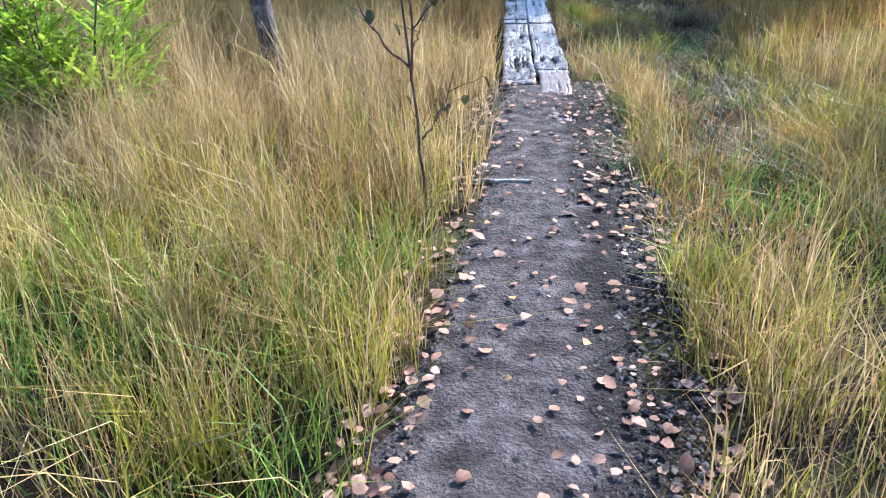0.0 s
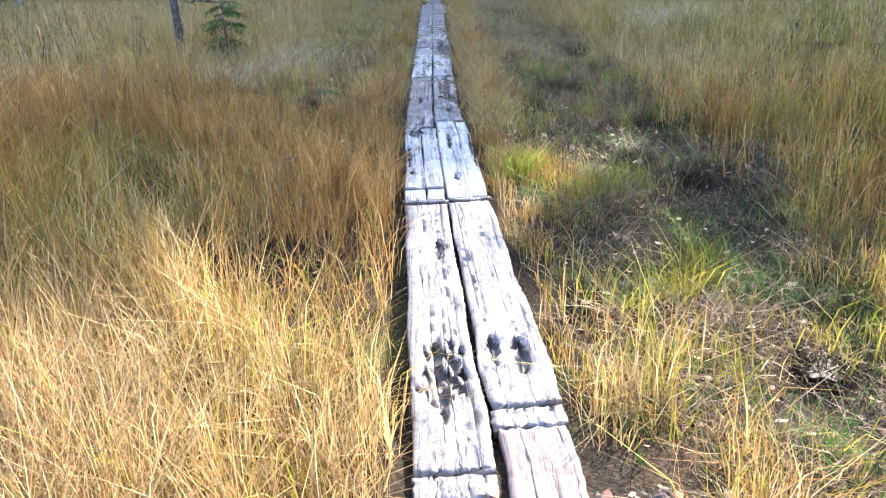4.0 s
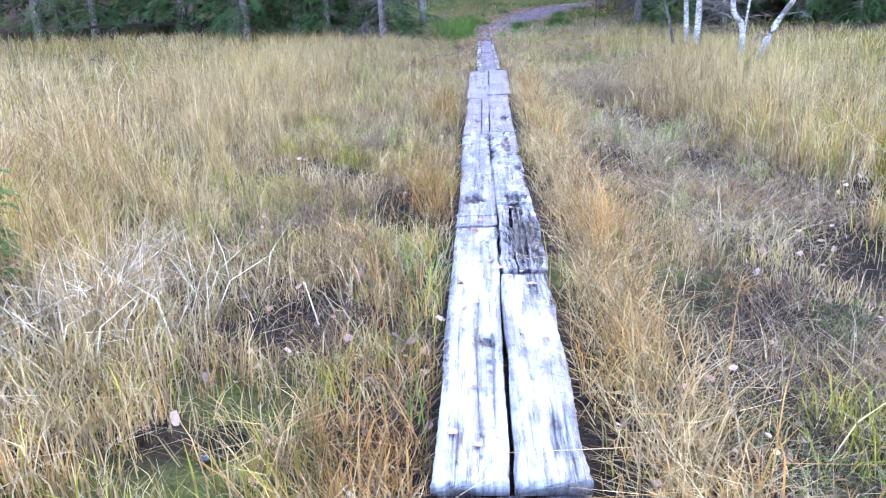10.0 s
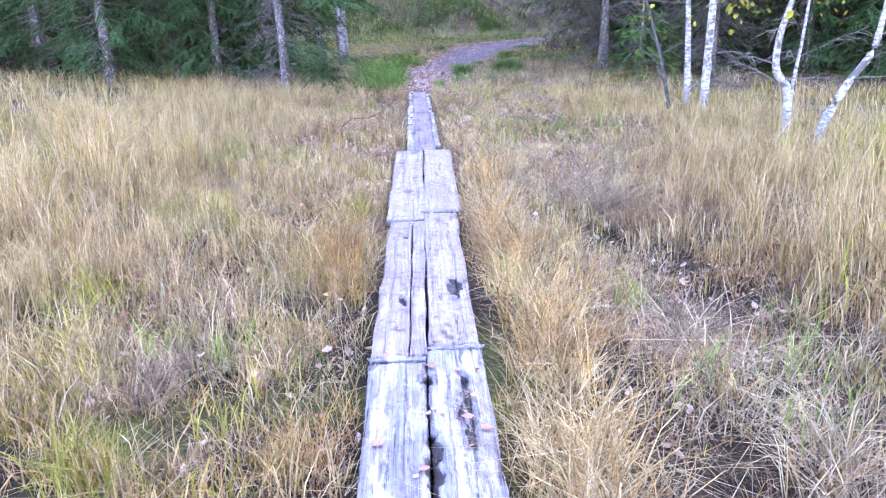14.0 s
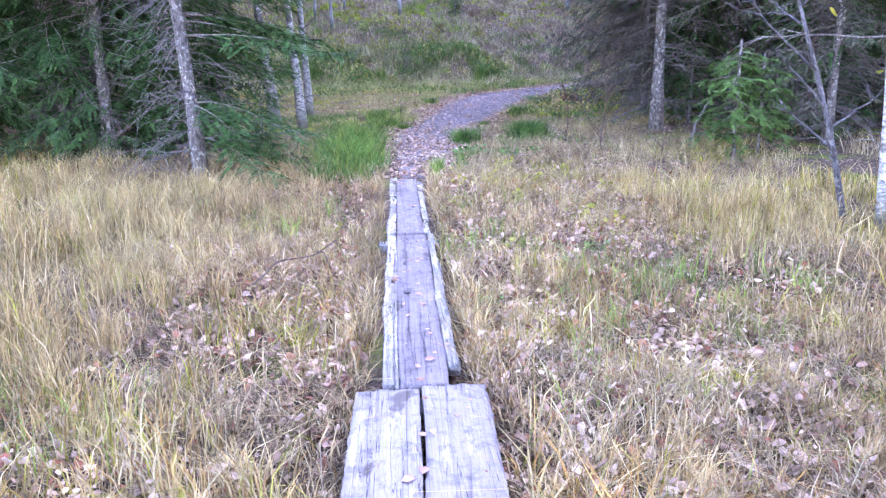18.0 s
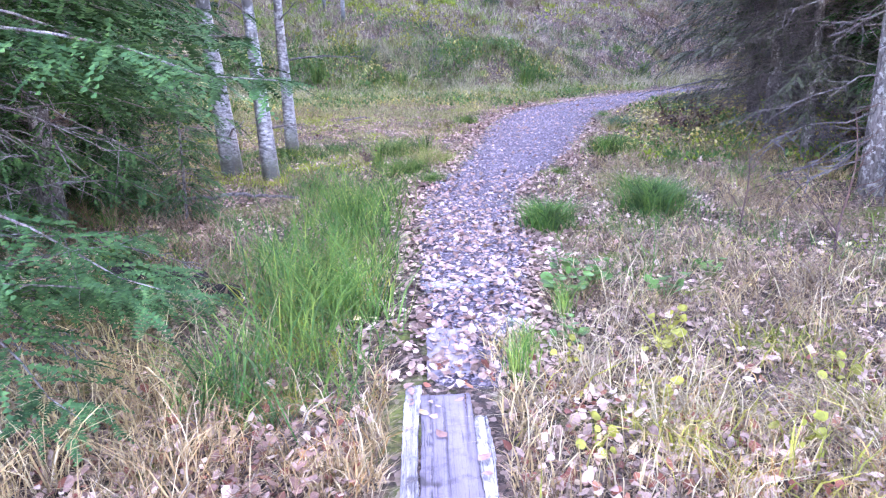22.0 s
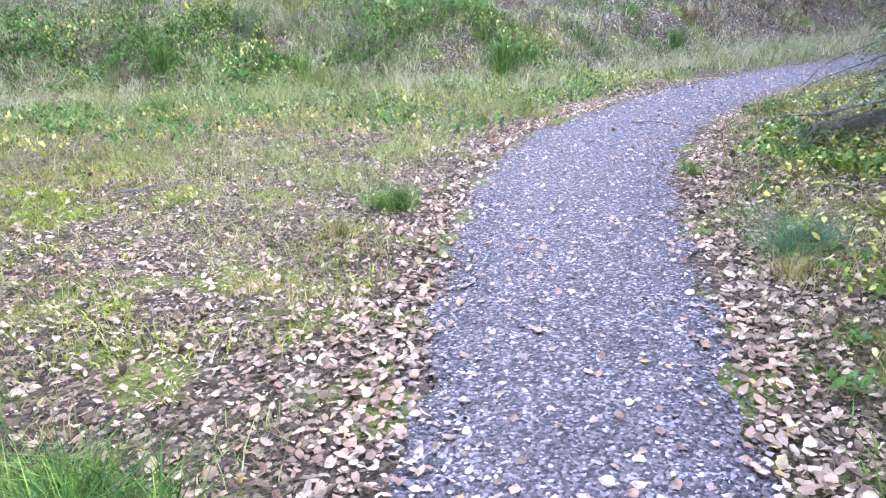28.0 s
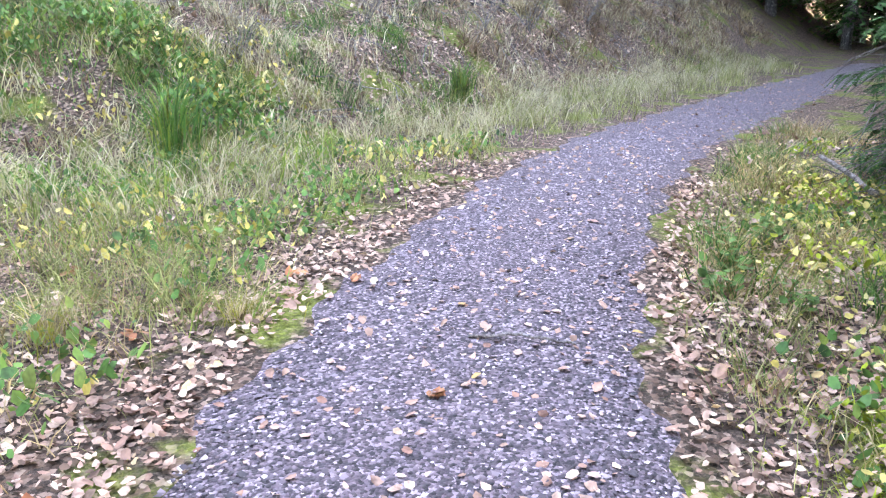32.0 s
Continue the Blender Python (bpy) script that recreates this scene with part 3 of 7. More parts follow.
def plank_mesh(length, width, thick, seed, pits=(), cracks=2):
    """A weathered board: ragged edges and ends, drying cracks as grooves, rotten hollows given as (x, y, half width, half length)."""
    r = np.random.default_rng(seed)
    n = max(6, int(length / 0.022))
    s = np.linspace(0, 1, n)
    y = s * length
    wander = lambda size: size * np.interp(s, np.linspace(0, 1, 9), r.normal(0, 1, 9))  # noqa: E731
    left, right = -width / 2 + wander(0.005) + r.normal(0, 0.0015, n), width / 2 + wander(0.005) + r.normal(0, 0.0015, n)
    cols, deep = [np.full(n, c) for c in (0.0, 0.02, 0.11, 0.2, 0.3, 0.4, 0.5, 0.6, 0.7, 0.8, 0.9, 0.98, 1.0)], [np.zeros(n) for _ in range(13)]
    for k in range(cracks):
        c = r.uniform(0.12, 0.88) + wander(0.02)
        d = 0.014 * np.clip(np.interp(s, np.linspace(0, 1, 7), r.normal(0.1, 0.7, 7)), 0, 1)
        half = (0.002 + 0.003 * r.random()) / width
        for off, depth in ((-half, 0), (0, 1), (half, 0)):
            cols.append(np.clip(c + off, 0.03, 0.97))
            deep.append(-d * depth)
    order = np.argsort([c.mean() for c in cols])
    F, D = np.array(cols)[order].T, np.array(deep)[order].T
    F = np.maximum.accumulate(F, axis=1)
    X = left[:, None] + F * (right - left)[:, None]
    Y = np.repeat(y[:, None], X.shape[1], 1)
    Y[0] += r.normal(0, 0.006, X.shape[1])
    Y[-1] += r.normal(0, 0.006, X.shape[1])
    Z = D + wander(0.003)[:, None] + r.normal(0, 0.0007, X.shape)
    Z[:, 0] -= 0.006
    Z[:, -1] -= 0.006
    rot = np.zeros(X.shape)
    for px, py, rx, ry in pits:
        q = ((X - px) / rx) ** 2 + ((Y - py) / ry) ** 2 + 0.35 * np.sin(Y * 40 + X * 90) + 0.25 * np.sin(Y * 23) + 0.8 * np.interp(F, np.linspace(0, 1, 12), r.normal(0, 0.6, 12)) + r.normal(0, 0.12, X.shape)
        rot = np.maximum(rot, smooth(1.15, 0.75, q))
    Z = Z - 0.040 * rot * r.uniform(0.7, 1.0, X.shape)
    top = np.stack([X, Y, Z], -1)
    low = top.copy()
    low[..., 2] = -thick
    m = X.shape[1]
    ring = np.concatenate([low[:, :1], top, low[:, -1:]], 1)
    m += 2
    i, j = np.meshgrid(np.arange(n - 1), np.arange(m), indexing="ij")
    i, j = i.ravel(), j.ravel()
    q = np.stack([i * m + j, (i + 1) * m + j, (i + 1) * m + (j + 1) % m, i * m + (j + 1) % m], 1)[:, ::-1]
    t = [[0, k + 1, k] for k in range(1, m - 1)] + [[(n - 1) * m, (n - 1) * m + k, (n - 1) * m + k + 1] for k in range(1, m - 1)]
    me = np_mesh("plank", ring.reshape(-1, 3), t, q)
    mark = me.attributes.new("rot", "FLOAT", "POINT")
    mark.data.foreach_set("value", np.pad(rot, ((0, 0), (1, 1))).ravel().astype(np.float32))
    return me


def centre_x(y):
    return np.interp(y, [4, 6.4, 9.07, 11.1, 13.6, 16.2, 18.9, 21.5, 23.7, 29], [0.14, 0.135, 0.03, -0.033, -0.044, -0.03, -0.037, -0.01, 0.02, 0.015])


boardwalk = tagged(new("boardwalk"), "weathered grey plank boardwalk across the bog", "boardwalk", kind="structure")
# start, end, offset of the board's middle, width
BOARDS = [
    (6.38, 6.48, -0.135, 0.25), (6.51, 9.02, -0.135, 0.25), (6.73, 6.83, 0.135, 0.25), (6.86, 9.04, 0.135, 0.25), (5.40, 6.70, 0.14, 0.22),
    (9.12, 11.03, -0.19, 0.125), (9.12, 11.03, -0.064, 0.12), (9.14, 11.24, 0.085, 0.16), (9.16, 11.2, 0.215, 0.09),
    (11.10, 13.58, -0.130, 0.235), (11.32, 13.58, 0.117, 0.235),
    (13.66, 16.10, -0.130, 0.24), (13.66, 15.33, 0.117, 0.23), (15.40, 16.55, 0.045, 0.08), (15.42, 16.52, 0.124, 0.066), (15.40, 16.55, 0.20, 0.085),
    (16.18, 18.84, -0.125, 0.242), (16.60, 18.95, 0.117, 0.235),
    (18.92, 21.05, -0.165, 0.16), (18.92, 21.05, -0.04, 0.075), (19.02, 21.25, 0.117, 0.225),
    (21.12, 23.67, -0.137, 0.268), (21.32, 23.69, 0.137, 0.27),
    (23.72, 26.4, -0.132, 0.07), (23.72, 26.4, 0.015, 0.222), (23.9, 26.4, 0.155, 0.055), (26.46, 29.0, -0.128, 0.065), (26.46, 28.9, 0.012, 0.212), (26.46, 28.7, 0.143, 0.05),
    (29.08, 29.62, 0.05, 0.22),
]
# rotten hollows: x, y, half width, half length
HOLLOWS = [(0.12, 15.95, 0.10, 0.42), (-0.03, 18.1, 0.03, 0.2), (-0.03, 7.08, 0.075, 0.26), (0.17, 7.25, 0.028, 0.10), (0.27, 7.2, 0.045, 0.10), (-0.19, 10.9, 0.05, 0.13), (-0.02, 8.3, 0.03, 0.12), (0.07, 12.85, 0.055, 0.62), (0.14, 12.3, 0.05, 0.16),
           (-0.17, 16.75, 0.07, 0.13), (0.12, 16.75, 0.07, 0.12), (-0.05, 18.68, 0.035, 0.05), (0.10, 18.45, 0.022, 0.22), (-0.14, 20.7, 0.02, 0.04), (-0.15, 19.55, 0.02, 0.09),
           (0.12, 19.75, 0.045, 0.14), (0.16, 17.6, 0.03, 0.10), (-0.1, 14.6, 0.03, 0.07), (0.1, 9.6, 0.02, 0.16), (-0.2, 9.75, 0.02, 0.09), (0.2, 12.0, 0.04, 0.25), (0.1, 11.75, 0.03, 0.12), (0.2, 13.2, 0.03, 0.22), (-0.17, 12.2, 0.02, 0.15), (-0.23, 10.2, 0.025, 0.3), (0.25, 10.3, 0.02, 0.4), (0.07, 27.45, 0.015, 0.05), (-0.02, 25.0, 0.02, 0.04), (0.07, 10.6, 0.016, 0.2)]


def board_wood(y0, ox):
    # direct sun on these boards is painted in as whiter wood
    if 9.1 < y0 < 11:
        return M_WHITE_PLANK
    # bleaching and the sky's sheen, both put into the colour
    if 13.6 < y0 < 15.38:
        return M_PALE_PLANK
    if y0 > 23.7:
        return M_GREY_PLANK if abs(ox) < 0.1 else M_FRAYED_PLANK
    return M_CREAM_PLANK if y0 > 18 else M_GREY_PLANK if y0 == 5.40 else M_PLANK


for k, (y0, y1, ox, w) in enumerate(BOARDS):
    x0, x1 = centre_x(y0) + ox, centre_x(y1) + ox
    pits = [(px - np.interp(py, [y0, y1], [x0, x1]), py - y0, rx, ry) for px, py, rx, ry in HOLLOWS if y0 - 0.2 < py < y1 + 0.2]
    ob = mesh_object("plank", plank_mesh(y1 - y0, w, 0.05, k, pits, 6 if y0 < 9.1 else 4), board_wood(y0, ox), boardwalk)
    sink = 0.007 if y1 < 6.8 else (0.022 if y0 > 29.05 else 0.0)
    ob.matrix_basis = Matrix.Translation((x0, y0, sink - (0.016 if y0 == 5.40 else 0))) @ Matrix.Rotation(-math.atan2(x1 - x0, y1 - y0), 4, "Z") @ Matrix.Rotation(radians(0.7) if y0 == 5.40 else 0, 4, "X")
for k, (y, ox, w) in enumerate([(9.07, -0.13, 0.27), (9.35, -0.14, 0.25), (9.09, 0.14, 0.25), (11.06, -0.14, 0.25), (11.28, 0.12, 0.25), (16.14, -0.13, 0.24), (16.35, -0.13, 0.23), (18.88, -0.13, 0.24), (18.98, 0.12, 0.25), (21.28, 0.12, 0.27), (30.35, 0.12, 0.4)]):
    ob = mesh_object("batten", plank_mesh(w, 0.03 if y < 30 else 0.12, 0.02, 100 + k), M_PLANK, boardwalk)
    ob.matrix_basis = Matrix.Translation((centre_x(y) + ox - w / 2, y, 0.007 if y < 30 else 0.024)) @ Matrix.Rotation(radians(-90 + 2 * math.sin(k * 7)), 4, "Z")
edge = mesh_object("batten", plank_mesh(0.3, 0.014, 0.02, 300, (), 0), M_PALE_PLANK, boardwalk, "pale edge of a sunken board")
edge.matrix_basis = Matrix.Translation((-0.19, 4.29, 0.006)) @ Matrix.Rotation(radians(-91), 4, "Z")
for k, y in enumerate([6.6, 9.07, 11.15, 13.62, 16.2, 18.9, 21.2, 23.66, 26.4, 28.7]):
    ob = mesh_object("sleeper", plank_mesh(0.46, 0.12, 0.10, 200 + k), M_PLANK, boardwalk)
    ob.matrix_basis = Matrix.Translation((centre_x(y) - 0.23, y, -0.062)) @ Matrix.Rotation(radians(-90), 4, "Z")


# ---- grass ----
def scatter(n, x0, x1, y0, y1, clumps, spread):
    """Blades in tussocks: places and, for each blade, its tussock's random number."""
    c = max(2, int(n * clumps))
    cx, cy, own, wide = rng.uniform(x0, x1, c), rng.uniform(y0, y1, c), rng.random(c), rng.uniform(0.5, 1.6, c)
    k = rng.integers(0, c, n)
    return cx[k] + rng.normal(0, spread, n) * wide[k], cy[k] + rng.normal(0, spread, n) * wide[k], own[k]


def heath_patch(x, y):
    left = 0.55 * np.exp(-(((x + 1.15) / 0.55) ** 2)) * smooth(14.0, 16.5, y) * smooth(20.5, 18.5, y)
    strip = np.exp(-(((x - 1.5 - 0.15 * np.sin(y * 0.5)) / 0.5) ** 2)) * smooth(10, 13, y) * smooth(24, 21, y)
    return np.maximum(left, strip) * smooth(-0.5, 0.1, wave(x - 2, y + 3, 2.3))


def lush(x, y):
    """How well the bog grass grows, 0 to 1, and its height."""
    gap, _ = path_gap(x, y)
    cx = np.where(y < 6.5, np.interp(y, MUD[:, 1], MUD[:, 0]), centre_x(y))
    off = np.abs(x - cx)
    edge = np.where(y < 6.5, np.where(x < cx, 0.36, 0.42), 0.27 - 0.06 * smooth(23.4, 24, y)) + 0.03 * np.sin(y * 9 + x)
    k = smooth(edge, edge + 0.08, off)
    trail = np.exp(-(((x - 1.55 - 0.15 * np.sin(y * 0.5)) / 0.38) ** 2)) * smooth(3, 6, y) * (1 - smooth(19, 24, y))
    k = k * (1 - 0.3 * trail)
    bare = heath_patch(x, y)
    k = k * (1 - 0.55 * bare) * (1 - 0.95 * hole(x, y)) * (1 - 0.62 * trench(x, y))
    k = np.where(y > 28.0, k * smooth(0.0, 0.5, gap), k)
    k *= 0.16 + 0.84 * smooth(-0.40, 0.30, wave(x, y, 2.6) + 0.6 * wave(x + 5, y, 7.5))
    tall = (0.42 + 0.10 * wave(x, y, 1.2)) * (0.75 + 0.35 * smooth(-0.3, 0.4, wave(x + 5, y, 7.5)))
    tall = np.where(x < 0, tall * (1 + 0.30 * smooth(13, 7, y)), tall * 0.85)
    tall *= 1 - 0.52 * smooth(9.5, 13, y) * smooth(2.9, 1.3, np.abs(x))
    tall *= 1 - 0.35 * bare
    tall *= 1 - 0.4 * smooth(22, 27, y) * smooth(1.5, 3.5, -x)
    tall *= 1 + 0.25 * smooth(1.8, 2.6, -x) + 0.4 * smooth(1.9, 2.7, x) * smooth(15, 19, y)
    tall *= 0.7 + 0.3 * smooth(0.3, 0.9, off)
    tall *= 1 - 0.45 * smooth(22, 25, y) * smooth(0.8, 1.8, x)
    tall *= (1 - 0.4 * trail) * (1 - 0.45 * trench(x, y)) * (1 - 0.45 * np.exp(-(((x - 0.62) / 0.34) ** 2)) * smooth(7.5, 9, y) * smooth(22, 19, y))
    return k, tall


def lay_grass(name, label, material, x, y, h, w, lean, droop=0.5):
    z = ground_z(x, y) - 0.01
    v, t, q = blades(x, y, z, h, w, lean, droop)
    return tagged(mesh_object(name, np_mesh(name, v, t, q), material), label, "grass", kind="stuff")


def bog_grass(n, x0, x1, y0, y1, width, clumps, spread):
    x, y, own = scatter(n, x0, x1, y0, y1, clumps, spread)
    k, tall = lush(x, y)
    keep = rng.random(n) < k
    x, y, tall, own = x[keep], y[keep], tall[keep], own[keep]
    n = len(x)
    h = tall * rng.uniform(0.35, 1.3, n) * (0.7 + 0.6 * (own * 7 % 1))
    return own, x, y, h, width * (1 + 0.4 * smooth(6, 12, y)) * rng.uniform(0.5, 1.5, n), rng.gamma(1.6, 0.24, n)


zones = [bog_grass(330000, -3.2, 3.2, -1.5, 28.5, 0.0042, 0.035, 0.065), bog_grass(60000, -4.8, -3.2, -1.5, 30, 0.006, 0.09, 0.06), bog_grass(60000, 3.2, 4.8, -1.5, 28, 0.005, 0.09, 0.06),
         bog_grass(100000, -13, -4.8, -3, 33, 0.009, 0.08, 0.09), bog_grass(100000, 4.8, 13, -3, 28, 0.009, 0.08, 0.09),
         bog_grass(45000, -36, -13, -6, 34, 0.02, 0.2, 0.2), bog_grass(40000, 13, 36, -6, 28, 0.02, 0.2, 0.2)]
own, x, y, h, w, lean = (np.concatenate(c) for c in zip(*zones))
p = 0.65 * own + 0.35 * rng.random(len(x)) + 0.22 * wave(x + 3, y, 0.9)
rust = smooth(6.3, 8.8, y) * (1 - smooth(11.5, 16, y)) * smooth(9, 3, np.abs(x)) * (0.50 + 0.24 * (x < 0)) + 0.12 + 0.38 * np.exp(-(((np.abs(x) - 0.5) / 0.28) ** 2)) * smooth(10, 13, y) * smooth(24, 21, y)
rust = rust * (1 - 0.4 * smooth(0.9, 1.5, -x) * smooth(10.8, 9.6, y))
olive = 0.4 * smooth(0.3, 0.9, x) * smooth(12.5, 10.5, y) * smooth(6.5, 8, y) + 0.3 * smooth(0.9, 1.5, -x) * smooth(10.8, 9.6, y) * smooth(7.5, 8.5, y) + 0.14 + 0.36 * smooth(5.5, 3, y) + 0.14 * smooth(2, 4, x)
kind = np.where(p < rust, 0, np.where(p < rust + (1 - rust) * olive, 1, 2))
for c, (name, label, material) in enumerate([("rust_sedge", "rust-brown autumn sedge beside the boardwalk", M_RUST),
                                             ("olive_grass", "yellow-green bog grass", M_OLIVE), ("straw_grass", "pale straw-coloured dry bog grass", M_STRAW)]):
    m_ = kind == c
    lay_grass(name, label, material, x[m_], y[m_], h[m_], w[m_], lean[m_])


# ---- trees ----
def bend(start, way, length, droop, n=5, wob=0.04, r=rng):
    """Points along a branch that sags and wavers."""
    s = np.linspace(0, 1, n)[:, None]
    p = np.asarray(start) + np.asarray(way) * length * s
    p[:, 2] -= droop * length * s[:, 0] ** 1.6
    p[1:] += np.cumsum(r.normal(0, wob * length / n, (n - 1, 3)), axis=0)
    return p


def feather(soup, starts, ways, lengths, width, steps, r=rng):
    """Needle sprays: rows of small needles on both sides of many twigs."""
    n = len(starts)
    up = np.array([0, 0, 1.0])
    side = np.cross(ways, up)
    side /= np.linalg.norm(side, axis=1)[:, None] + 1e-9
    tilt = r.uniform(-0.5, 0.5, n)[:, None]
    side = side + up * tilt
    f = (np.arange(steps) + 0.3) / steps
    base = starts[:, None] + ways[:, None] * (lengths[:, None] * f)[..., None]
    base[..., 2] -= 0.18 * lengths[:, None] * f**2
    adv = ways[:, None] * (lengths[:, None, None] / steps * 1.1)
    wid = width * (1 - 0.55 * f)[None, :, None] * r.uniform(0.7, 1.3, (n, steps, 1))
    for sign in (-1, 1):
        tip = base + adv * 0.8 + side[:, None] * wid * sign
        v = np.stack([base, base + adv, tip], 2).reshape(-1, 3)
        soup.add(v, np.arange(len(v)).reshape(-1, 3))


def bough(limb, green, start, a, length, r):
    """A full spruce bough: a sagging axis, side shoots in its plane and smaller shoots hanging from them, all set with needles."""
    seg = np.linspace(0, 1, 7)
    axis_ = bend(start, np.array([np.cos(a), np.sin(a), r.uniform(-0.05, 0.25)]), length, r.uniform(0.25, 0.45), 7, 0.05, r)
    axis_[-1, 2] += 0.06 * length
    tube(limb, axis_, np.linspace(0.010, 0.002, 7), 4)
    m = max(6, int(length / 0.045))
    f = np.linspace(0.18, 1.0, m)
    p = np.stack([np.interp(f, seg, axis_[:, c]) for c in range(3)], 1)
    turn = a + np.where(np.arange(m) % 2, 1, -1) * r.uniform(0.55, 1.0, m)
    ways = np.stack([np.cos(turn), np.sin(turn), r.uniform(-0.35, 0.10, m)], 1)
    lens = (0.10 + 0.40 * length * (1 - f) ** 0.8) * r.uniform(0.6, 1.15, m) * smooth(0.1, 0.4, f)
    feather(green, p, ways, lens, 0.024, 12, r)
    for q in range(5):
        g = r.uniform(0.15, 1.0, m)[:, None]
        start2 = p + ways * lens[:, None] * g - np.array([0, 0, 0.18]) * lens[:, None] * g**2
        turn2 = turn + r.choice([-1, 1], m) * r.uniform(0.4, 1.0, m)
        ways2 = np.stack([np.cos(turn2), np.sin(turn2), r.uniform(-0.7, 0.1, m)], 1)
        feather(green, start2, ways2, 0.05 + 0.30 * lens * r.uniform(0.5, 1.2, m), 0.023, 7, r)


def spruce(height, radius, low, fine, seed, dead=0, dead_top=2.5, lean=0.0, step=0.3, trunk_r=None, boughs=7, face=(0.0, 6.283), thin=1.0, bare=(0.0, 0.0)):
    """A spruce: trunk, dry lower branches, drooping crown. fine: twig spacing in the part near the eye; bare: heights without green boughs."""
    r = np.random.default_rng(seed)
    tree = new("spruce_tree")
    tr = trunk_r or height * 0.0078
    zs = np.linspace(-0.15, height, 14)
    line = np.stack([lean * zs + 0.03 * np.sin(zs * 0.7 + seed), 0.03 * np.cos(zs * 0.6), zs], 1)
    wood = Soup()
    rad = tr * (1 - zs / height) ** 0.8 + 0.012
    rad[0] *= 1.5
    tube(wood, line, rad, 10)
    mesh_object("trunk", wood.mesh("trunk", True), M_SPRUCE_BARK, tree)
    at = lambda z: np.array([np.interp(z, zs, line[:, 0]), np.interp(z, zs, line[:, 1]), z])  # noqa: E731
    limb, green = Soup(), Soup()
    for z in np.arange(low, height - min(0.3, 0.06 * height), step):
        if bare[0] < z < bare[1]:
            continue
        near = z < 3.6
        size = radius * (1 - z / height) ** 0.75 * min(1, 0.6 + (z - low) * 0.35) + 0.15
        for k in range(boughs if near else 5):
            a = r.uniform(*face) if near else r.random() * 6.283
            length = size * r.uniform(0.6, 1.15)
            if near and fine < 0.03:
                bough(limb, green, at(z + r.uniform(-0.12, 0.12)), a, length * r.uniform(0.6, 1.0), r)
                continue
            way = np.array([np.cos(a), np.sin(a), r.uniform(-0.15, 0.2)])
            pts = bend(at(z + r.uniform(-0.12, 0.12)), way, length, 0.38, 6, 0.05, r)
            pts[-1, 2] += 0.05 * length
            if near or k < 2:
                tube(limb, pts[::1 if fine < 0.07 else 5], np.linspace(0.009, 0.003, 6)[::1 if fine < 0.07 else 5], 3)
            gap = fine if near else (0.34 if fine < 0.15 else 0.6)
            m = max(4, int(length * 0.85 / gap)) * 2
            f = r.uniform(0.15, 1.0, m) ** 0.8
            seg = np.linspace(0, 1, 6)
            start = np.stack([np.interp(f, seg, pts[:, c]) for c in range(3)], 1)
            s = np.where(np.arange(m) % 2, 1, -1)
            turn = a + s * r.uniform(0.3, 1.1, m)
            out = np.stack([np.cos(turn), np.sin(turn), r.uniform(-0.9, 0.0, m)], 1)
            lens = (0.14 + 0.30 * (1 - f)) * min(1.0, 0.5 + length * 0.4) * r.uniform(0.7, 1.3, m)
            if near and fine < 0.09:
                feather(green, start, out, lens, 0.026, 8, r)
            elif near:
                feather(green, start, out, lens * 1.3, 0.045 + fine * 0.2, 3 if fine < 0.1 else 2, r)
            else:
                feather(green, start, out, lens * 2.4, 0.2 if fine < 0.15 else 0.34, 2, r)
    tagged(mesh_object("branchwork", limb.mesh("branchwork"), M_TWIG, tree), kind="stuff")
    tagged(mesh_object("crown", green.mesh("crown"), M_NEEDLE, tree), kind="stuff")
    if dead:
        dry = Soup()
        for k in range(dead):
            a, z = r.random() * 6.283, r.uniform(0.3, dead_top)
            length = radius * r.uniform(0.2, 0.62)
            pts = bend(at(z), np.array([np.cos(a), np.sin(a), r.uniform(-0.15, 0.2)]), length, r.uniform(0.05, 0.55), 7, 0.22, r)
            tube(dry, pts, thin * np.linspace(0.011, 0.003, 7), 3)
            for f in r.uniform(0.15, 0.98, 8):
                p = np.array([np.interp(f, np.linspace(0, 1, 7), pts[:, c]) for c in range(3)])
                b = a + r.choice([-1, 1]) * r.uniform(0.3, 1.5)
                q = bend(p, np.array([np.cos(b), np.sin(b), r.uniform(-0.8, 0.5)]), r.uniform(0.08, 0.34), 0.3, 4, 0.3, r)
                tube(dry, q[[0, 2, 3]], thin * np.array((0.0065, 0.0045, 0.0025)), 3)
        tagged(mesh_object("dry_brushwood", dry.mesh("dry_brushwood"), M_DEADWOOD, tree, "dry grey leafless lower branches"), kind="stuff")
    return tree


def place(tree, x, y, turn=0.0, size=1.0, sink=0.0):
    return pose(x, y, float(ground_z(x, y)) - sink, 0, 0, turn) @ Matrix.Scale(size, 4)


def set_thing(tree, x, y, turn=0.0, size=1.0):
    tree.matrix_basis = place(tree, x, y, turn, size)
    return tree


def copy_sized(ob, x, y, turn, size):
    c = copy_thing(ob, place(ob, x, y, turn))
    c.scale = (size, size, size)
    return c


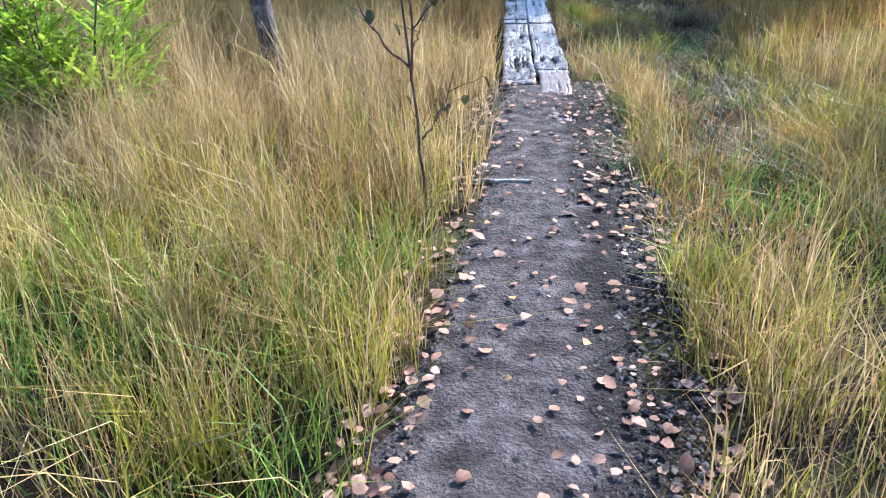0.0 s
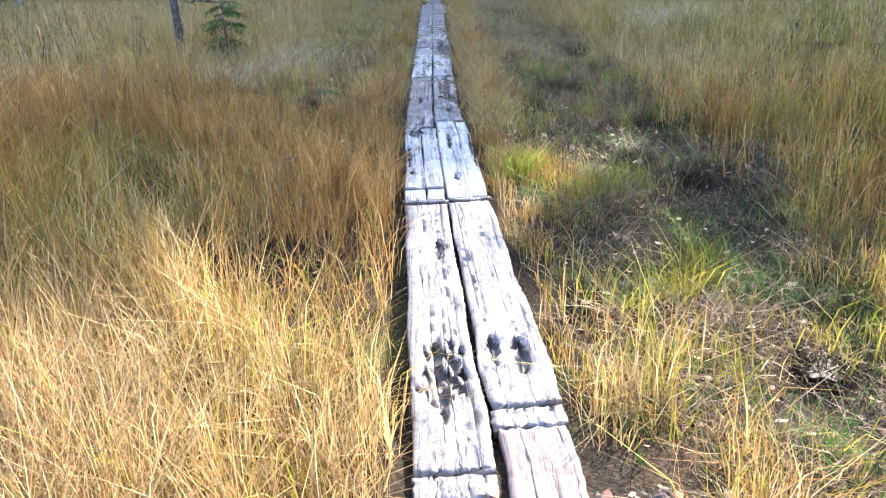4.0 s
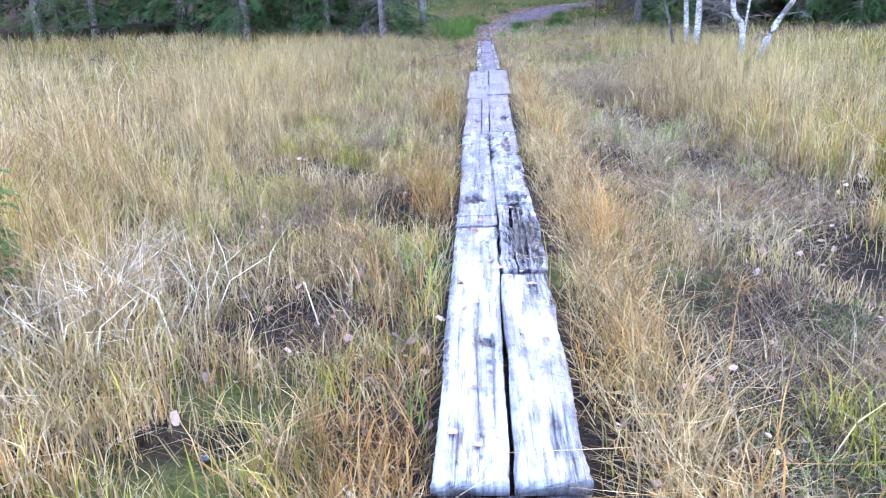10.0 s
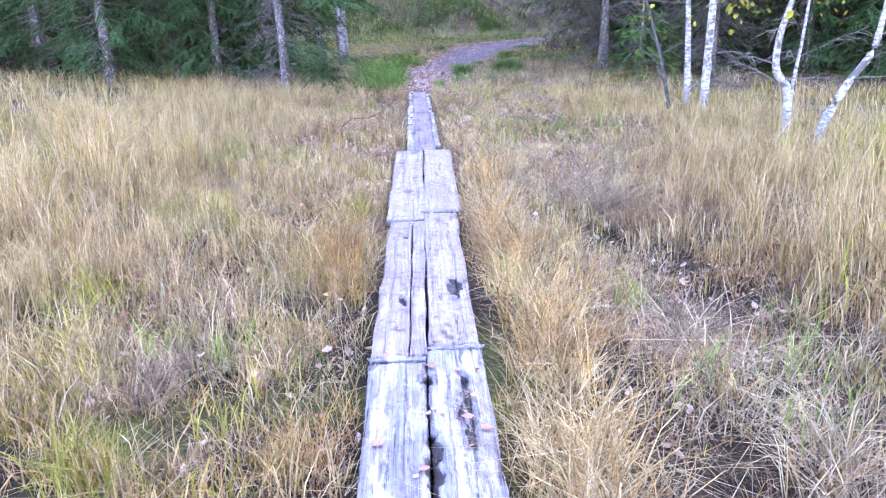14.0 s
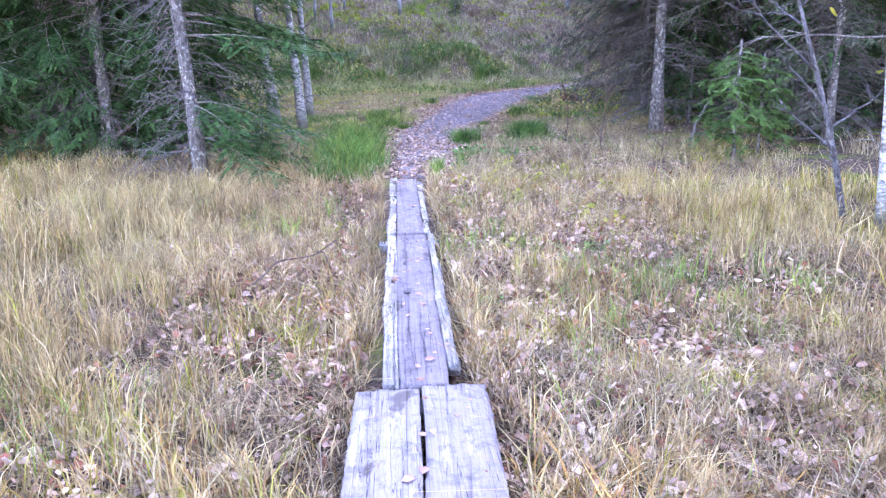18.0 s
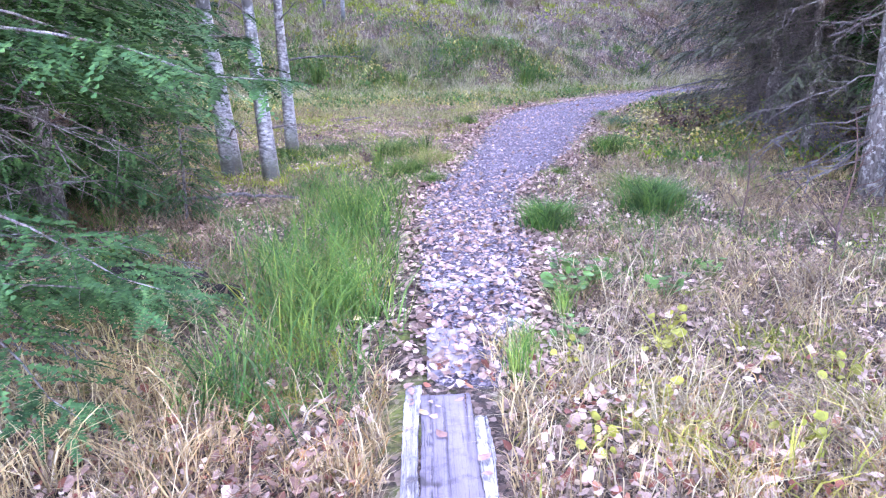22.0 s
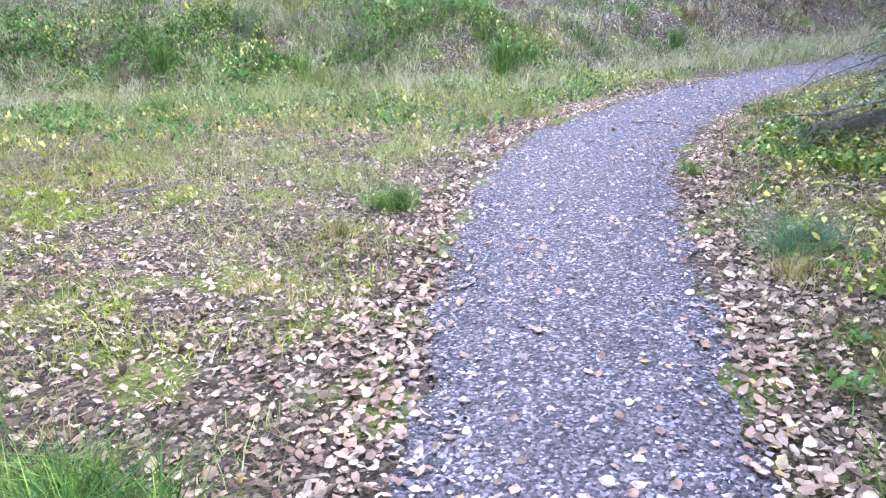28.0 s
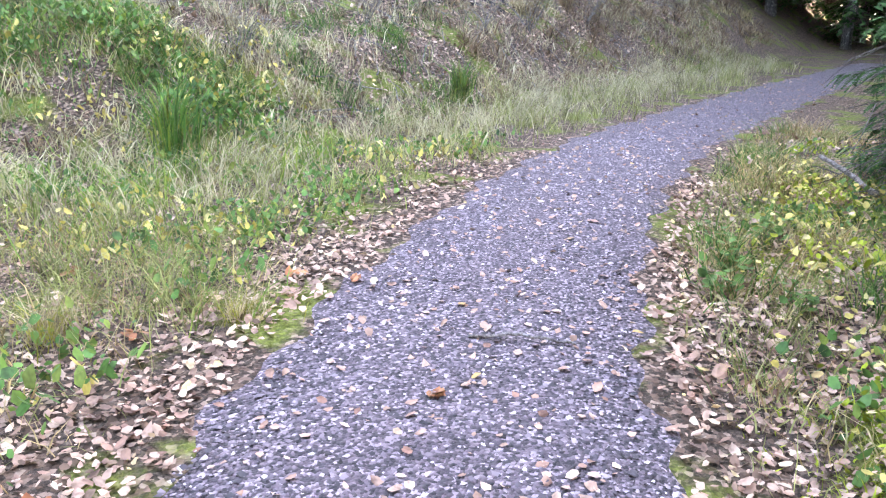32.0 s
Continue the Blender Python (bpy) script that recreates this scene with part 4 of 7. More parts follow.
EDGE = "dark green spruce with drooping branches at the bog's edge"
near_left = tagged(set_thing(spruce(13, 1.85, 0.5, 0.024, 1, step=0.26, dead=80, dead_top=2.4, lean=-0.04, trunk_r=0.055, boughs=6, face=(-0.9, 2.3), thin=0.5, bare=(0.85, 1.35)), -2.2, 29.1), "spruce with a lichen-grey trunk and drooping green boughs", "tree")
near_right = tagged(set_thing(spruce(15, 2.3, 2.4, 0.06, 2, dead=70, dead_top=3.0, lean=0.02, trunk_r=0.072), 3.96, 32.65), "spruce with a bare grey trunk and dry lower branches", "tree")
full = tagged(set_thing(spruce(13, 2.3, 0.6, 0.06, 3, dead=10, dead_top=1.8), -4.6, 31.6), EDGE, "tree", "spruces of the wood")
thin = tagged(set_thing(spruce(15, 2.3, 1.6, 0.07, 4, step=0.38, dead=50, dead_top=2.6), 5.6, 33.8), "spruce with dry grey twigs below its green crown", "tree", "spruces of the wood")
tall = tagged(set_thing(spruce(17, 2.8, 0.9, 0.075, 5, step=0.4, dead=8, dead_top=2.0), 7.5, 31.0), EDGE, "tree", "spruces of the wood")
young = tagged(set_thing(spruce(3.2, 1.0, 0.15, 0.055, 6, step=0.18), 4.75, 33.3, 0, 0.85), "young bushy green spruce at the wood's edge", "tree", "young spruces")
# coarse filler tree; most copies stand out of sight and block sun
mass = tagged(set_thing(spruce(17, 3.0, 1.0, 0.3, 21, step=0.5), 15.2, 60.6), "tall dark spruce added to fill the wood and screen the sun", "tree", "spruces of the wood")
for x, y, kind_, turn, size in [
        (-6.3, 32.4, 0, 40, 1.0), (-8.2, 33.6, 0, 200, 1.1), (-10.5, 33.2, 0, 90, 0.9), (-12.8, 34.5, 2, 10, 0.95), (-15.5, 34.0, 0, 150, 1.15), (-19, 35, 2, 60, 1.0),
        (-23, 35.5, 0, 10, 1.2), (-27, 36, 2, 200, 1.0), (-32, 36, 0, 77, 1.2), (-5.4, 35.5, 1, 20, 1.0), (-3.9, 33.4, 1, 100, 0.85), (-7.4, 37.5, 1, 250, 1.0),
        (-11, 38, 2, 123, 1.0), (-6.4, 40.9, 1, 33, 1.0), (-6.5, 43, 2, 80, 1.0), (-15, 40, 2, 5, 1.1), (-20, 42, 0, 222, 1.2),
        (6.9, 35.9, 1, 300, 1.0), (6.3, 38.9, 1, 15, 1.0), (8.3, 33.9, 2, 175, 0.95), (8.6, 37.5, 1, 95, 1.05),
        (10.2, 31.5, 0, 250, 1.05), (9.2, 29.3, 2, 40, 0.9), (12.8, 30.4, 2, 110, 1.0), (15, 29.5, 0, 20, 0.85), (18, 31, 2, 290, 1.0), (22, 30, 0, 70, 1.2), (27, 31, 2, 30, 1.1),
        (33, 30, 0, 10, 1.2), (10.9, 34.5, 1, 10, 1.0), (13.5, 34, 1, 60, 1.1), (10.7, 38.5, 1, 200, 1.0), (13.5, 39, 2, 120, 1.0), (11.5, 42.5, 0, 20, 0.9), (16, 36, 2, 20, 1.2), (20, 37, 2, 250, 1.2),
        (-8, 52, 2, 10, 0.9), (-13, 50, 2, 99, 1.1), (9, 60, 1, 20, 1.0), (14, 61, 2, 140, 1.0), (19, 63, 0, 10, 1.0), 
        (7, 63, 2, 111, 1.2), (-9, 60, 0, 20, 1.2), (25, 62, 2, 10, 1.1), (14, 46, 1, 10, 0.9), (18, 48, 2, 80, 0.9),
        # these two rows are added to keep low sun off the path
        (9.6, 58.4, 0, 20, 0.9), (11.6, 59.6, 0, 100, 1.3), (13.1, 60.6, 0, 50, 1.35), (9.0, 60.2, 0, 10, 1.0), (7.4, 58.2, 0, 200, 0.9), (14.8, 62.4, 0, 66, 1.4), (17, 60, 0, 10, 1.35), 
        (12, 58, 2, 20, 1.0), (16.4, 60.4, 0, 140, 1.1), (20.5, 63.5, 2, 200, 1.1), (26, 56, 2, 20, 1.1), (30, 58, 0, 80, 1.2), (23, 66, 2, 10, 1.2), (17, 67, 2, 70, 1.2), (12, 66, 0, 190, 1.2), (29, 66, 2, 33, 1.2),
        (16.5, 43.5, 2, 10, 1.0), (21, 46.5, 0, 70, 1.1), (24, 41, 2, 130, 1.1), (27, 47, 2, 30, 1.1), (30, 38, 2, 200, 1.1), (25, 35, 0, 10, 1.1), (23, 52, 2, 10, 1.0), (33, 50, 2, 60, 1.2), (14.5, 36.5, 2, 10, 1.1),
        (17.5, 34, 0, 160, 1.05), (20.5, 33.5, 2, 90, 1.1), (11.8, 33, 0, 66, 0.95), (9.7, 35.8, 2, 20, 0.95), (10.5, 62, 0, 200, 1.0), 
        # the first two, oversized and unseen, are added to shade grass by the boards
        (31.6, 53.8, 0, 0, 2.05), (30.8, 54.4, 0, 60, 2.05), (-34, 24, 2, 10, 1.1), (-36, 14, 0, 70, 1.2), (-35, 4, 2, 170, 1.1), (-33, -6, 0, 30, 1.1), (36, 22, 2, 10, 1.1), (37, 12, 0, 60, 1.2), (36, 2, 2, 120, 1.1), (34, -8, 0, 10, 1.2),
        (27.5, 60.6, 2, 40, 1.0), (31.5, 63.2, 0, 100, 1.1), (-24, -16, 2, 10, 1.2), (-14, -19, 0, 77, 1.1), (-4, -20, 2, 10, 1.2), (6, -20, 0, 140, 1.1), (16, -19, 2, 50, 1.2), (26, -15, 0, 10, 1.1)]:
    copy_sized(mass if abs(x) > 15 or y > 45 or y < 0 else (full, thin, tall)[kind_], x, y, turn, size)
brushy = tagged(set_thing(spruce(14, 2.4, 1.0, 0.085, 31, step=0.36, dead=130, dead_top=2.8, trunk_r=0.07, boughs=4, thin=0.7), 4.9, 36.8), "spruce with a dense curtain of dry grey twigs", "tree", "brushy spruces")
for piece in brushy.children:
    if piece.name.startswith("crown"):
        piece.data.materials[0] = M_DRY_NEEDLE
for x, y, turn, size in [(4.5, 34.9, 100, 0.7), (5.4, 38.7, 200, 0.9), (6.3, 34.9, 20, 1.0), (7.6, 39.7, 300, 1.0), (6.0, 31.9, 140, 0.95), (5.5, 30.4, 30, 0.7), (8.2, 31.7, 250, 1.0), (-4.3, 32.2, 40, 0.8)]:
    copy_sized(brushy, x, y, turn, size)
for x, y, turn, size in [(-3.75, 30.9, 200, 0.72), (-3.0, 32.1, 100, 0.75), (-5.6, 30.6, 40, 0.8)]:
    copy_sized(full, x, y, turn, size)
# double row of very tall spruces, added behind the wood to block the sun
for k in range(46):
    along, row = (k // 2) * 2.3 - 26, k % 2
    copy_sized(mass, 27 + 0.8 * along + 0.6 * 4 * row, 68 - 0.6 * along + 0.8 * 4 * row, k * 77 % 360, 1.57 + 0.3 * math.sin(k * 5) ** 2)
tagged(set_thing(spruce(8, 1.7, 1.25, 0.028, 51, step=0.34, dead=130, dead_top=1.6, trunk_r=0.06, boughs=2, face=(1.8, 4.2), thin=0.7), 7.35, 42.75), "spruce drooping over the path with dry grey lower twigs", "tree")
spruces = [(o.location.x, o.location.y) for o in scene.objects if o.name.startswith("spruce_tree")]
# extra trees, mostly unseen, placed mainly where low sun leaked between the others
wood = np.random.default_rng(3)
for k in range(640):
    x, y = (wood.uniform(8.5, 42), wood.uniform(31, 76)) if k < 440 else (wood.uniform(-34, 8), wood.uniform(37, 74))
    if path_gap(np.array([x]), np.array([y]))[0][0] < (2.6 if x < 10 else 1.3) or (x > -7 and x < 7 and y < 68) or (x < 26 and -1 < y - 45.7 - 0.6 * max(x - 2.4, 0) < 8) or min((x - a) ** 2 + (y - b) ** 2 for a, b in spruces) < 2.7**2:
        continue
    spruces.append((x, y))
    copy_sized(mass, x, y, wood.uniform(0, 360), wood.uniform(0.8, 1.15))
for x, y, turn, size in [(6.8, 32.6, 50, 0.8), (7.4, 30.6, 100, 0.95), (8.2, 29.7, 160, 1.0),  (9.0, 30.6, 10, 1.1), (5.9, 31.6, 200, 1.1), (-2.05, 32.4, 20, 0.42), (-2.75, 32.9, 90, 0.5), (-3.0, 33.3, 70, 0.6), (-3.5, 32.2, 130, 0.65), (8.5, 44.1, 10, 0.8), (-10, 44, 30, 0.8), (-3.2, 31.2, 120, 0.5), (2.4, 52.6, 20, 0.4), (8.6, 56, 70, 0.5)]:
    copy_sized(young, x, y, turn, size)


def birch(line, radius, seed, limbs=7, crown=True, label="", bark=None):
    """A birch on a bent stem line (metres from its foot); thin limbs and small yellow leaves high up."""
    r = np.random.default_rng(seed)
    tree = new("birch_tree")
    line = np.asarray(line, float)
    s = np.linspace(0, 1, 30)
    k = np.linspace(0, 1, len(line))
    pts = np.stack([np.interp(s, k, line[:, c]) for c in range(3)], 1)
    pts[2:-1] = (pts[1:-2] + pts[2:-1] + pts[3:]) / 3
    wood, leaf = Soup(), Soup()
    rad = radius * (1 - 0.85 * s)
    rad[0] *= 1.35
    tube(wood, pts, rad, 10)
    mesh_object("trunk", wood.mesh("trunk", True), bark or M_BIRCH, tree)
    limb, spots = Soup(), []
    for q in range(limbs + (14 if crown else 0)):
        f = r.uniform(0.12, 0.5) if q < limbs else r.uniform(0.62, 0.98)
        a, length = r.random() * 6.283, (r.uniform(0.4, 1.0) if q < limbs else r.uniform(1.0, 2.2))
        p0 = np.array([np.interp(f, s, pts[:, c]) for c in range(3)])
        b = bend(p0, np.array([np.cos(a), np.sin(a), r.uniform(0.1, 0.8)]), length, 0.25, 6, 0.12, r)
        tube(limb, b, np.linspace(radius * 0.16, 0.003, 6), 4)
        for g in r.uniform(0.3, 1, 5):
            p1 = np.array([np.interp(g, np.linspace(0, 1, 6), b[:, c]) for c in range(3)])
            a2 = a + r.uniform(-1.4, 1.4)
            c2 = bend(p1, np.array([np.cos(a2), np.sin(a2), r.uniform(-0.3, 0.5)]), length * r.uniform(0.2, 0.5), 0.4, 4, 0.2, r)
            tube(limb, c2, np.linspace(0.005, 0.0015, 4), 3)
            if q >= limbs:
                spots.append(c2)
    tagged(mesh_object("limbwork", limb.mesh("limbwork"), M_TWIG, tree), kind="stuff")
    if crown:
        c = np.concatenate(spots)
        c = np.repeat(c, 5, 0) + r.normal(0, 0.16, (len(c) * 5, 3))
        v, t = leaf_cards(c, 0.05, r, flat=False)
        leaf.add(v, t)
        tagged(mesh_object("foliage", leaf.mesh("foliage"), M_OLIVE, tree, "small yellow autumn leaves"), kind="stuff")
    return tagged(tree, label, "tree")


def leaf_cards(c, size, r=rng, flat=True, tilt=0.2):
    """Small folded leaves: four triangles round a raised midrib, with a point at the end."""
    n = len(c)
    a = r.random(n) * 6.283
    s = size * np.clip(np.exp(r.normal(-0.05, 0.34, n)), 0.4, 1.6)
    tilt = r.normal(0, tilt, (n, 2)) if flat else r.uniform(-1.4, 1.4, (n, 2))
    u = np.stack([np.cos(a), np.sin(a), tilt[:, 0]], 1)
    w = np.stack([-np.sin(a), np.cos(a), tilt[:, 1]], 1)
    lift = np.array([0, 0, 1.0])
    curl, bow = r.uniform(-0.14, 0.22, n)[:, None], r.uniform(-0.1, 0.25, n)[:, None]
    pt = lambda f, g, k: c + u * (f * s)[:, None] + w * (g * s)[:, None] + lift * k * s[:, None]  # noqa: E731
    v = np.stack([pt(-0.5, 0, 0.05), pt(-0.18, 0.38, curl), pt(0.25, 0.30, curl), pt(0.55, 0, bow), pt(0.25, -0.30, curl), pt(-0.18, -0.38, curl)], 1).reshape(-1, 3)
    k = np.arange(n)[:, None] * 6
    t = np.concatenate([k + [[0, 5, 1]], k + [[5, 4, 1]], k + [[4, 2, 1]], k + [[4, 3, 2]]])
    return v, t


WHITE = "white-barked birch at the edge of the bog"
for x, y, line, rad, label in [
        (3.66, 25.8, [(0, 0, -0.1), (0.02, 0, 1.5), (0.10, 0.05, 3), (0.2, 0, 9)], 0.06, WHITE),
        (3.6, 26.2, [(0, 0, -0.1), (-0.06, 0, 1.0), (-0.14, 0.05, 2.2), (-0.4, 0.2, 8)], 0.05, WHITE),
        (3.80, 23.8, [(0, 0, -0.1), (0, 0, 0.6), (-0.18, 0, 0.8), (-0.17, 0, 1.15), (-0.08, 0, 1.46), (0.02, 0, 1.85), (0.1, 0.1, 3.2), (0.3, 0.2, 7)], 0.05, "crooked white birch with a kinked stem"),
        (3.82, 23.82, [(0, 0, 0.5), (0.06, 0, 1.07), (0.11, 0, 1.85), (0.15, 0, 4), (0.2, 0, 5)], 0.02, "thin grey birch shoot beside a crooked birch"),
        (3.86, 23.34, [(0, 0, -0.1), (0.08, 0, 0.33), (0.27, 0, 0.72), (0.5, 0, 1.03), (0.55, 0, 1.42), (0.6, 0, 1.85), (0.75, 0.1, 3.5), (0.9, 0.2, 7)], 0.05, "leaning crooked white birch"),
        (-1.66, 34.2, [(0, 0, -0.1), (-0.05, 0, 0.8), (-0.11, 0, 1.8), (-0.18, 0.1, 3.5), (-0.4, 0.1, 10)], 0.098, "white birch with dark scars at the path"),
        (-2.2, 34.75, [(0, 0, -0.1), (-0.07, 0, 0.8), (-0.16, 0, 1.8), (-0.25, 0.1, 3.5), (-0.5, 0.1, 10)], 0.128, "grey-barked birch beside a mossy foot"),
        (-1.75, 36.2, [(0, 0, -0.1), (-0.02, 0, 0.7), (-0.06, 0, 1.8), (-0.05, 0.1, 3.5), (-0.1, 0.1, 9)], 0.095, "birch with a dark mossy foot"),
        (-2.4, 51.4, [(0, 0, -0.1), (0, 0, 2), (-0.1, 0, 9)], 0.075, WHITE), (-3.1, 52.4, [(0, 0, -0.1), (0.05, 0, 2), (0.1, 0, 9)], 0.07, WHITE), (0.2, 52.4, [(0, 0, -0.1), (0, 0, 2), (-0.2, 0, 9)], 0.09, WHITE),
        (-2.0, 53.0, [(0, 0, -0.1), (0.1, 0, 2), (0.3, 0, 9)], 0.06, WHITE), (1.5, 54.6, [(0, 0, -0.1), (0, 0, 2), (0.1, 0, 9)], 0.09, WHITE), (3.4, 55.4, [(0, 0, -0.1), (0, 0, 2), (0.1, 0, 9)], 0.09, WHITE), (7.2, 54.2, [(0, 0, -0.1), (0, 0, 2), (0.1, 0, 9)], 0.1, WHITE),
        (-12.0, 28.5, [(0, 0, -0.1), (-0.3, 0, 1.5), (-0.5, 0, 3), (-0.6, 0, 8)], 0.09, "grey-white birch in the far bog grass"),
        (-11.2, 29.2, [(0, 0, -0.1), (-0.4, 0, 1.5), (-0.6, 0, 3), (-0.6, 0, 8)], 0.09, "grey-white birch in the far bog grass"),
        (-15.6, 31.0, [(0, 0, -0.1), (-0.3, 0, 1.5), (-0.5, 0, 3), (-0.6, 0, 8)], 0.10, "grey-white birch in the far bog grass")]:
    set_thing(birch(line, rad, int(x * 37 + y * 11) % 997, 2 if rad > 0.08 else 4, label=label), x, y)

# ---- fallen leaves ----
def litter(name, label, x, y, size, material=None, rough=0.16, lift=0.012):
    mud = (y < 6.5) & (np.abs(x - np.interp(y, MUD[:, 1], MUD[:, 0])) < 0.4)
    z = ground_z(x, y) + 0.02 * ((path_gap(x, y)[0] < 0.0) | mud) + 0.004
    v, t = leaf_cards(np.stack([x, y, z + rng.random(len(x)) * lift * (path_gap(x, y)[0] > 0)], 1), size, tilt=rough)
    return tagged(mesh_object(name, np_mesh(name, v, t), material or M_LEAF), label, "leaves", kind="stuff")


def scatter_by(n, x0, x1, y0, y1, chance):
    x, y = rng.uniform(x0, x1, n), rng.uniform(y0, y1, n)
    keep = rng.random(n) < chance(x, y)
    return x[keep], y[keep]


def leaf_chance(x, y):
    gap, side = path_gap(x, y)
    edge = np.exp(-(((gap - 0.12) / 0.17) ** 2)) * (0.3 + 0.7 * smooth(30.2, 32, y))
    on = 0.05 * (gap < 0) + 0.6 * (gap < 0) * smooth(35, 31.5, y)
    off = np.where(side > 0, 0.15 * smooth(5.0, 2.5, gap) + 0.42 * np.exp(-gap / 0.35), 0.30 * smooth(3.6, 2.0, gap) + 0.45 * np.exp(-gap / 0.4)) * (gap > 0)
    k = np.maximum(on, np.maximum(off, (0.9 - 0.35 * smooth(38, 41, y)) * edge)) * smooth(28.6, 29.4, y)
    bog = 0.95 * smooth(20.5, 24.0, y) * smooth(29.5, 28, y) * smooth(0.22, 0.34, np.abs(x)) * smooth(3.5, 1.0, x) * smooth(-2.2, -0.9, x)
    return np.clip(k + bog, 0, 1) * (0.5 + 0.5 * smooth(-0.5, 0.3, wave(x, y, 3.1)))


litter("leaf_litter", "pale pinkish fallen birch leaves on the path and its edges", *scatter_by(46000, -2.2, 3.5, 20.5, 29.2, leaf_chance), 0.034, rough=0.45, lift=0.06)
litter("brown_litter", "dark red-brown leaves among the pale ones", *scatter_by(16000, -2.2, 3.5, 20.5, 29.2, leaf_chance), 0.036, M_RED_LEAF, 0.45, 0.05)
litter("wood_litter", "pinkish-brown fallen birch leaves on the wood floor", *scatter_by(215000, -3.2, 7, 29.0, 46.5, leaf_chance), 0.036, rough=0.34, lift=0.03)
litter("leaf_crumbs", "broken bits of dead leaves covering the wood floor", *scatter_by(110000, -3.6, 6.5, 30.5, 44.5, lambda x, y: 0.75 * smooth(0.0, 0.06, path_gap(x, y)[0]) * smooth(3.4, 2.2, path_gap(x, y)[0])), 0.017, rough=0.5, lift=0.012)
litter("rotting_litter", "dark brown rotting leaves under the pale ones", *scatter_by(40000, -3.2, 7, 29.0, 46.5, lambda x, y: leaf_chance(x, y) * (path_gap(x, y)[0] > 0.03)), 0.040, M_BROWN_LEAF, 0.4, 0.02)
litter("path_leaves", "pale yellowish birch leaves on the gravel", *scatter_by(110000, -0.8, 16, 29, 52, lambda x, y: (path_gap(x, y)[0] < 0.1) * (0.14 + 0.62 * smooth(36, 31, y))), 0.037, M_PALE_LEAF, 0.24)
litter("margin_leaves", "brown leaves caught in the grass at the path's margin", *scatter_by(5000, 3.4, 10, 40.5, 47, lambda x, y: (path_gap(x, y)[1] < 0) * smooth(0.0, 0.2, path_gap(x, y)[0]) * smooth(3.2, 1.6, path_gap(x, y)[0]) * 0.7), 0.036, None, 0.5, 0.12)
litter("start_leaves", "pale fallen leaves on the mud path", *scatter_by(2600, -0.4, 0.75, 0.6, 6.4, lambda x, y: 0.17 + 0.35 * smooth(0.0, 0.3, x - 0.2) + 0.35 * np.exp(-(((x + 0.22) / 0.10) ** 2))), 0.036, M_PALE_LEAF)
litter("red_leaves", "red-brown dead leaves in the bog grass", *scatter_by(900, -2.6, -1.0, 19.6, 21.4, lambda x, y: np.exp(-(((x + 1.8) / 0.5) ** 2) - ((y - 20.5) / 0.5) ** 2)), 0.05, M_RED_LEAF, 0.5, 0.06)
litter("bog_leaves", "scattered pale leaves in the bog grass", *scatter_by(2200, -3, 3.5, 2, 26, lambda x, y: 0.10 + 0.5 * np.exp(-(((x - 1.5) / 0.5) ** 2)) + 0 * y), 0.028)

x, y = rng.uniform(-0.21, 0.21, 200), 9 + 20 * rng.random(200) ** 0.7
x = x * np.where(y > 23.7, 0.68, 1.0) + centre_x(y)
v, t = leaf_cards(np.stack([x, y, np.full(200, 0.007)], 1), 0.034, tilt=0.08)
tagged(mesh_object("board_leaves", np_mesh("board_leaves", v, t), M_PALE_LEAF), "pale fallen leaves lying on the boards", "leaves", kind="stuff")
litter("edge_leaves", "pinkish brown leaves heaped at the mud path's edge", *scatter_by(600, -0.62, -0.15, 1.2, 3.4, lambda x, y: np.exp(-(((x + 0.32) / 0.12) ** 2)) * smooth(3.4, 2.0, y)), 0.034, M_PALE_LEAF, 0.3, 0.03)
for x, y in [(3.2, 42.18), (3.31, 43.5), (3.06, 43.75), (2.19, 43.1), (1.92, 44.1), (1.89, 42.0), (-0.39, 40.7)]:
    a = rng.random(9) * 6.283
    v, t = leaf_cards(np.stack([x + 0.05 * np.cos(a) * rng.random(9), y + 0.05 * np.sin(a) * rng.random(9), np.full(9, float(ground_z(x, y)) + 0.03)], 1), 0.045, tilt=0.4)
    tagged(mesh_object("rusty_leaf", np_mesh("rusty_leaf", v, t), M_RUSTY_LEAF), "curled rust-orange dead leaf on the path", "leaf")

# ---- low growth: thatch, clearing, bank ----
M_PALE = blade_material("bleached_grass", [(0, (0.21, 0.15, 0.08)), (0.5, (0.41, 0.32, 0.185)), (1, (0.62, 0.52, 0.35))], ((0.32, 0.24, 0.13), (0.52, 0.42, 0.26)))
M_BANK_PALE = blade_material("bank_straw", [(0, (0.27, 0.21, 0.12)), (0.5, (0.50, 0.43, 0.27)), (1, (0.72, 0.65, 0.46))], ((0.40, 0.33, 0.19), (0.62, 0.54, 0.36)))


def strew(name, label, material, n, x0, x1, y0, y1, chance, h, w, lean, droop=0.5):
    x, y, own = scatter(n, x0, x1, y0, y1, 0.03, 0.085)
    keep = rng.random(n) < chance(x, y)
    x, y, own = x[keep], y[keep], own[keep]
    m = len(x)
    return lay_grass(name, label, material, x, y, h * rng.uniform(0.4, 1.3, m) * (0.55 + 0.8 * own), w * rng.uniform(0.5, 1.5, m), lean * rng.uniform(0.4, 1.5, m), droop)


def off_boards(x, y):
    return smooth(0.29 - 0.07 * smooth(23.4, 24, y), 0.38 - 0.1 * smooth(23.4, 24, y), np.abs(x - 0.02)) * (1 - 0.9 * hole(x, y))


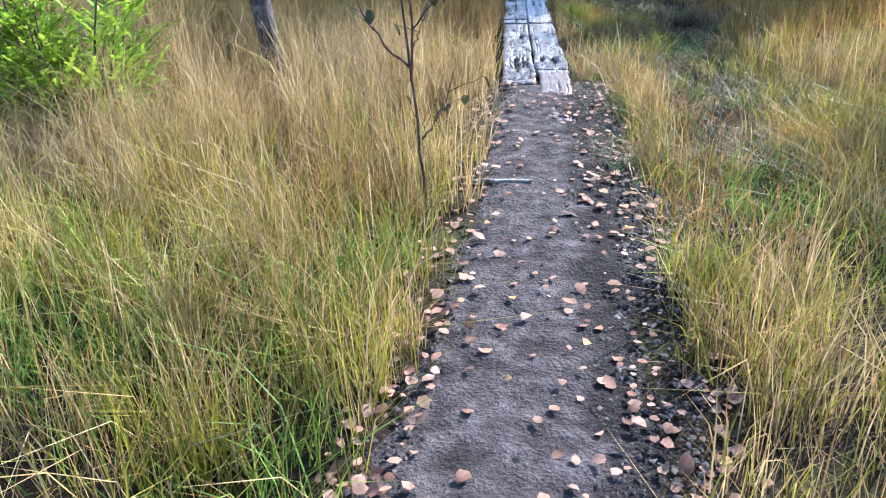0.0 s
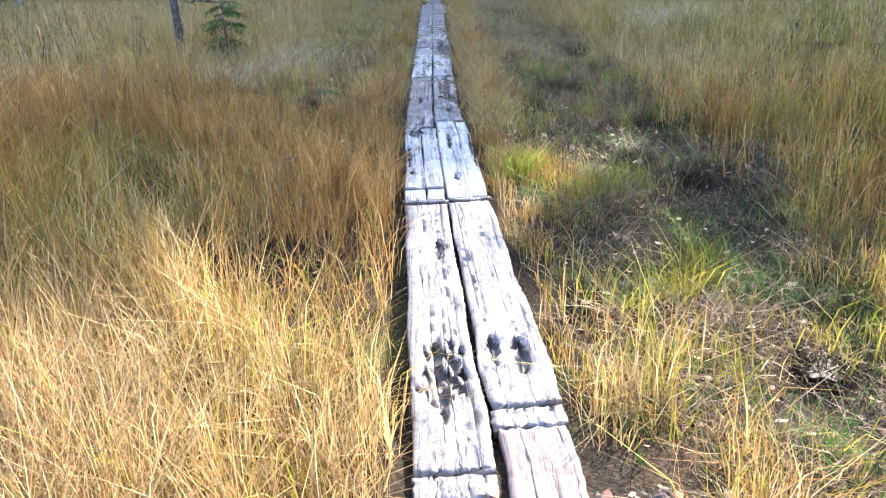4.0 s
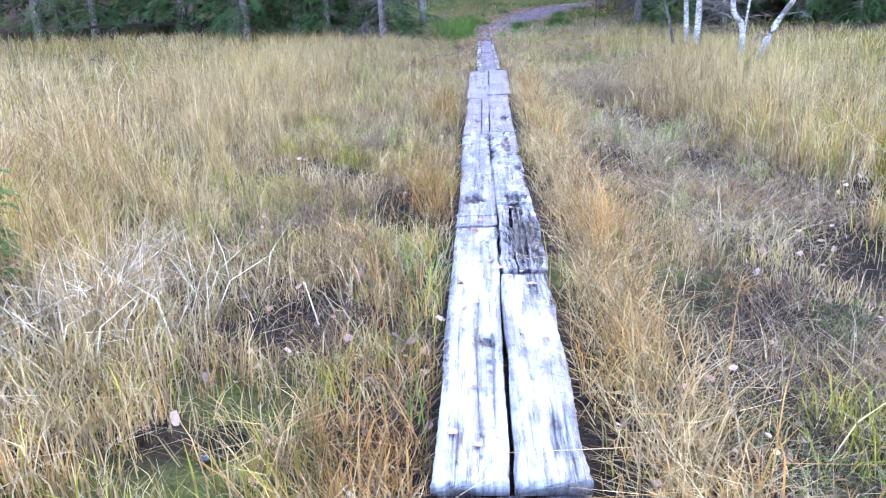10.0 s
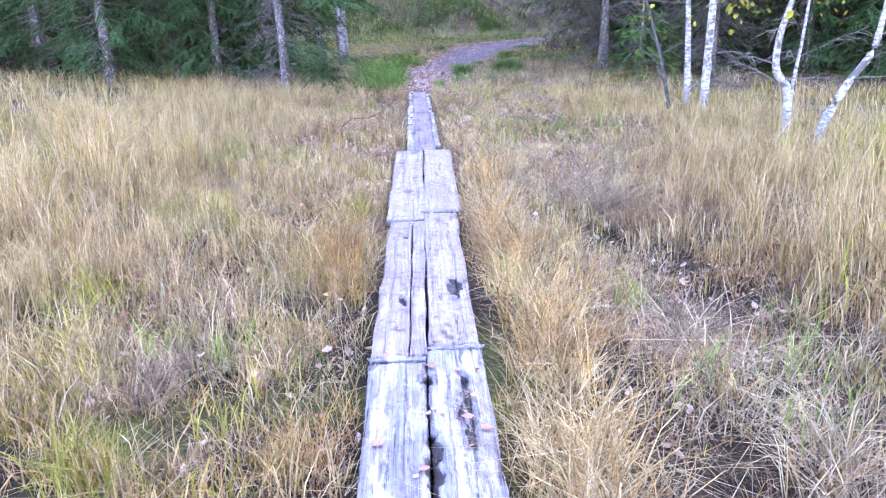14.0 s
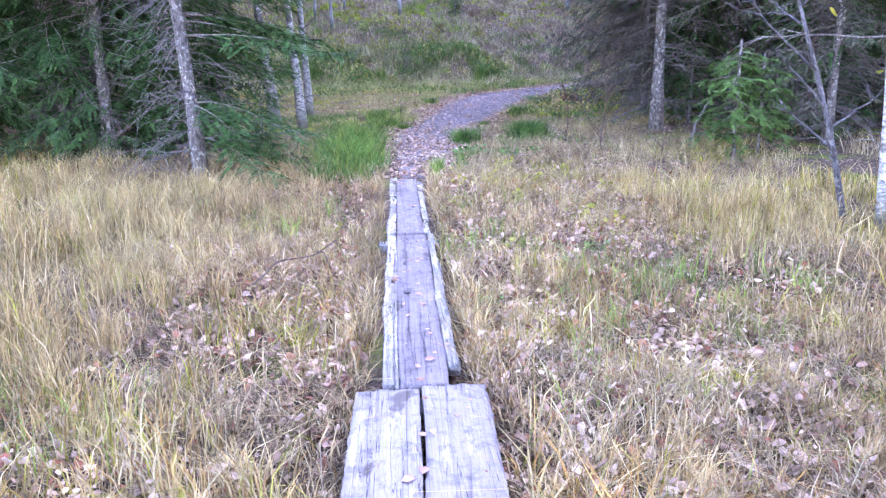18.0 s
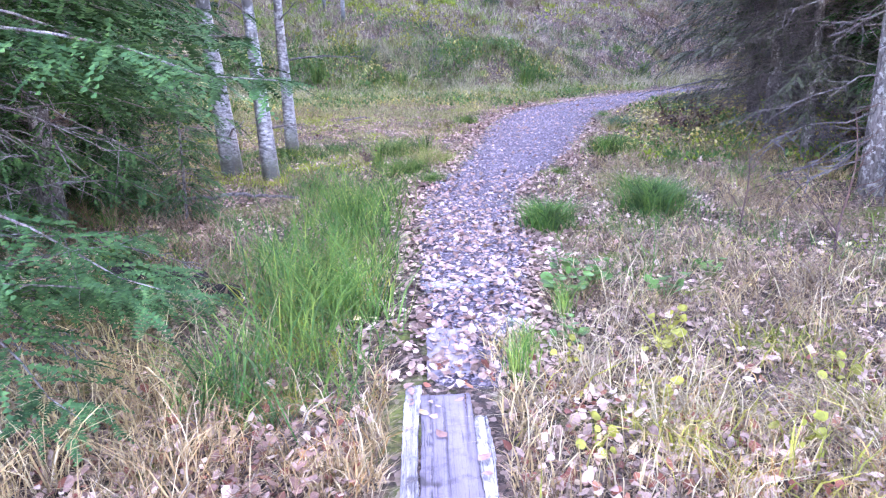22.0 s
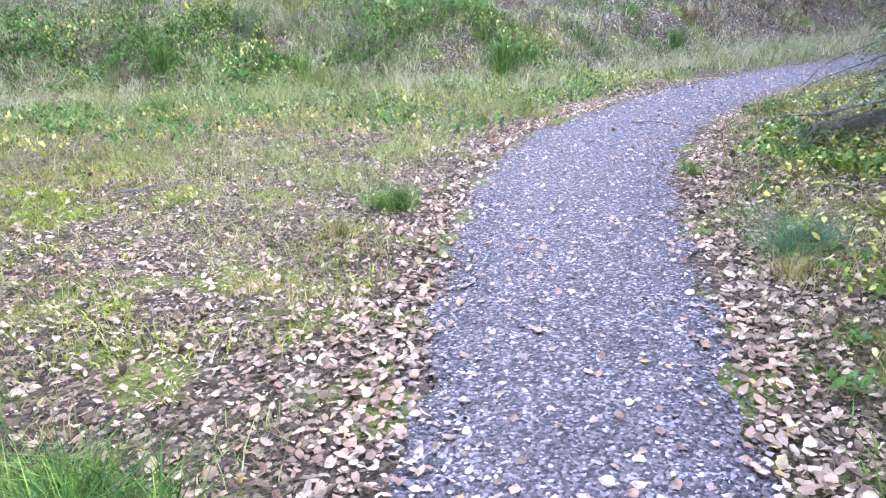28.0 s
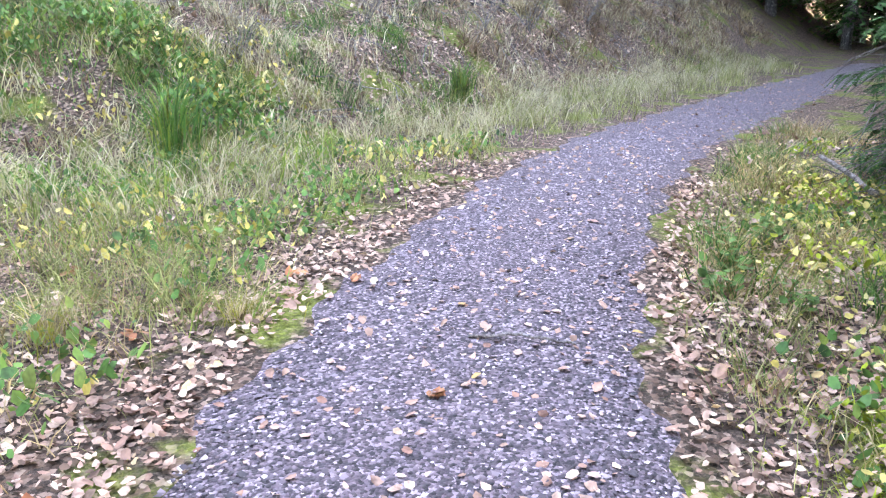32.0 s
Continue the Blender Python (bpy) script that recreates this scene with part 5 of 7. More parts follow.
strew("thatch", "bleached dead grass lying flat on the bog", M_PALE, 100000, -3.5, 3.5, 9, 29, lambda x, y: off_boards(x, y) * smooth(9, 11, y) * (0.25 + 0.35 * smooth(11, 15, y) + 0.4 * smooth(22, 25, y)) * (1 - 0.6 * heath_patch(x, y)), 0.08, 0.0045, 2.4, 0.2)
strew("bleached_grass", "pale bleached grass beside the boardwalk", M_PALE, 30000, -5, 6, 11, 30, lambda x, y: off_boards(x, y) * smooth(11, 16, y) * smooth(-0.2, 0.4, wave(x, y, 0.8) + 0.5 * wave(x, y, 3)) * smooth(0.0, 0.3, path_gap(x, y)[0]), 0.27, 0.0045, 0.7)


def wild(x, y):
    gap, side = path_gap(x, y)
    return gap, side, smooth(0.02, 0.35, gap) * smooth(28, 30, y)


def foot_line(x, y):
    """Across the bank: 45.7 at its foot, growing up the slope."""
    return y - 0.6 * np.clip(x - 2.4, 0, 60)


def slope(x, y):
    """The littered, nearly bare part of the bank, 0 to 1."""
    return np.maximum(smooth(2.6, 5.0, x) * smooth(46.5, 47.4, foot_line(x, y)), smooth(49.0, 50.0, foot_line(x, y)))


def clearing(x, y):
    gap, side, k = wild(x, y)
    patch = smooth(0.0, 0.5, wave(x, y, 2.1) + 0.5 * wave(x, y, 5.7))
    right = (side < 0) * smooth(0.1, 0.7, gap) * (0.05 + 0.30 * patch) * smooth(4.5, 2.0, gap) * (1 - 0.6 * smooth(36, 38, y) * smooth(0.5, 1.0, gap))
    left = (side > 0) * (0.06 * patch + smooth(40.5, 43.8, y) * smooth(0.1, 0.6, gap) * (0.3 + 0.7 * patch))
    bank = smooth(43.5, 45.5, y - 0.6 * np.clip(x - 2.4, 0, 60))
    return k * np.maximum(np.maximum(right, left), bank * (0.12 + 0.88 * patch))


strew("wood_grass", "straw and green grass at the wood path", M_STRAW, 120000, -4, 8, 28.5, 47, lambda x, y: clearing(x, y) * (0.35 + 0.4 * smooth(45, 43, y - 0.6 * np.clip(x - 2.4, 0, 60))), 0.17, 0.0042, 1.0)
strew("olive_tussocks", "olive-green grass along the path and bank", M_MEADOW, 150000, -4, 8, 28.5, 47, lambda x, y: clearing(x, y) * (0.25 + 0.75 * smooth(40, 43, y)) * (0.35 + 0.65 * smooth(-0.2, 0.3, wave(x + 6, y, 3.4))), 0.20, 0.006, 0.95)
strew("bank_green", "fresh green grass and herbs on the bank", M_GREEN, 60000, -4, 8, 28.5, 47, lambda x, y: clearing(x, y) * smooth(-0.1, 0.4, wave(x + 4, y, 0.9)) * 0.8 * (0.4 + 0.6 * smooth(40, 43, y)), 0.2, 0.006, 0.8)
strew("bank_fresh", "fresh green grass on the bank", M_GREEN, 34000, -9, 6, 44, 56, lambda x, y: smooth(44.2, 46, y - 0.6 * np.clip(x - 2.4, 0, 60)) * smooth(-0.1, 0.4, wave(x + 4, y, 0.9)) * smooth(6, 3, x), 0.30, 0.009, 0.6)
M_DEAD = blade_material("dead_heather", [(0, (0.06, 0.035, 0.022)), (0.5, (0.23, 0.145, 0.085)), (0.9, (0.41, 0.30, 0.19)), (1, (0.58, 0.50, 0.38))], ((0.12, 0.072, 0.045), (0.32, 0.215, 0.13)), 0.15)


def heath(x, y):
    patch = smooth(0.15, 0.5, wave(x - 2, y + 3, 1.35) + 0.4 * wave(x, y, 4.2))
    return off_boards(x, y) * np.maximum(patch * 0.5, heath_patch(x, y)) * smooth(5, 9, y)


strew("fresh_blades", "scattered fresh green blades in the dry bog", M_GREEN, 14000, -3.0, 3.0, 13, 28, lambda x, y: off_boards(x, y) * smooth(-0.1, 0.4, wave(x, y + 4, 1.5)), 0.20, 0.005, 0.4)
strew("dead_heather", "brown-grey dead heather and dwarf shrubs in the bog", M_DEAD, 150000, -3.5, 3.5, 5, 28, heath, 0.17, 0.0038, 0.8)
strew("bank_straw", "dry straw grass on the bank above the path", M_BANK_PALE, 130000, -9, 18, 44, 60, lambda x, y: (1 - 0.8 * slope(x, y)) * (0.7 + 0.3 * smooth(0.5, 4, x)) * smooth(44.2, 46.0, y - 0.6 * np.clip(x - 2.4, 0, 60)) * (0.3 + 0.7 * smooth(-0.3, 0.3, wave(x, y, 1.6))) * (0.6 + 0.4 * smooth(7, 4, x)), 0.28, 0.010, 0.7)
strew("bank_olive", "olive grass on the bank above the path", M_MEADOW, 95000, -9, 18, 44, 58, lambda x, y: (1 - 0.9 * slope(x, y)) * smooth(44.0, 45.6, y - 0.6 * np.clip(x - 2.4, 0, 60)) * (0.3 + 0.7 * smooth(-0.2, 0.3, wave(x + 2, y, 1.3))) * np.maximum(smooth(7, 3, x), smooth(48.2, 46.4, y - 0.6 * np.clip(x - 2.4, 0, 60))), 0.26, 0.008, 0.7)
strew("lush_grass", "fresh green grass beside the end of the boardwalk", M_LUSH, 13000, -1.7, 0.1, 28.7, 34.4, lambda x, y: smooth(1.0, 0.5, np.abs(x + 0.60 + 0.05 * np.sin(y * 3.1)) / (0.50 + 0.10 * smooth(29.5, 31.5, y))) * smooth(0.02, 0.25, path_gap(x, y)[0] + 0.1 * wave(x, y, 9)) * smooth(34.4, 31.0, y) * (0.15 + 0.85 * smooth(-0.2, 0.4, wave(x, y, 5) + 0.5 * wave(x, y, 13))), 0.30, 0.008, 0.8)
strew("bed_herbs", "dark green sedge in the damp grass bed", M_HERB, 6000, -1.7, -0.1, 28.9, 33.5, lambda x, y: smooth(1.0, 0.4, np.abs(x + 0.8) / 0.6) * smooth(0.1, 0.3, path_gap(x, y)[0]) * smooth(-0.2, 0.3, wave(x + 2, y, 4)), 0.26, 0.006, 0.8)
def margin(x, y):
    gap, side = path_gap(x, y)
    return (side < 0) * smooth(0.05, 0.35, gap) * smooth(3.2, 1.6, gap) * smooth(40.5, 42.5, y)


strew("margin_grass", "lush green grass at the path's margin", M_LUSH, 14000, 3.4, 10, 40.5, 47, lambda x, y: margin(x, y) * smooth(1.8, 0.8, path_gap(x, y)[0]) * smooth(-0.3, 0.3, wave(x, y, 2.2)), 0.20, 0.008, 0.9)
strew("margin_olive", "olive grass at the path's margin", M_MEADOW, 14000, 3.4, 10, 40.5, 47, lambda x, y: margin(x, y) * smooth(1.8, 0.8, path_gap(x, y)[0]), 0.16, 0.006, 1.0)
def right_edge(x, y):
    return np.exp(-(((x - 0.52 - 0.05 * np.sin(y * 2)) / 0.16) ** 2)) * smooth(10.5, 12, y) * smooth(23.6, 21.5, y)


def left_edge(x, y):
    return np.exp(-(((x + 0.50) / 0.14) ** 2)) * smooth(11, 13, y) * smooth(23, 20, y) * smooth(-0.1, 0.35, wave(x, y, 3.4))


strew("edge_sedge", "orange-brown sedge leaning along the boards", M_RUST, 26000, -0.9, 1.1, 10.5, 24, lambda x, y: np.maximum(right_edge(x, y) * (0.3 + 0.7 * smooth(-0.3, 0.3, wave(x + 7, y, 2.8))), left_edge(x, y)), 0.36, 0.005, 0.7)
strew("edge_straw", "pinkish straw grass leaning along the boards", M_STRAW, 34000, 0.2, 1.1, 10.5, 24, right_edge, 0.24, 0.0045, 1.1)
strew("start_green", "fresh yellow-green grass beside the mud path", M_GREEN, 15000, -2.4, 2.6, 0.6, 5.0, lambda x, y: smooth(0.42, 0.55, np.abs(x - 0.1)) * smooth(-0.1, 0.4, wave(x + 1, y, 2.4)) * smooth(5.0, 3.2, y), 0.30, 0.006, 0.6)
strew("start_sedge", "short rust and gold sedge in the bog", M_RUST, 42000, -3.2, 3.2, 3.5, 10.5, lambda x, y: smooth(0.45, 0.6, np.abs(x - 0.15)) * (0.3 + 0.7 * smooth(-0.3, 0.3, wave(x + 2, y, 3.3))) * (1 - smooth(0.6, 0.9, x) * smooth(6.2, 7.2, y)) * (1 - 0.8 * trench(x, y)) * (1 - hole(x, y)), 0.22, 0.005, 0.8)
strew("start_olive", "short olive grass in the bog", M_OLIVE, 42000, -3.2, 3.2, 3.0, 11.5, lambda x, y: smooth(0.45, 0.6, np.abs(x - 0.15)) * (0.3 + 0.7 * smooth(-0.3, 0.3, wave(x + 6, y, 2.7))) * (0.4 + 0.6 * smooth(0, 0.5, x)) * (1 - smooth(0.6, 0.9, x) * smooth(6.2, 7.2, y)) * (1 - 0.8 * trench(x, y)) * (1 - hole(x, y)), 0.24, 0.005, 0.8)
strew("pale_straw", "tall pale straw grass lit by low sun", M_PALE, 26000, -4.6, -0.7, 3.6, 7.6, lambda x, y: smooth(7.6, 6.4, y) * smooth(-0.25, 0.25, wave(x + 4, y, 1.7)) * smooth(-0.7, -1.2, x), 0.46, 0.005, 0.5)
strew("pine_foot_grass", "tall dry grass hiding the foot of a dead pine", M_STRAW, 5000, -4.6, -2.0, 13.2, 15.8, lambda x, y: np.exp(-(((x + 3.2) / 0.8) ** 2) - ((y - 14.6) / 0.6) ** 2), 0.52, 0.006, 0.35)
strew("floor_grass", "thin short grass over the littered wood floor", M_STRAW, 60000, -4.5, 6, 29.5, 44, lambda x, y: (0.5 + 0.3 * (path_gap(x, y)[1] < 0)) * smooth(0.1, 0.5, path_gap(x, y)[0]) * smooth(-0.25, 0.4, wave(x + 3, y, 2.3) + 0.4 * wave(x, y, 6)), 0.13, 0.005, 0.9)
strew("floor_olive", "thin olive grass and moss over the littered wood floor", M_MEADOW, 60000, -4.0, 5, 33, 43.5, lambda x, y: smooth(0.05, 0.4, path_gap(x, y)[0]) * smooth(-0.2, 0.3, wave(x + 1, y, 2.9) + 0.4 * wave(x, y, 8)), 0.07, 0.005, 1.1)
strew("foot_moss", "bright moss round the feet of birches", M_MOSS, 16000, -3, -0.8, 33.2, 37, lambda x, y: sum(np.exp(-(((x - a) / 0.3) ** 2) - ((y - b) / 0.3) ** 2) for a, b in [(-1.66, 34.1), (-2.2, 34.65), (-1.7, 36.1), (-1.3, 34.6)]).clip(0, 1), 0.06, 0.010, 0.9)
strew("bank_herbs", "dark green herbs and grass across the foot of the bank", M_LUSH, 60000, -9, 9, 45.5, 52, lambda x, y: smooth(45.9, 46.8, y - 0.6 * np.clip(x - 2.4, 0, 60)) * smooth(50.5, 48.5, y - 0.6 * np.clip(x - 2.4, 0, 60)) * smooth(-0.15, 0.3, wave(x + 6, y, 2.4) + 0.4 * wave(x, y, 6)) * smooth(8, 5, x), 0.24, 0.009, 0.9)
strew("bed_straw", "fresh yellow-green blades in the damp grass bed", M_GREEN, 1400, -1.4, 0.1, 28.9, 34.0, lambda x, y: smooth(0.6, 0.2, np.abs(x + 0.5)) * smooth(0.0, 0.3, path_gap(x, y)[0]) * smooth(34, 32, y), 0.36, 0.006, 0.6)
strew("turf_straw", "short messy straw turf under fallen leaves", M_STRAW, 36000, -3.2, 4.2, 21.5, 30.5, lambda x, y: off_boards(x, y) * smooth(0.0, 0.3, path_gap(x, y)[0] + 0.3 * (y < 28.6)) * (0.3 + 0.7 * smooth(-0.3, 0.4, wave(x, y, 3.1))), 0.12, 0.0045, 1.1)
strew("turf_rust", "orange-brown short grass near the end of the boardwalk", M_RUST, 26000, -3.2, 3.4, 17.5, 29, lambda x, y: off_boards(x, y) * smooth(-0.15, 0.35, wave(x + 8, y, 2.6) + 0.4 * wave(x, y, 7)), 0.15, 0.005, 1.2)
strew("fallen_straw", "straw fallen and combed flat over leaves", M_STRAW, 26000, -3.0, 3.4, 19.5, 29, lambda x, y: off_boards(x, y) * smooth(-0.3, 0.3, wave(x + 3, y, 2.0)), 0.13, 0.005, 2.3, 0.2)
strew("turf_brown", "short dead brown stems under fallen leaves", M_DEAD, 50000, -3.2, 4.2, 21.5, 31.5, lambda x, y: off_boards(x, y) * smooth(0.0, 0.3, path_gap(x, y)[0] + 0.3 * (y < 28.6)), 0.12, 0.005, 1.2)
strew("turf_olive", "short olive grass and small herbs under fallen leaves", M_OLIVE, 15000, -3.2, 4.2, 21.5, 30.5, lambda x, y: off_boards(x, y) * smooth(0.0, 0.3, path_gap(x, y)[0] + 0.3 * (y < 28.6)) * smooth(-0.2, 0.4, wave(x + 5, y, 2.2) + 0.4 * wave(x, y, 7)), 0.14, 0.008, 0.9)
strew("margin_straw", "straw grass mixed into the path's margin", M_STRAW, 16000, 3.4, 10, 40.5, 47, lambda x, y: margin(x, y) * smooth(-0.2, 0.4, wave(x + 2, y, 3.1)), 0.26, 0.006, 0.8)
strew("bank_tangle", "dry brown stems tangled on the bank", M_DEAD, 60000, -9, 18, 46, 60, lambda x, y: smooth(46.2, 47.2, y - 0.6 * np.clip(x - 2.4, 0, 60)) * (0.3 + 0.7 * smooth(-0.2, 0.3, wave(x, y, 2.6))), 0.22, 0.012, 0.9)
strew("board_turf", "short dead grass growing against the boards", M_DEAD, 9000, -0.5, 0.5, 20.5, 29.4, lambda x, y: smooth(0.20, 0.23, np.abs(x - 0.02) - 0.07 * smooth(24, 23.4, y)) * smooth(0.42, 0.28, np.abs(x - 0.02) - 0.07 * smooth(24, 23.4, y)), 0.15, 0.006, 0.6)
strew("board_straw", "short straw grass growing against the boards", M_STRAW, 9000, -0.5, 0.5, 20.5, 29.4, lambda x, y: smooth(0.20, 0.23, np.abs(x - 0.02) - 0.07 * smooth(24, 23.4, y)) * smooth(0.42, 0.28, np.abs(x - 0.02) - 0.07 * smooth(24, 23.4, y)), 0.15, 0.006, 0.6)
for x0, x1, y0, y1, n in [(-2.6, -0.4, 11, 21, 70000), (0.8, 2.4, 9, 24, 70000)]:
    strew("heath_stubble", "brown dead heather stems over dark peat", M_DEAD, n, x0, x1, y0, y1, heath_patch, 0.15, 0.0045, 1.0)
    strew("heath_sprigs", "short rust-coloured sprigs in the heather", M_RUST, n // 3, x0, x1, y0, y1, lambda x, y: heath_patch(x, y) * smooth(-0.2, 0.4, wave(x, y, 4.1)), 0.16, 0.005, 0.8)
strew("bank_pale", "pale dry grass tussocks on the bank", M_BANK_PALE, 120000, -9, 18, 44.5, 58, lambda x, y: (1 - 0.65 * slope(x, y)) * smooth(44.8, 46.2, y - 0.6 * np.clip(x - 2.4, 0, 60)) * smooth(-0.2, 0.3, wave(x + 3, y, 1.9) + 0.4 * wave(x, y, 5)), 0.27, 0.009, 0.9)
strew("brown_bracken", "dead brown undergrowth beneath the spruces", M_DEAD, 12000, -4.5, -0.9, 28.8, 34, lambda x, y: smooth(0.7, 1.3, path_gap(x, y)[0]) * smooth(-0.3, 0.3, wave(x, y, 2.9)), 0.18, 0.006, 0.9)
strew("spruce_foot_straw", "dry pinkish straw grass round the spruce's foot", M_STRAW, 14000, -4.5, -0.6, 25.5, 30.2, lambda x, y: smooth(-0.2, 0.3, wave(x, y, 2.1)) * smooth(-0.6, -1.0, x), 0.26, 0.006, 0.8)
strew("path_grass", "low olive grass beyond the path's leafy edge", M_MEADOW, 40000, -4.5, 3.2, 35, 44.5, lambda x, y: (path_gap(x, y)[1] > 0) * smooth(0.25, 0.8, path_gap(x, y)[0]) * smooth(-0.25, 0.3, wave(x, y + 2, 2.0)) * (0.3 + 0.7 * smooth(38, 41, y)), 0.12, 0.006, 0.9)
strew("slope_stems", "brown stems and debris on the far slope", M_DEAD, 26000, 7, 22, 47.5, 63, lambda x, y: smooth(46.2, 47.4, y - 0.6 * np.clip(x - 2.4, 0, 60)) * (0.3 + 0.7 * smooth(-0.2, 0.3, wave(x, y, 1.7))), 0.28, 0.02, 1.1)
strew("slope_straw", "pale straw tufts on the far slope", M_PALE, 9000, 7, 22, 47.5, 63, lambda x, y: smooth(45.9, 46.8, y - 0.6 * np.clip(x - 2.4, 0, 60)) * smooth(-0.1, 0.4, wave(x + 3, y, 1.3)), 0.28, 0.018, 0.9)
strew("trail_stubble", "trodden dead stubble on dark soil", M_DARK_STEM, 60000, 0.65, 2.6, 4.0, 15.0, lambda x, y: smooth(0.65, 0.95, x) * (1 - 0.3 * hole(x, y)) * (0.2 + 0.8 * smooth(-0.3, 0.3, wave(x, y, 3.8))), 0.09, 0.005, 1.3)
strew("trail_green", "small dark green grass on trodden soil", M_LUSH, 26000, 0.5, 2.6, 4.0, 15.0, lambda x, y: smooth(-0.1, 0.4, wave(x + 3, y, 4.4)) * (1 - 0.8 * hole(x, y)), 0.10, 0.005, 0.8)
strew("trench_olive", "yellow-green sedge tufts on dark wet soil", M_OLIVE, 16000, 0.7, 2.4, 7.0, 15.5, lambda x, y: smooth(0.1, 0.4, wave(x + 2, y, 5.1)) * (1 - hole(x, y)) * trench(x, y), 0.24, 0.005, 0.6)
strew("lying_straw", "bleached dead grass combed flat along the bog", M_PALE, 20000, 0.9, 2.0, 8.5, 22.5, lambda x, y: np.exp(-(((x - 1.36 - 0.10 * np.sin(y * 0.9)) / 0.19) ** 2)) * smooth(-0.35, 0.2, wave(x, y, 1.9)) * (1 - 0.6 * hole(x, y)) * (0.06 + 0.94 * smooth(13.5, 16, y)), 0.20, 0.0045, 1.9, 0.3)
strew("trail_grass", "thin mixed grass over the trodden soil", M_LUSH, 6000, 0.6, 2.3, 4.4, 9.5, lambda x, y: smooth(-0.3, 0.2, wave(x + 4, y, 4.6)) * (1 - 0.5 * hole(x, y)), 0.15, 0.0045, 1.0)
strew("trail_straw", "brown dead grass lying on the trodden soil", M_DEAD, 12000, 0.6, 2.3, 4.4, 9.5, lambda x, y: smooth(-0.3, 0.2, wave(x + 1, y, 3.9)) * (1 - 0.4 * hole(x, y)), 0.12, 0.0045, 1.9, 0.3)
litter("trail_leaves", "brown and pale leaves on trodden soil", *scatter_by(1900, 0.6, 2.6, 3.6, 14, lambda x, y: 0.5 + 0 * x), 0.033, None, 0.35, 0.03)
strew("heath_gold", "short golden grass tufts over dark heath", M_STRAW, 22000, -2.8, -0.35, 11, 22, lambda x, y: off_boards(x, y) * smooth(-0.1, 0.3, wave(x + 5, y, 3.7) + 0.4 * wave(x, y, 9)), 0.20, 0.005, 0.7)
strew("heath_olive", "short olive grass tufts over dark heath", M_OLIVE, 22000, -2.8, -0.35, 11, 22, lambda x, y: off_boards(x, y) * smooth(0.0, 0.35, wave(x + 1, y, 4.1) + 0.4 * wave(x, y, 8)), 0.19, 0.005, 0.6)
strew("joint_grass", "green grass and litter growing between the boards", M_MEADOW, 900, -0.1, 0.25, 6.6, 13.5, lambda x, y: np.exp(-(((x - centre_x(y) - 0.0) / 0.02) ** 2)) * smooth(-0.2, 0.3, wave(x, y, 2.9)), 0.10, 0.004, 0.8)
strew("bog_stubble", "low dead stems and litter between grass tufts", M_DEAD, 70000, -2.6, 2.8, 10, 24, lambda x, y: off_boards(x, y) * (0.2 + 0.8 * smooth(-0.2, 0.3, wave(x + 1, y, 3.0))), 0.10, 0.0055, 1.2)
litter("bog_litter", "brown and pale leaves caught in the bog grass", *scatter_by(5000, -2.6, 2.8, 10, 21, lambda x, y: off_boards(x, y) * (0.15 + 0.5 * smooth(0.0, 0.4, wave(x + 2, y, 2.2)))), 0.034, None, 0.4, 0.07)
litter("strip_litter", "brown leaves on bare ground beside the boardwalk", *scatter_by(9000, 0.6, 2.6, 16, 25, lambda x, y: np.exp(-(((x - 1.4) / 0.5) ** 2)) * smooth(-0.3, 0.3, wave(x, y, 2.7))), 0.034, None, 0.35, 0.04)
litter("hollow_crumbs", "leaves and rotten crumbs in the hollow of a board", *scatter_by(24, 0.02, 0.12, 12.35, 13.4, lambda x, y: 1 + 0 * x), 0.03, M_PALE_LEAF, 0.4, 0.01).location.z = 0.075
def right_verge(x, y):
    gap, side = path_gap(x, y)
    return (side < 0) * smooth(0.15, 0.5, gap) * smooth(3.4, 2.0, gap) * smooth(29, 30, y) * smooth(41, 38, y)


strew("verge_straw", "dry beige grass beside the path", M_STRAW, 22000, 0.4, 5.5, 29, 41, lambda x, y: right_verge(x, y) * smooth(-0.25, 0.25, wave(x + 1, y, 2.3) + 0.4 * wave(x, y, 6)), 0.13, 0.0045, 1.1)
strew("verge_brown", "dead brown stems beside the path", M_DEAD, 40000, 0.4, 5.5, 29, 41, lambda x, y: right_verge(x, y) * (0.2 + 0.8 * smooth(-0.25, 0.25, wave(x + 4, y, 2.9))), 0.13, 0.005, 1.2)
strew("verge_green", "thin green grass beside the path", M_LUSH, 20000, 0.4, 5.5, 29, 41, lambda x, y: right_verge(x, y) * smooth(0.0, 0.4, wave(x + 7, y, 1.9)), 0.17, 0.005, 0.9)
strew("under_green", "low dark green plants beneath the spruces", M_LUSH, 26000, -4.6, -0.9, 30.2, 37, lambda x, y: smooth(0.6, 1.2, path_gap(x, y)[0]) * smooth(-0.1, 0.35, wave(x + 2, y, 2.1) + 0.4 * wave(x, y, 5)), 0.11, 0.008, 1.0)
strew("forest_moss", "low green moss between the trees", M_MOSS, 130000, -6, 8, 30, 46, lambda x, y: smooth(-0.05, 0.35, wave(x, y, 1.7) + 0.4 * wave(x, y, 5)) * smooth(0.5, 1.0, path_gap(x, y)[0]) * 0.9, 0.035, 0.010, 1.0)


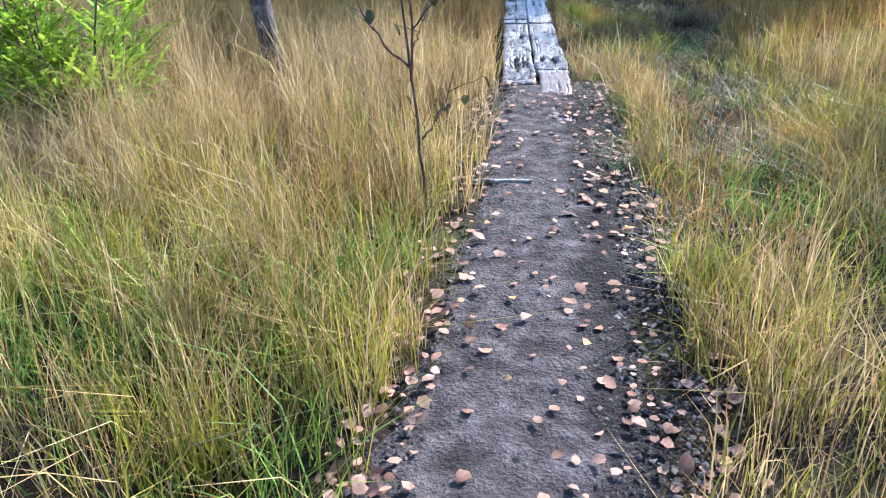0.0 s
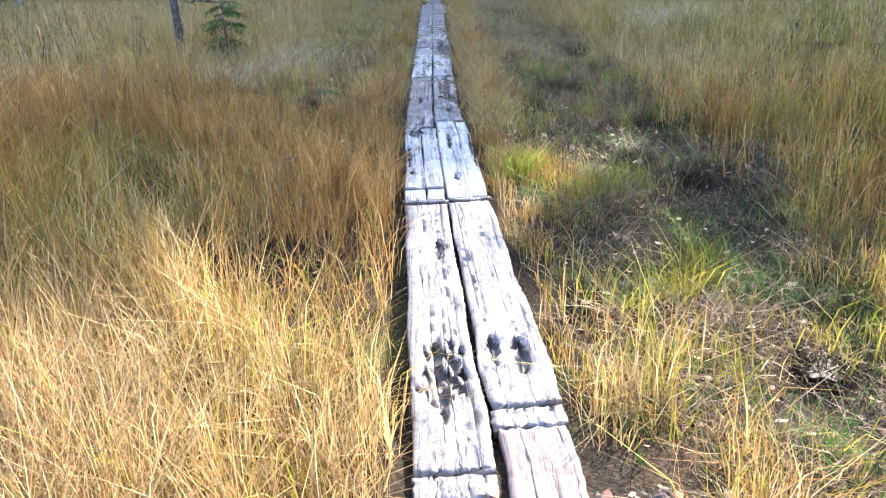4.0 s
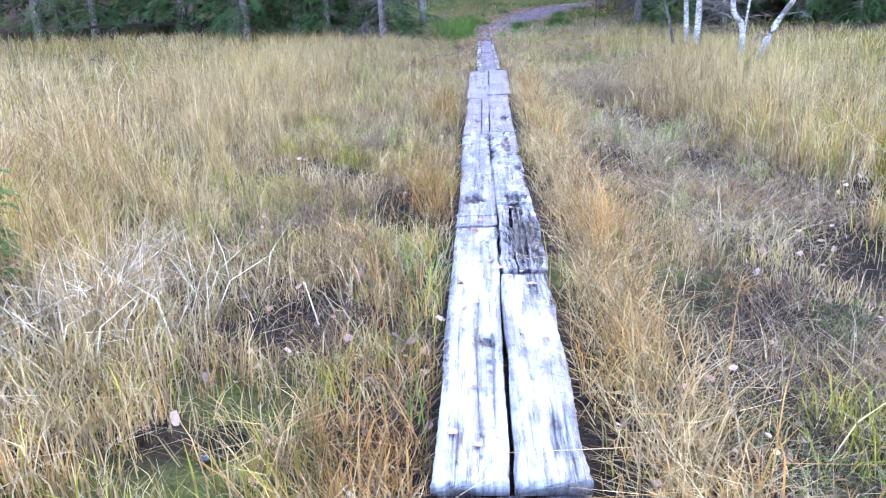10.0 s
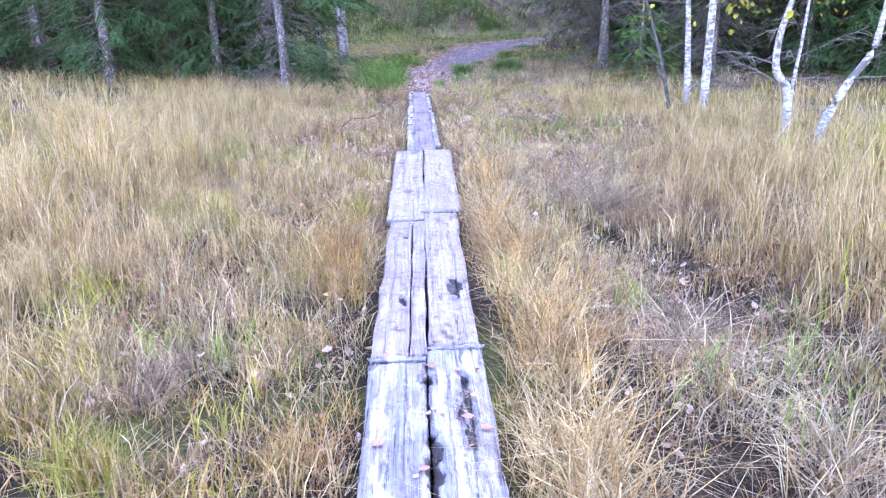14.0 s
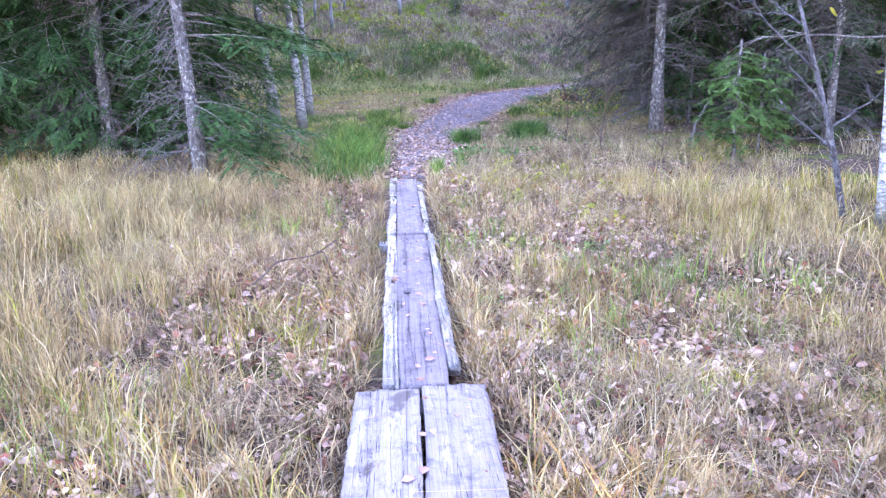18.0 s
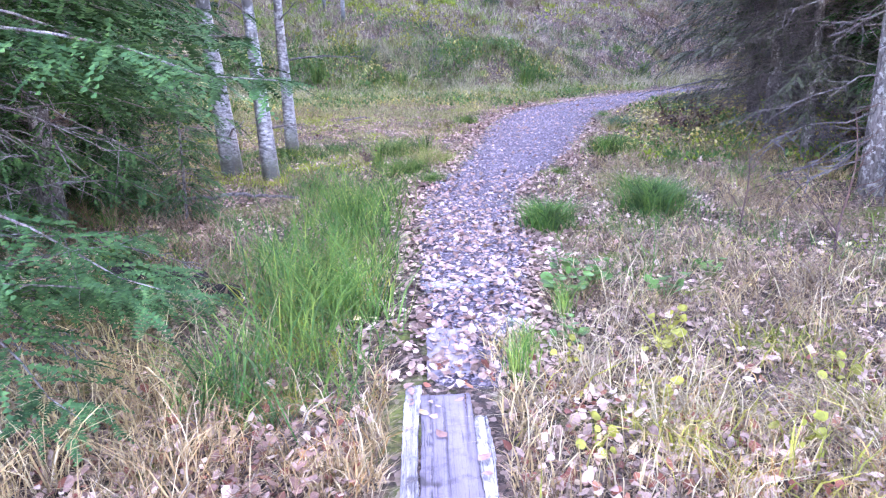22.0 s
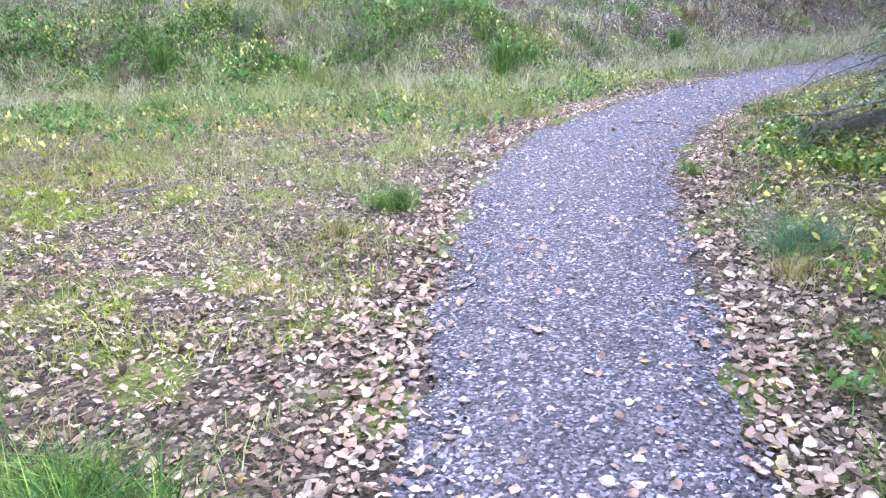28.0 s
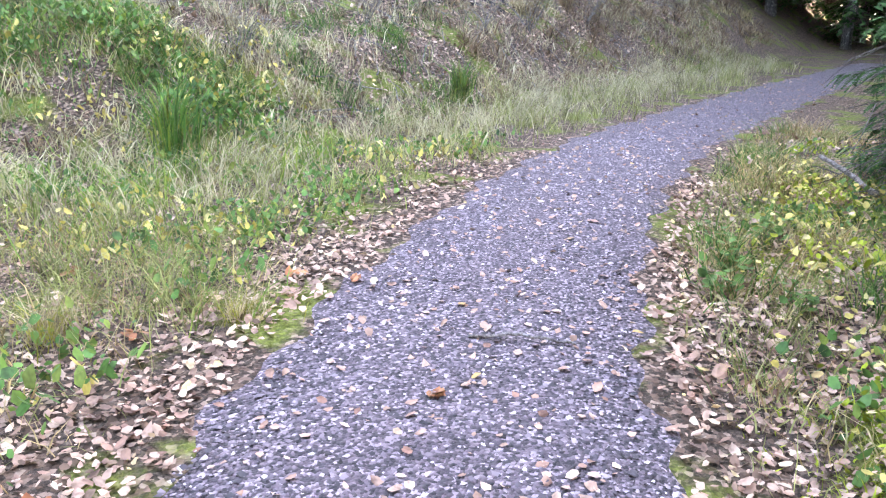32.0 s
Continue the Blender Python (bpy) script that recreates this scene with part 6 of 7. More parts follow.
def moss_mat(x, y):
    spot = sum(np.exp(-(((x - a) / r) ** 2) - ((y - b) / r) ** 2) for a, b, r in [(-1.1, 35.7, 0.45), (-1.45, 36.3, 0.35), (-0.74, 35.37, 0.2), (-2.3, 39.8, 0.7), (-0.6, 37.6, 0.35), (-1.0, 34.9, 0.4), (-1.9, 41.0, 0.6), (0.2, 37.2, 0.2), (-2.6, 37.2, 0.5), (0.5, 38.2, 0.25), (0.1, 39.2, 0.35), (-0.6, 40.2, 0.4), (-1.3, 38.6, 0.4), (0.9, 41.6, 0.3), (3.6, 38.9, 0.4), (4.4, 41.0, 0.4)])
    return np.clip(1.4 * spot, 0, 1) * smooth(-0.4, 0.1, wave(x, y, 4.3)) * smooth(0.05, 0.3, path_gap(x, y)[0])


strew("moss_mat", "bright yellow-green moss cushions on the wood floor", M_MOSS, 130000, -4, 5, 33.5, 42.5, moss_mat, 0.05, 0.009, 0.9)
strew("ridge_moss", "yellow-green moss and turf on top of the bank", M_MOSS, 26000, -7, 10, 49.5, 58, lambda x, y: smooth(50.2, 51.2, foot_line(x, y)) * smooth(-0.3, 0.3, wave(x, y, 1.1)), 0.10, 0.03, 0.9)
scar_soil = np.array([(-1.2, 50.3), (0.4, 50.7), (1.8, 51.0), (3.2, 51.6)])
tagged(ribbon("soil_scar", scar_soil, np.array([0.2, 0.5, 0.45, 0.2]), M_ROT, 0.0), "bare dark soil scar on the bank", "soil", kind="structure")
tagged(ribbon("soil_scar", np.array([(5.2, 50.9), (6.6, 51.6), (8.0, 52.4), (9.6, 53.2)]), np.array([0.2, 0.6, 0.6, 0.2]), M_ROT, 0.0), "bare dark soil scar on the bank", "soil", kind="structure")
debris = Soup()
for x, y in zip(rng.uniform(2.6, 17, 900), rng.uniform(46.5, 60, 900)):
    if not 46.6 < foot_line(x, y) < 51.5:
        continue
    a, half = rng.random() * 6.283, rng.uniform(0.08, 0.42)
    f = np.linspace(-1, 1, 4)
    px, py = x + half * f * np.cos(a) + rng.normal(0, 0.02, 4), y + half * f * np.sin(a) + rng.normal(0, 0.02, 4)
    tube(debris, np.stack([px, py, ground_z(px, py) + rng.uniform(0.0, 0.10) + 0.05 * f * rng.normal()], 1), np.linspace(0.011, 0.004, 4) * rng.uniform(0.5, 1.3), 4)
tagged(mesh_object("bank_sticks", debris.mesh("bank_sticks"), M_TWIG), "dry grey sticks and twigs strewn over the bank", "branch", kind="stuff")
for nm, lab, mat, n, top in [("verge_bilberry", "low green bilberry shrubs under the spruces", M_HERB, 90000, 0.20), ("verge_cowberry", "low yellow-green dwarf shrubs at the path's verge", M_MOSS, 46000, 0.13)]:
    x, y = scatter_by(n, 1.8, 9, 34.5, 47, lambda x, y: (path_gap(x, y)[1] < 0) * smooth(0.35, 0.9, path_gap(x, y)[0]) * smooth(4.6, 2.6, path_gap(x, y)[0]) * smooth(-0.15, 0.3, wave(x + (3 if n > 50000 else 8), y, 2.0) + 0.5 * wave(x, y, 5.5)) * (0.35 + 0.65 * smooth(37, 40, y)))
    v, t = leaf_cards(np.stack([x, y, ground_z(x, y) + top * rng.random(len(x)) ** 0.8 * (0.4 + 0.6 * smooth(-0.3, 0.4, wave(x, y, 4.2)))], 1), 0.034, flat=False)
    tagged(mesh_object(nm, np_mesh(nm, v, t), mat), lab, "bush", kind="stuff")
x, y = scatter_by(9000, 1.8, 8, 35, 45, lambda x, y: (path_gap(x, y)[1] < 0) * smooth(0.3, 0.8, path_gap(x, y)[0]) * smooth(4.0, 2.6, path_gap(x, y)[0]) * 0.8)
v, t = leaf_cards(np.stack([x, y, ground_z(x, y) + rng.uniform(0.04, 0.22, len(x))], 1), 0.036, tilt=0.4)
tagged(mesh_object("yellow_leaves", np_mesh("yellow_leaves", v, t), M_YELLOW_LEAF), "yellow birch leaves caught in low shrubs", "leaves", kind="stuff")


M_BLEACHED = blade_material("bleached_tussock", [(0, (0.44, 0.37, 0.25)), (0.5, (0.66, 0.58, 0.43)), (1, (0.85, 0.79, 0.65))], ((0.55, 0.47, 0.33), (0.76, 0.68, 0.52)))


def tuft(name, label, material, n, spread, h, w, lean=0.45, category="grass", dry=None):
    """A tuft on one foot; dry: the stuff of the dead blades among the living ones."""
    plant = new(name)
    for what, stuff, count in [("foliage", material, n if dry is None else int(n * 0.6)), ("undergrowth", dry, int(n * 0.4))]:
        if stuff is not None:
            a, d = rng.random(count) * 6.283, np.abs(rng.normal(0, spread, count)) * (1.0 if what == "foliage" else 1.3)
            v, t, q = blades(d * np.cos(a), d * np.sin(a), np.full(count, -0.02), h * rng.uniform(0.35, 1.2, count), w * rng.uniform(0.6, 1.4, count), lean * rng.uniform(0.3, 1.6, count), 0.7)
            tagged(mesh_object(what, np_mesh(what, v, t, q), stuff, plant), kind="stuff")
    return tagged(plant, label, category)


def spots(ob, group, *rows):
    tagged(ob, group=group)
    set_thing(ob, *rows[0])
    for row in rows[1:]:
        copy_sized(ob, row[0], row[1], row[2] if len(row) > 2 else 0, row[3] if len(row) > 3 else 1.0)


spots(tuft("grass_tuft", "bushy green grass tuft beside the gravel path", M_LUSH, 560, 0.14, 0.25, 0.0055, 0.85, dry=M_GREEN), "green tufts", (1.95, 33.0, 70, 0.9), (0.74, 39.63, 10, 0.85), (-0.3, 35.95, 30, 1.15), (-0.5, 36.2, 100, 0.9), (-0.35, 34.4, 10, 0.9), (0.05, 33.9, 10, 0.6),
      (1.45, 34.2, 20, 0.45), (-2.3, 44.9, 120, 1.1), (3.3, 40.2, 50, 0.5), (2.25, 35.35, 80, 1.1), (2.45, 35.8, 10, 0.9), (-0.12, 34.6, 200, 0.7), (-1.9, 43.9, 20, 0.8))
spots(tuft("dense_tuft", "dense dark green grass tuft beside the gravel path", M_LUSH, 900, 0.11, 0.24, 0.008, 0.8), "dense tufts", (0.92, 31.8, 0, 1.05), (1.85, 32.2, 40, 1.2), (2.05, 32.5, 90, 0.9), (-0.3, 35.95, 150, 0.8))
spots(tuft("reed_tuft", "upright dark green grass tuft among fallen leaves", M_LUSH, 130, 0.05, 0.36, 0.007, 0.3, dry=M_GREEN), "reed tufts", (0.0, 35.84), (-0.55, 34.9, 40, 0.8), (-3.85, 41.9, 10, 1.0), (0.36, 29.05, 10, 0.7), (0.42, 29.3, 80, 0.6), (0.70, 29.85, 30, 0.6))
spots(tuft("drooping_sedge", "drooping blue-green sedge clump beside the gravel", M_BLUE_SEDGE, 560, 0.10, 0.27, 0.004, 1.5, dry=M_LUSH), "drooping sedges", (3.02, 38.0, 0, 1.0), (3.2, 38.15, 60, 0.7))
spots(tuft("drooping_grass", "drooping yellow-green grass tuft among fallen leaves", M_GREEN, 460, 0.12, 0.30, 0.004, 1.5, dry=M_STRAW), "drooping grass tufts", (-0.02, 35.1), (0.18, 35.2, 70, 0.7))
spots(tuft("tan_tuft", "tan and yellow dead grass tuft by the path", M_PALE, 240, 0.10, 0.30, 0.006, 0.7, dry=M_OLIVE), "tan tufts", (5.2, 41.4, 0, 1.1), (2.66, 43.2, 30, 0.6), (1.85, 43.3, 80, 0.8), (2.85, 37.7, 10, 0.7), (4.05, 39.9, 60, 0.7), (0.35, 39.0, 100, 0.6), (-0.2, 46.6, 20, 1.4), (0.25, 46.4, 70, 1.2))
spots(tuft("pale_tussock", "pale bleached grass tussock in the bog", M_BLEACHED, 700, 0.32, 0.34, 0.006, 0.8, dry=M_PALE), "pale tussocks", (3.46, 17.4, 0, 1.6), (-1.97, 15.1, 60, 1.2), (-2.48, 13.7, 10, 1.2), (-2.75, 13.5, 80, 0.9), (3.9, 17.6, 10, 1.5))
spots(tuft("golden_tuft", "glowing golden grass tuft beside the boards", M_RUST, 320, 0.13, 0.38, 0.004, 0.6, dry=M_STRAW), "golden tufts", (-0.5, 17.3, 0, 0.7), (-0.58, 12.3, 10, 1.2), (-0.62, 11.8, 70, 1.1), (-0.6, 12.8, 140, 1.0), (-0.72, 12.0, 200, 1.0), (-0.62, 9.5), (-0.55, 9.75, 50, 0.9), (-0.6, 13.3, 90, 0.9), (-0.52, 18.2, 10, 0.7), (-0.55, 19.9, 100, 0.8), (-1.9, 15.1, 30, 1.0))
spots(tuft("yellow_tuft", "yellow-green sedge tuft beside the boards", M_OLIVE, 260, 0.09, 0.28, 0.006, 0.6, dry=M_GREEN), "sedge tufts", (0.52, 9.75), (0.62, 9.95, 60, 0.8), (0.55, 11.9, 20, 0.8), (0.75, 3.3, 45, 0.8), (-0.55, 3.0, 45, 1.0))


def rosette(name, label, material, leaves, height, size, category):
    """A low herb: thin stalks, each with one rounded, slightly cupped leaf."""
    plant = new(name)
    t = np.arange(8) / 8 * 6.283
    for k in range(leaves):
        a, d, h = rng.random() * 6.283, height * 0.9 * rng.random() ** 0.6, height * rng.uniform(0.4, 1.1)
        tip = np.array([d * np.cos(a), d * np.sin(a), h])
        stalk = Soup()
        tube(stalk, [(0.2 * tip[0], 0.2 * tip[1], -0.01), (0.6 * tip[0], 0.6 * tip[1], 0.7 * h), tip], (0.0022, 0.0018, 0.0012), 3)
        r = size * rng.uniform(0.6, 1.2)
        tilt = Matrix.Rotation(rng.normal(0, 0.4), 3, "X") @ Matrix.Rotation(rng.normal(0, 0.4), 3, "Y")
        rim = np.stack([r * np.cos(t) * (1 + 0.15 * np.cos(2 * t)), r * np.sin(t) * 0.85, 0.2 * r * np.cos(t) ** 2], 1)
        leaf = Soup()
        leaf.add(np.r_[[[0, 0, -0.1 * r]], rim] @ np.array(tilt).T + tip, [[0, q + 1, (q + 1) % 8 + 1] for q in range(8)])
        mesh_object("stalk", stalk.mesh("stalk"), material, plant)
        mesh_object("leaf", leaf.mesh("leaf"), material, plant)
    return tagged(plant, label, category)


def leafy_bush(name, label, material, height, radius, stems, leaves, seed):
    """A small shrub: forked bare stems with loose small leaves."""
    r = np.random.default_rng(seed)
    ob = new(name)
    tips = []
    for k in range(stems):
        a = r.random() * 6.283
        line = bend((0.05 * np.cos(a), 0.05 * np.sin(a), -0.05), np.array([np.cos(a) * radius / height, np.sin(a) * radius / height, 1.0]) * r.uniform(0.5, 1.1), height, 0.1, 7, 0.16, r)
        wood = Soup()
        tube(wood, line, np.linspace(0.009, 0.002, 7), 4)
        for q in range(6):
            p = line[r.integers(2, 7)]
            b = bend(p, r.normal(0, 0.6, 3) + [0, 0, 0.4], height * 0.35, 0.1, 4, 0.2, r)
            tube(wood, b, np.linspace(0.004, 0.001, 4), 3)
            tips.append(b)
        mesh_object("stem", wood.mesh("stem"), M_TWIG, ob)
    if leaves:
        c = np.concatenate(tips)
        c = c[r.integers(0, len(c), leaves)] + r.normal(0, 0.035, (leaves, 3))
        v, t = leaf_cards(c, 0.045, r, flat=False)
        tagged(mesh_object("foliage", np_mesh("foliage", v, t), material, ob), kind="stuff")
    return tagged(ob, label, "bush")


spots(tuft("bank_plant", "tall dark green leafy plant on the bank", M_HERB, 190, 0.11, 0.78, 0.016, 0.35, "plant"), "plants on the bank", (2.72, 46.7), (6.55, 49.1, 40, 0.8), (-0.5, 46.8, 20, 0.7), (-2.8, 47.2, 60, 0.8))


def bilberry(x, y):
    foot = y - 0.6 * np.clip(x - 2.4, 0, 60)
    return smooth(46.0, 46.9, foot) * smooth(52.5, 50, foot) * smooth(0.0, 0.35, wave(x + 1, y, 1.1) + 0.3 * wave(x, y, 3.3)) * smooth(2.5, 0.5, x)


x, y = scatter_by(46000, -9, 5, 46, 52, bilberry)
v, t = leaf_cards(np.stack([x, y, ground_z(x, y) + 0.42 * rng.random(len(x)) ** 0.7 * (0.5 + 0.5 * smooth(-0.3, 0.4, wave(x, y, 2.2)))], 1), 0.030, flat=False)
tagged(mesh_object("bilberry", np_mesh("bilberry", v, t), M_HERB), "low green bilberry shrubs on the bank", "bush", kind="stuff")
for nm, lab, mat, n, tall, size in [("bank_leafage", "leafy green herbs on the bank", M_HERB, 60000, 0.30, 0.042), ("bank_yellowing", "yellowing herbs on the bank", M_YELLOW_LEAF, 9000, 0.36, 0.04)]:
    x, y = scatter_by(n, -8, 5, 45.8, 50, lambda x, y: smooth(46.0, 46.8, foot_line(x, y)) * smooth(49.6, 48.2, foot_line(x, y)) * smooth(-0.1, 0.3, wave(x + (0 if n > 20000 else 5), y, 1.7) + 0.4 * wave(x, y, 5)) * smooth(5, 3, x))
    v, t = leaf_cards(np.stack([x, y, ground_z(x, y) + tall * rng.random(len(x)) ** 0.8 * (0.4 + 0.6 * smooth(-0.3, 0.4, wave(x, y, 3.1)))], 1), size, flat=False)
    tagged(mesh_object(nm, np_mesh(nm, v, t), mat), lab, "plant", kind="stuff")
for nm, lab, mat, n in [("meadow_herbs", "low green herbs in the grass below the bank", M_HERB, 30000), ("meadow_yellowing", "yellow and pale leaves in the grass below the bank", M_YELLOW_LEAF, 9000)]:
    x, y = scatter_by(n, -6, 7, 41.5, 47, lambda x, y: smooth(41.8, 43.0, foot_line(x, y)) * smooth(47.0, 46.0, foot_line(x, y)) * smooth(0.2, 0.6, path_gap(x, y)[0]) * (path_gap(x, y)[1] > 0) * smooth(-0.1, 0.25, wave(x + (0 if n > 20000 else 5), y, 2.6) + 0.5 * wave(x, y, 7)))
    v, t = leaf_cards(np.stack([x, y, ground_z(x, y) + rng.uniform(0.02, 0.17, len(x))], 1), 0.036, flat=False)
    tagged(mesh_object(nm, np_mesh(nm, v, t), mat), lab, "plant", kind="stuff")
litter("bank_leaves", "dead leaves and debris on the bare bank", *scatter_by(80000, -6, 18, 46, 60, lambda x, y: (0.3 + 0.6 * smooth(2.5, 5, x)) * (path_gap(x, y)[0] > 0.5) * smooth(45.8, 46.8, foot_line(x, y))), 0.052, rough=0.4)
spots(leafy_bush("yellow_shrub", "small shrub with yellow-green leaves on the bank", M_OLIVE, 0.8, 0.5, 6, 260, 41), "shrubs on the bank", (1.2, 49.3), (-0.6, 49.0, 40, 0.9), (3.0, 50.2, 90, 0.8), (-2.2, 48.6, 10, 1.1), (0.2, 50.4, 200, 1.1), (-3.8, 49.6, 70, 1.0), (4.6, 51.6, 20, 0.7))
spots(leafy_bush("dry_shrub", "dry brown leafless shrub on the bank", M_DEAD, 0.8, 0.45, 9, 0, 43), "dry shrubs on the bank", (0.3, 47.6, 0, 1.0), (-1.6, 47.9, 60, 1.1), (3.6, 48.6, 20, 0.8), (7.8, 51.2, 100, 0.9), (9.4, 52.4, 10, 1.0), (5.6, 50.4, 45, 0.8), (11.5, 53.8, 80, 1.0))
spots(leafy_bush("brown_shrub", "low dark brown withered shrub among fallen leaves", M_BROWN_LEAF, 0.36, 0.32, 9, 420, 47), "brown shrubs", (3.8, 37.5), (4.05, 37.75, 50, 0.8), (4.7, 39.0, 90, 0.9), (-0.62, 35.2, 20, 0.5), (5.6, 41.6, 10, 0.9))
spots(rosette("herb", "low broad-leaved green herb among fallen leaves", M_HERB, 22, 0.12, 0.026, "plant"), "herbs", (0.74, 30.05, 0, 1.3), (0.92, 30.2, 60, 1.2), (0.8, 30.45, 130, 1.1), (1.3, 30.0, 20, 1.1), (0.65, 29.4, 100, 0.9), (0.75, 26.9, 30, 0.7), (0.55, 27.4, 130, 0.6), (2.45, 36.5, 10, 0.8), (2.7, 36.9, 70, 0.7), (5.0, 42.6, 0, 1.2), (5.3, 42.9, 60, 1.3), (5.6, 43.3, 100, 1.2), (5.9, 43.2, 10, 1.4), (5.2, 42.3, 80, 1.0), (1.7, 30.4, 20, 0.8), (1.35, 26.0, 0, 0.8), (0.45, 24.9, 0, 0.7))


spots(rosette("yellow_herb", "low yellow-green herb among fallen leaves", M_OLIVE, 14, 0.12, 0.024, "plant"), "yellow herbs", (1.05, 29.3, 0, 1.0), (1.2, 29.6, 40, 0.9), (0.55, 28.4, 90, 0.9), (0.9, 28.8, 10, 0.8), (1.0, 27.7, 60, 1.0), (1.46, 27.0, 20, 1.1),
      (1.68, 26.7, 80, 1.0), (0.42, 27.5, 120, 0.8), (1.3, 28.4, 30, 0.9), (1.7, 28.9, 70, 1.0), (0.7, 26.2, 15, 0.8), (1.9, 27.9, 100, 1.0), (-0.6, 26.9, 45, 0.7), (0.6, 29.2, 75, 0.8))


# ---- shrubs and small trees of the bog ----
def bush(name, label, height, radius, stems, material, seed, width=0.02, fine=0.03, bark=None, low=0.15):
    """A bushy conifer: upright stems set with short needle sprays."""
    r = np.random.default_rng(seed)
    ob = new(name)
    green = Soup()
    for k in range(stems):
        a, d = r.random() * 6.283, radius * np.sqrt(r.random()) * 0.45
        L = height * r.uniform(0.55, 1.05) * (1 - 0.35 * d / radius)
        line = bend((d * np.cos(a), d * np.sin(a), -0.03), np.array([np.cos(a) * 0.45 * r.random(), np.sin(a) * 0.45 * r.random(), 1.0]), L, 0.0, 7, 0.08, r)
        wood = Soup()
        tube(wood, line, np.linspace(0.011, 0.003, 7), 5)
        mesh_object("stem", wood.mesh("stem", True), bark or M_SAPLING, ob)
        m = int(L / fine)
        f = r.uniform(low, 1, m)
        st = np.stack([np.interp(f, np.linspace(0, 1, 7), line[:, c]) for c in range(3)], 1)
        b = r.random(m) * 6.283
        out = np.stack([np.cos(b), np.sin(b), r.uniform(0.2, 1.1, m)], 1)
        ln = (0.08 + 0.5 * radius * (1 - f)) * r.uniform(0.6, 1.2, m)
        feather(green, st, out, ln, width, 8, r)
        for q in range(3):
            b2 = b + r.uniform(-0.9, 0.9, m)
            o2 = np.stack([np.cos(b2), np.sin(b2), r.uniform(0.1, 1.2, m)], 1)
            feather(green, st + out * ln[:, None] * r.uniform(0.3, 0.9, (m, 1)), o2, ln * 0.5, width, 6, r)
    tagged(mesh_object("foliage", green.mesh("foliage"), material, ob), kind="stuff")
    return tagged(ob, label, "bush")


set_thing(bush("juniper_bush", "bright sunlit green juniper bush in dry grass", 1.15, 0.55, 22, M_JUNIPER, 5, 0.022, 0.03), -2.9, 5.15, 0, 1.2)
sprout = tagged(set_thing(spruce(1.15, 0.5, 0.3, 0.02, 61, step=0.09, trunk_r=0.004, boughs=4), -2.78, 15.35, 0, 0.85), "small green spruce sapling in the bog grass", "tree")
for piece in sprout.children:
    if piece.name.startswith("crown"):
        piece.data.materials[0] = M_SPROUT
copy_sized(sprout, 3.95, 29.6, 40, 1.2)
copy_sized(sprout, 4.3, 29.9, 160, 1.05)


def twiggy(name, label, height, radius, seed, limbs, material, leaves=0, spread=0.5, low=0.25, lean=(0, 0)):
    """A thin stem with bare side twigs, each a part, and a few leaves near the ends."""
    r = np.random.default_rng(seed)
    ob = new(name)
    s = np.linspace(0, 1, 12)
    line = np.stack([lean[0] * s * height + 0.03 * np.sin(s * 6), lean[1] * s * height + 0.02 * np.cos(s * 5), s * height - 0.05], 1)
    wood = Soup()
    tube(wood, line, np.linspace(radius, radius * 0.25, 12), 8)
    mesh_object("stem", wood.mesh("stem", True), material, ob)
    ends = []
    fork = 0.13 if limbs > 40 else 0.4
    for k in range(limbs):
        f, a = low + (1 - low) * (k + r.random()) / limbs, r.random() * 6.283
        p = np.array([np.interp(f, s, line[:, c]) for c in range(3)])
        L = spread * height * r.uniform(0.4, 1.0) * (1.15 - f * 0.7)
        b = bend(p, np.array([np.cos(a), np.sin(a), r.uniform(-0.35, 0.35) if limbs > 40 else r.uniform(1.2, 3.0) if leaves else r.uniform(0.3, 1.2)]), L, -0.1, 7, 0.14 if limbs < 40 else 0.3, r)
        tw = Soup()
        tube(tw, b, np.linspace(radius * fork, radius * 0.08, 7), 5)
        for q in range(5):
            g = r.uniform(0.25, 0.95)
            p2 = np.array([np.interp(g, np.linspace(0, 1, 7), b[:, c]) for c in range(3)])
            a2 = a + r.uniform(-1.3, 1.3)
            b2 = bend(p2, np.array([np.cos(a2), np.sin(a2), r.uniform(-0.2, 0.9)]), L * r.uniform(0.25, 0.6), 0.0, 5, 0.2, r)
            tube(tw, b2, np.linspace(radius * 0.18, radius * 0.06, 5), 4)
            ends.append(b2[-1])
        mesh_object("branch", tw.mesh("branch", True), material, ob)
    for k in range(leaves):
        c = np.array(ends[r.integers(len(ends))])[None]
        v, t = leaf_cards(c, 0.055, r, flat=False)
        mesh_object("leaf", np_mesh("leaf", v, t), M_HERB, ob, "withering green leaf")
    return tagged(ob, label)


M_WITHERED = blade_material("withered_leaf", [(0, (0.03, 0.025, 0.02)), (0.5, (0.07, 0.065, 0.035)), (0.8, (0.06, 0.12, 0.05)), (1, (0.10, 0.22, 0.08))], ((0.05, 0.05, 0.03), (0.08, 0.10, 0.05)), 0.25, 0.5)


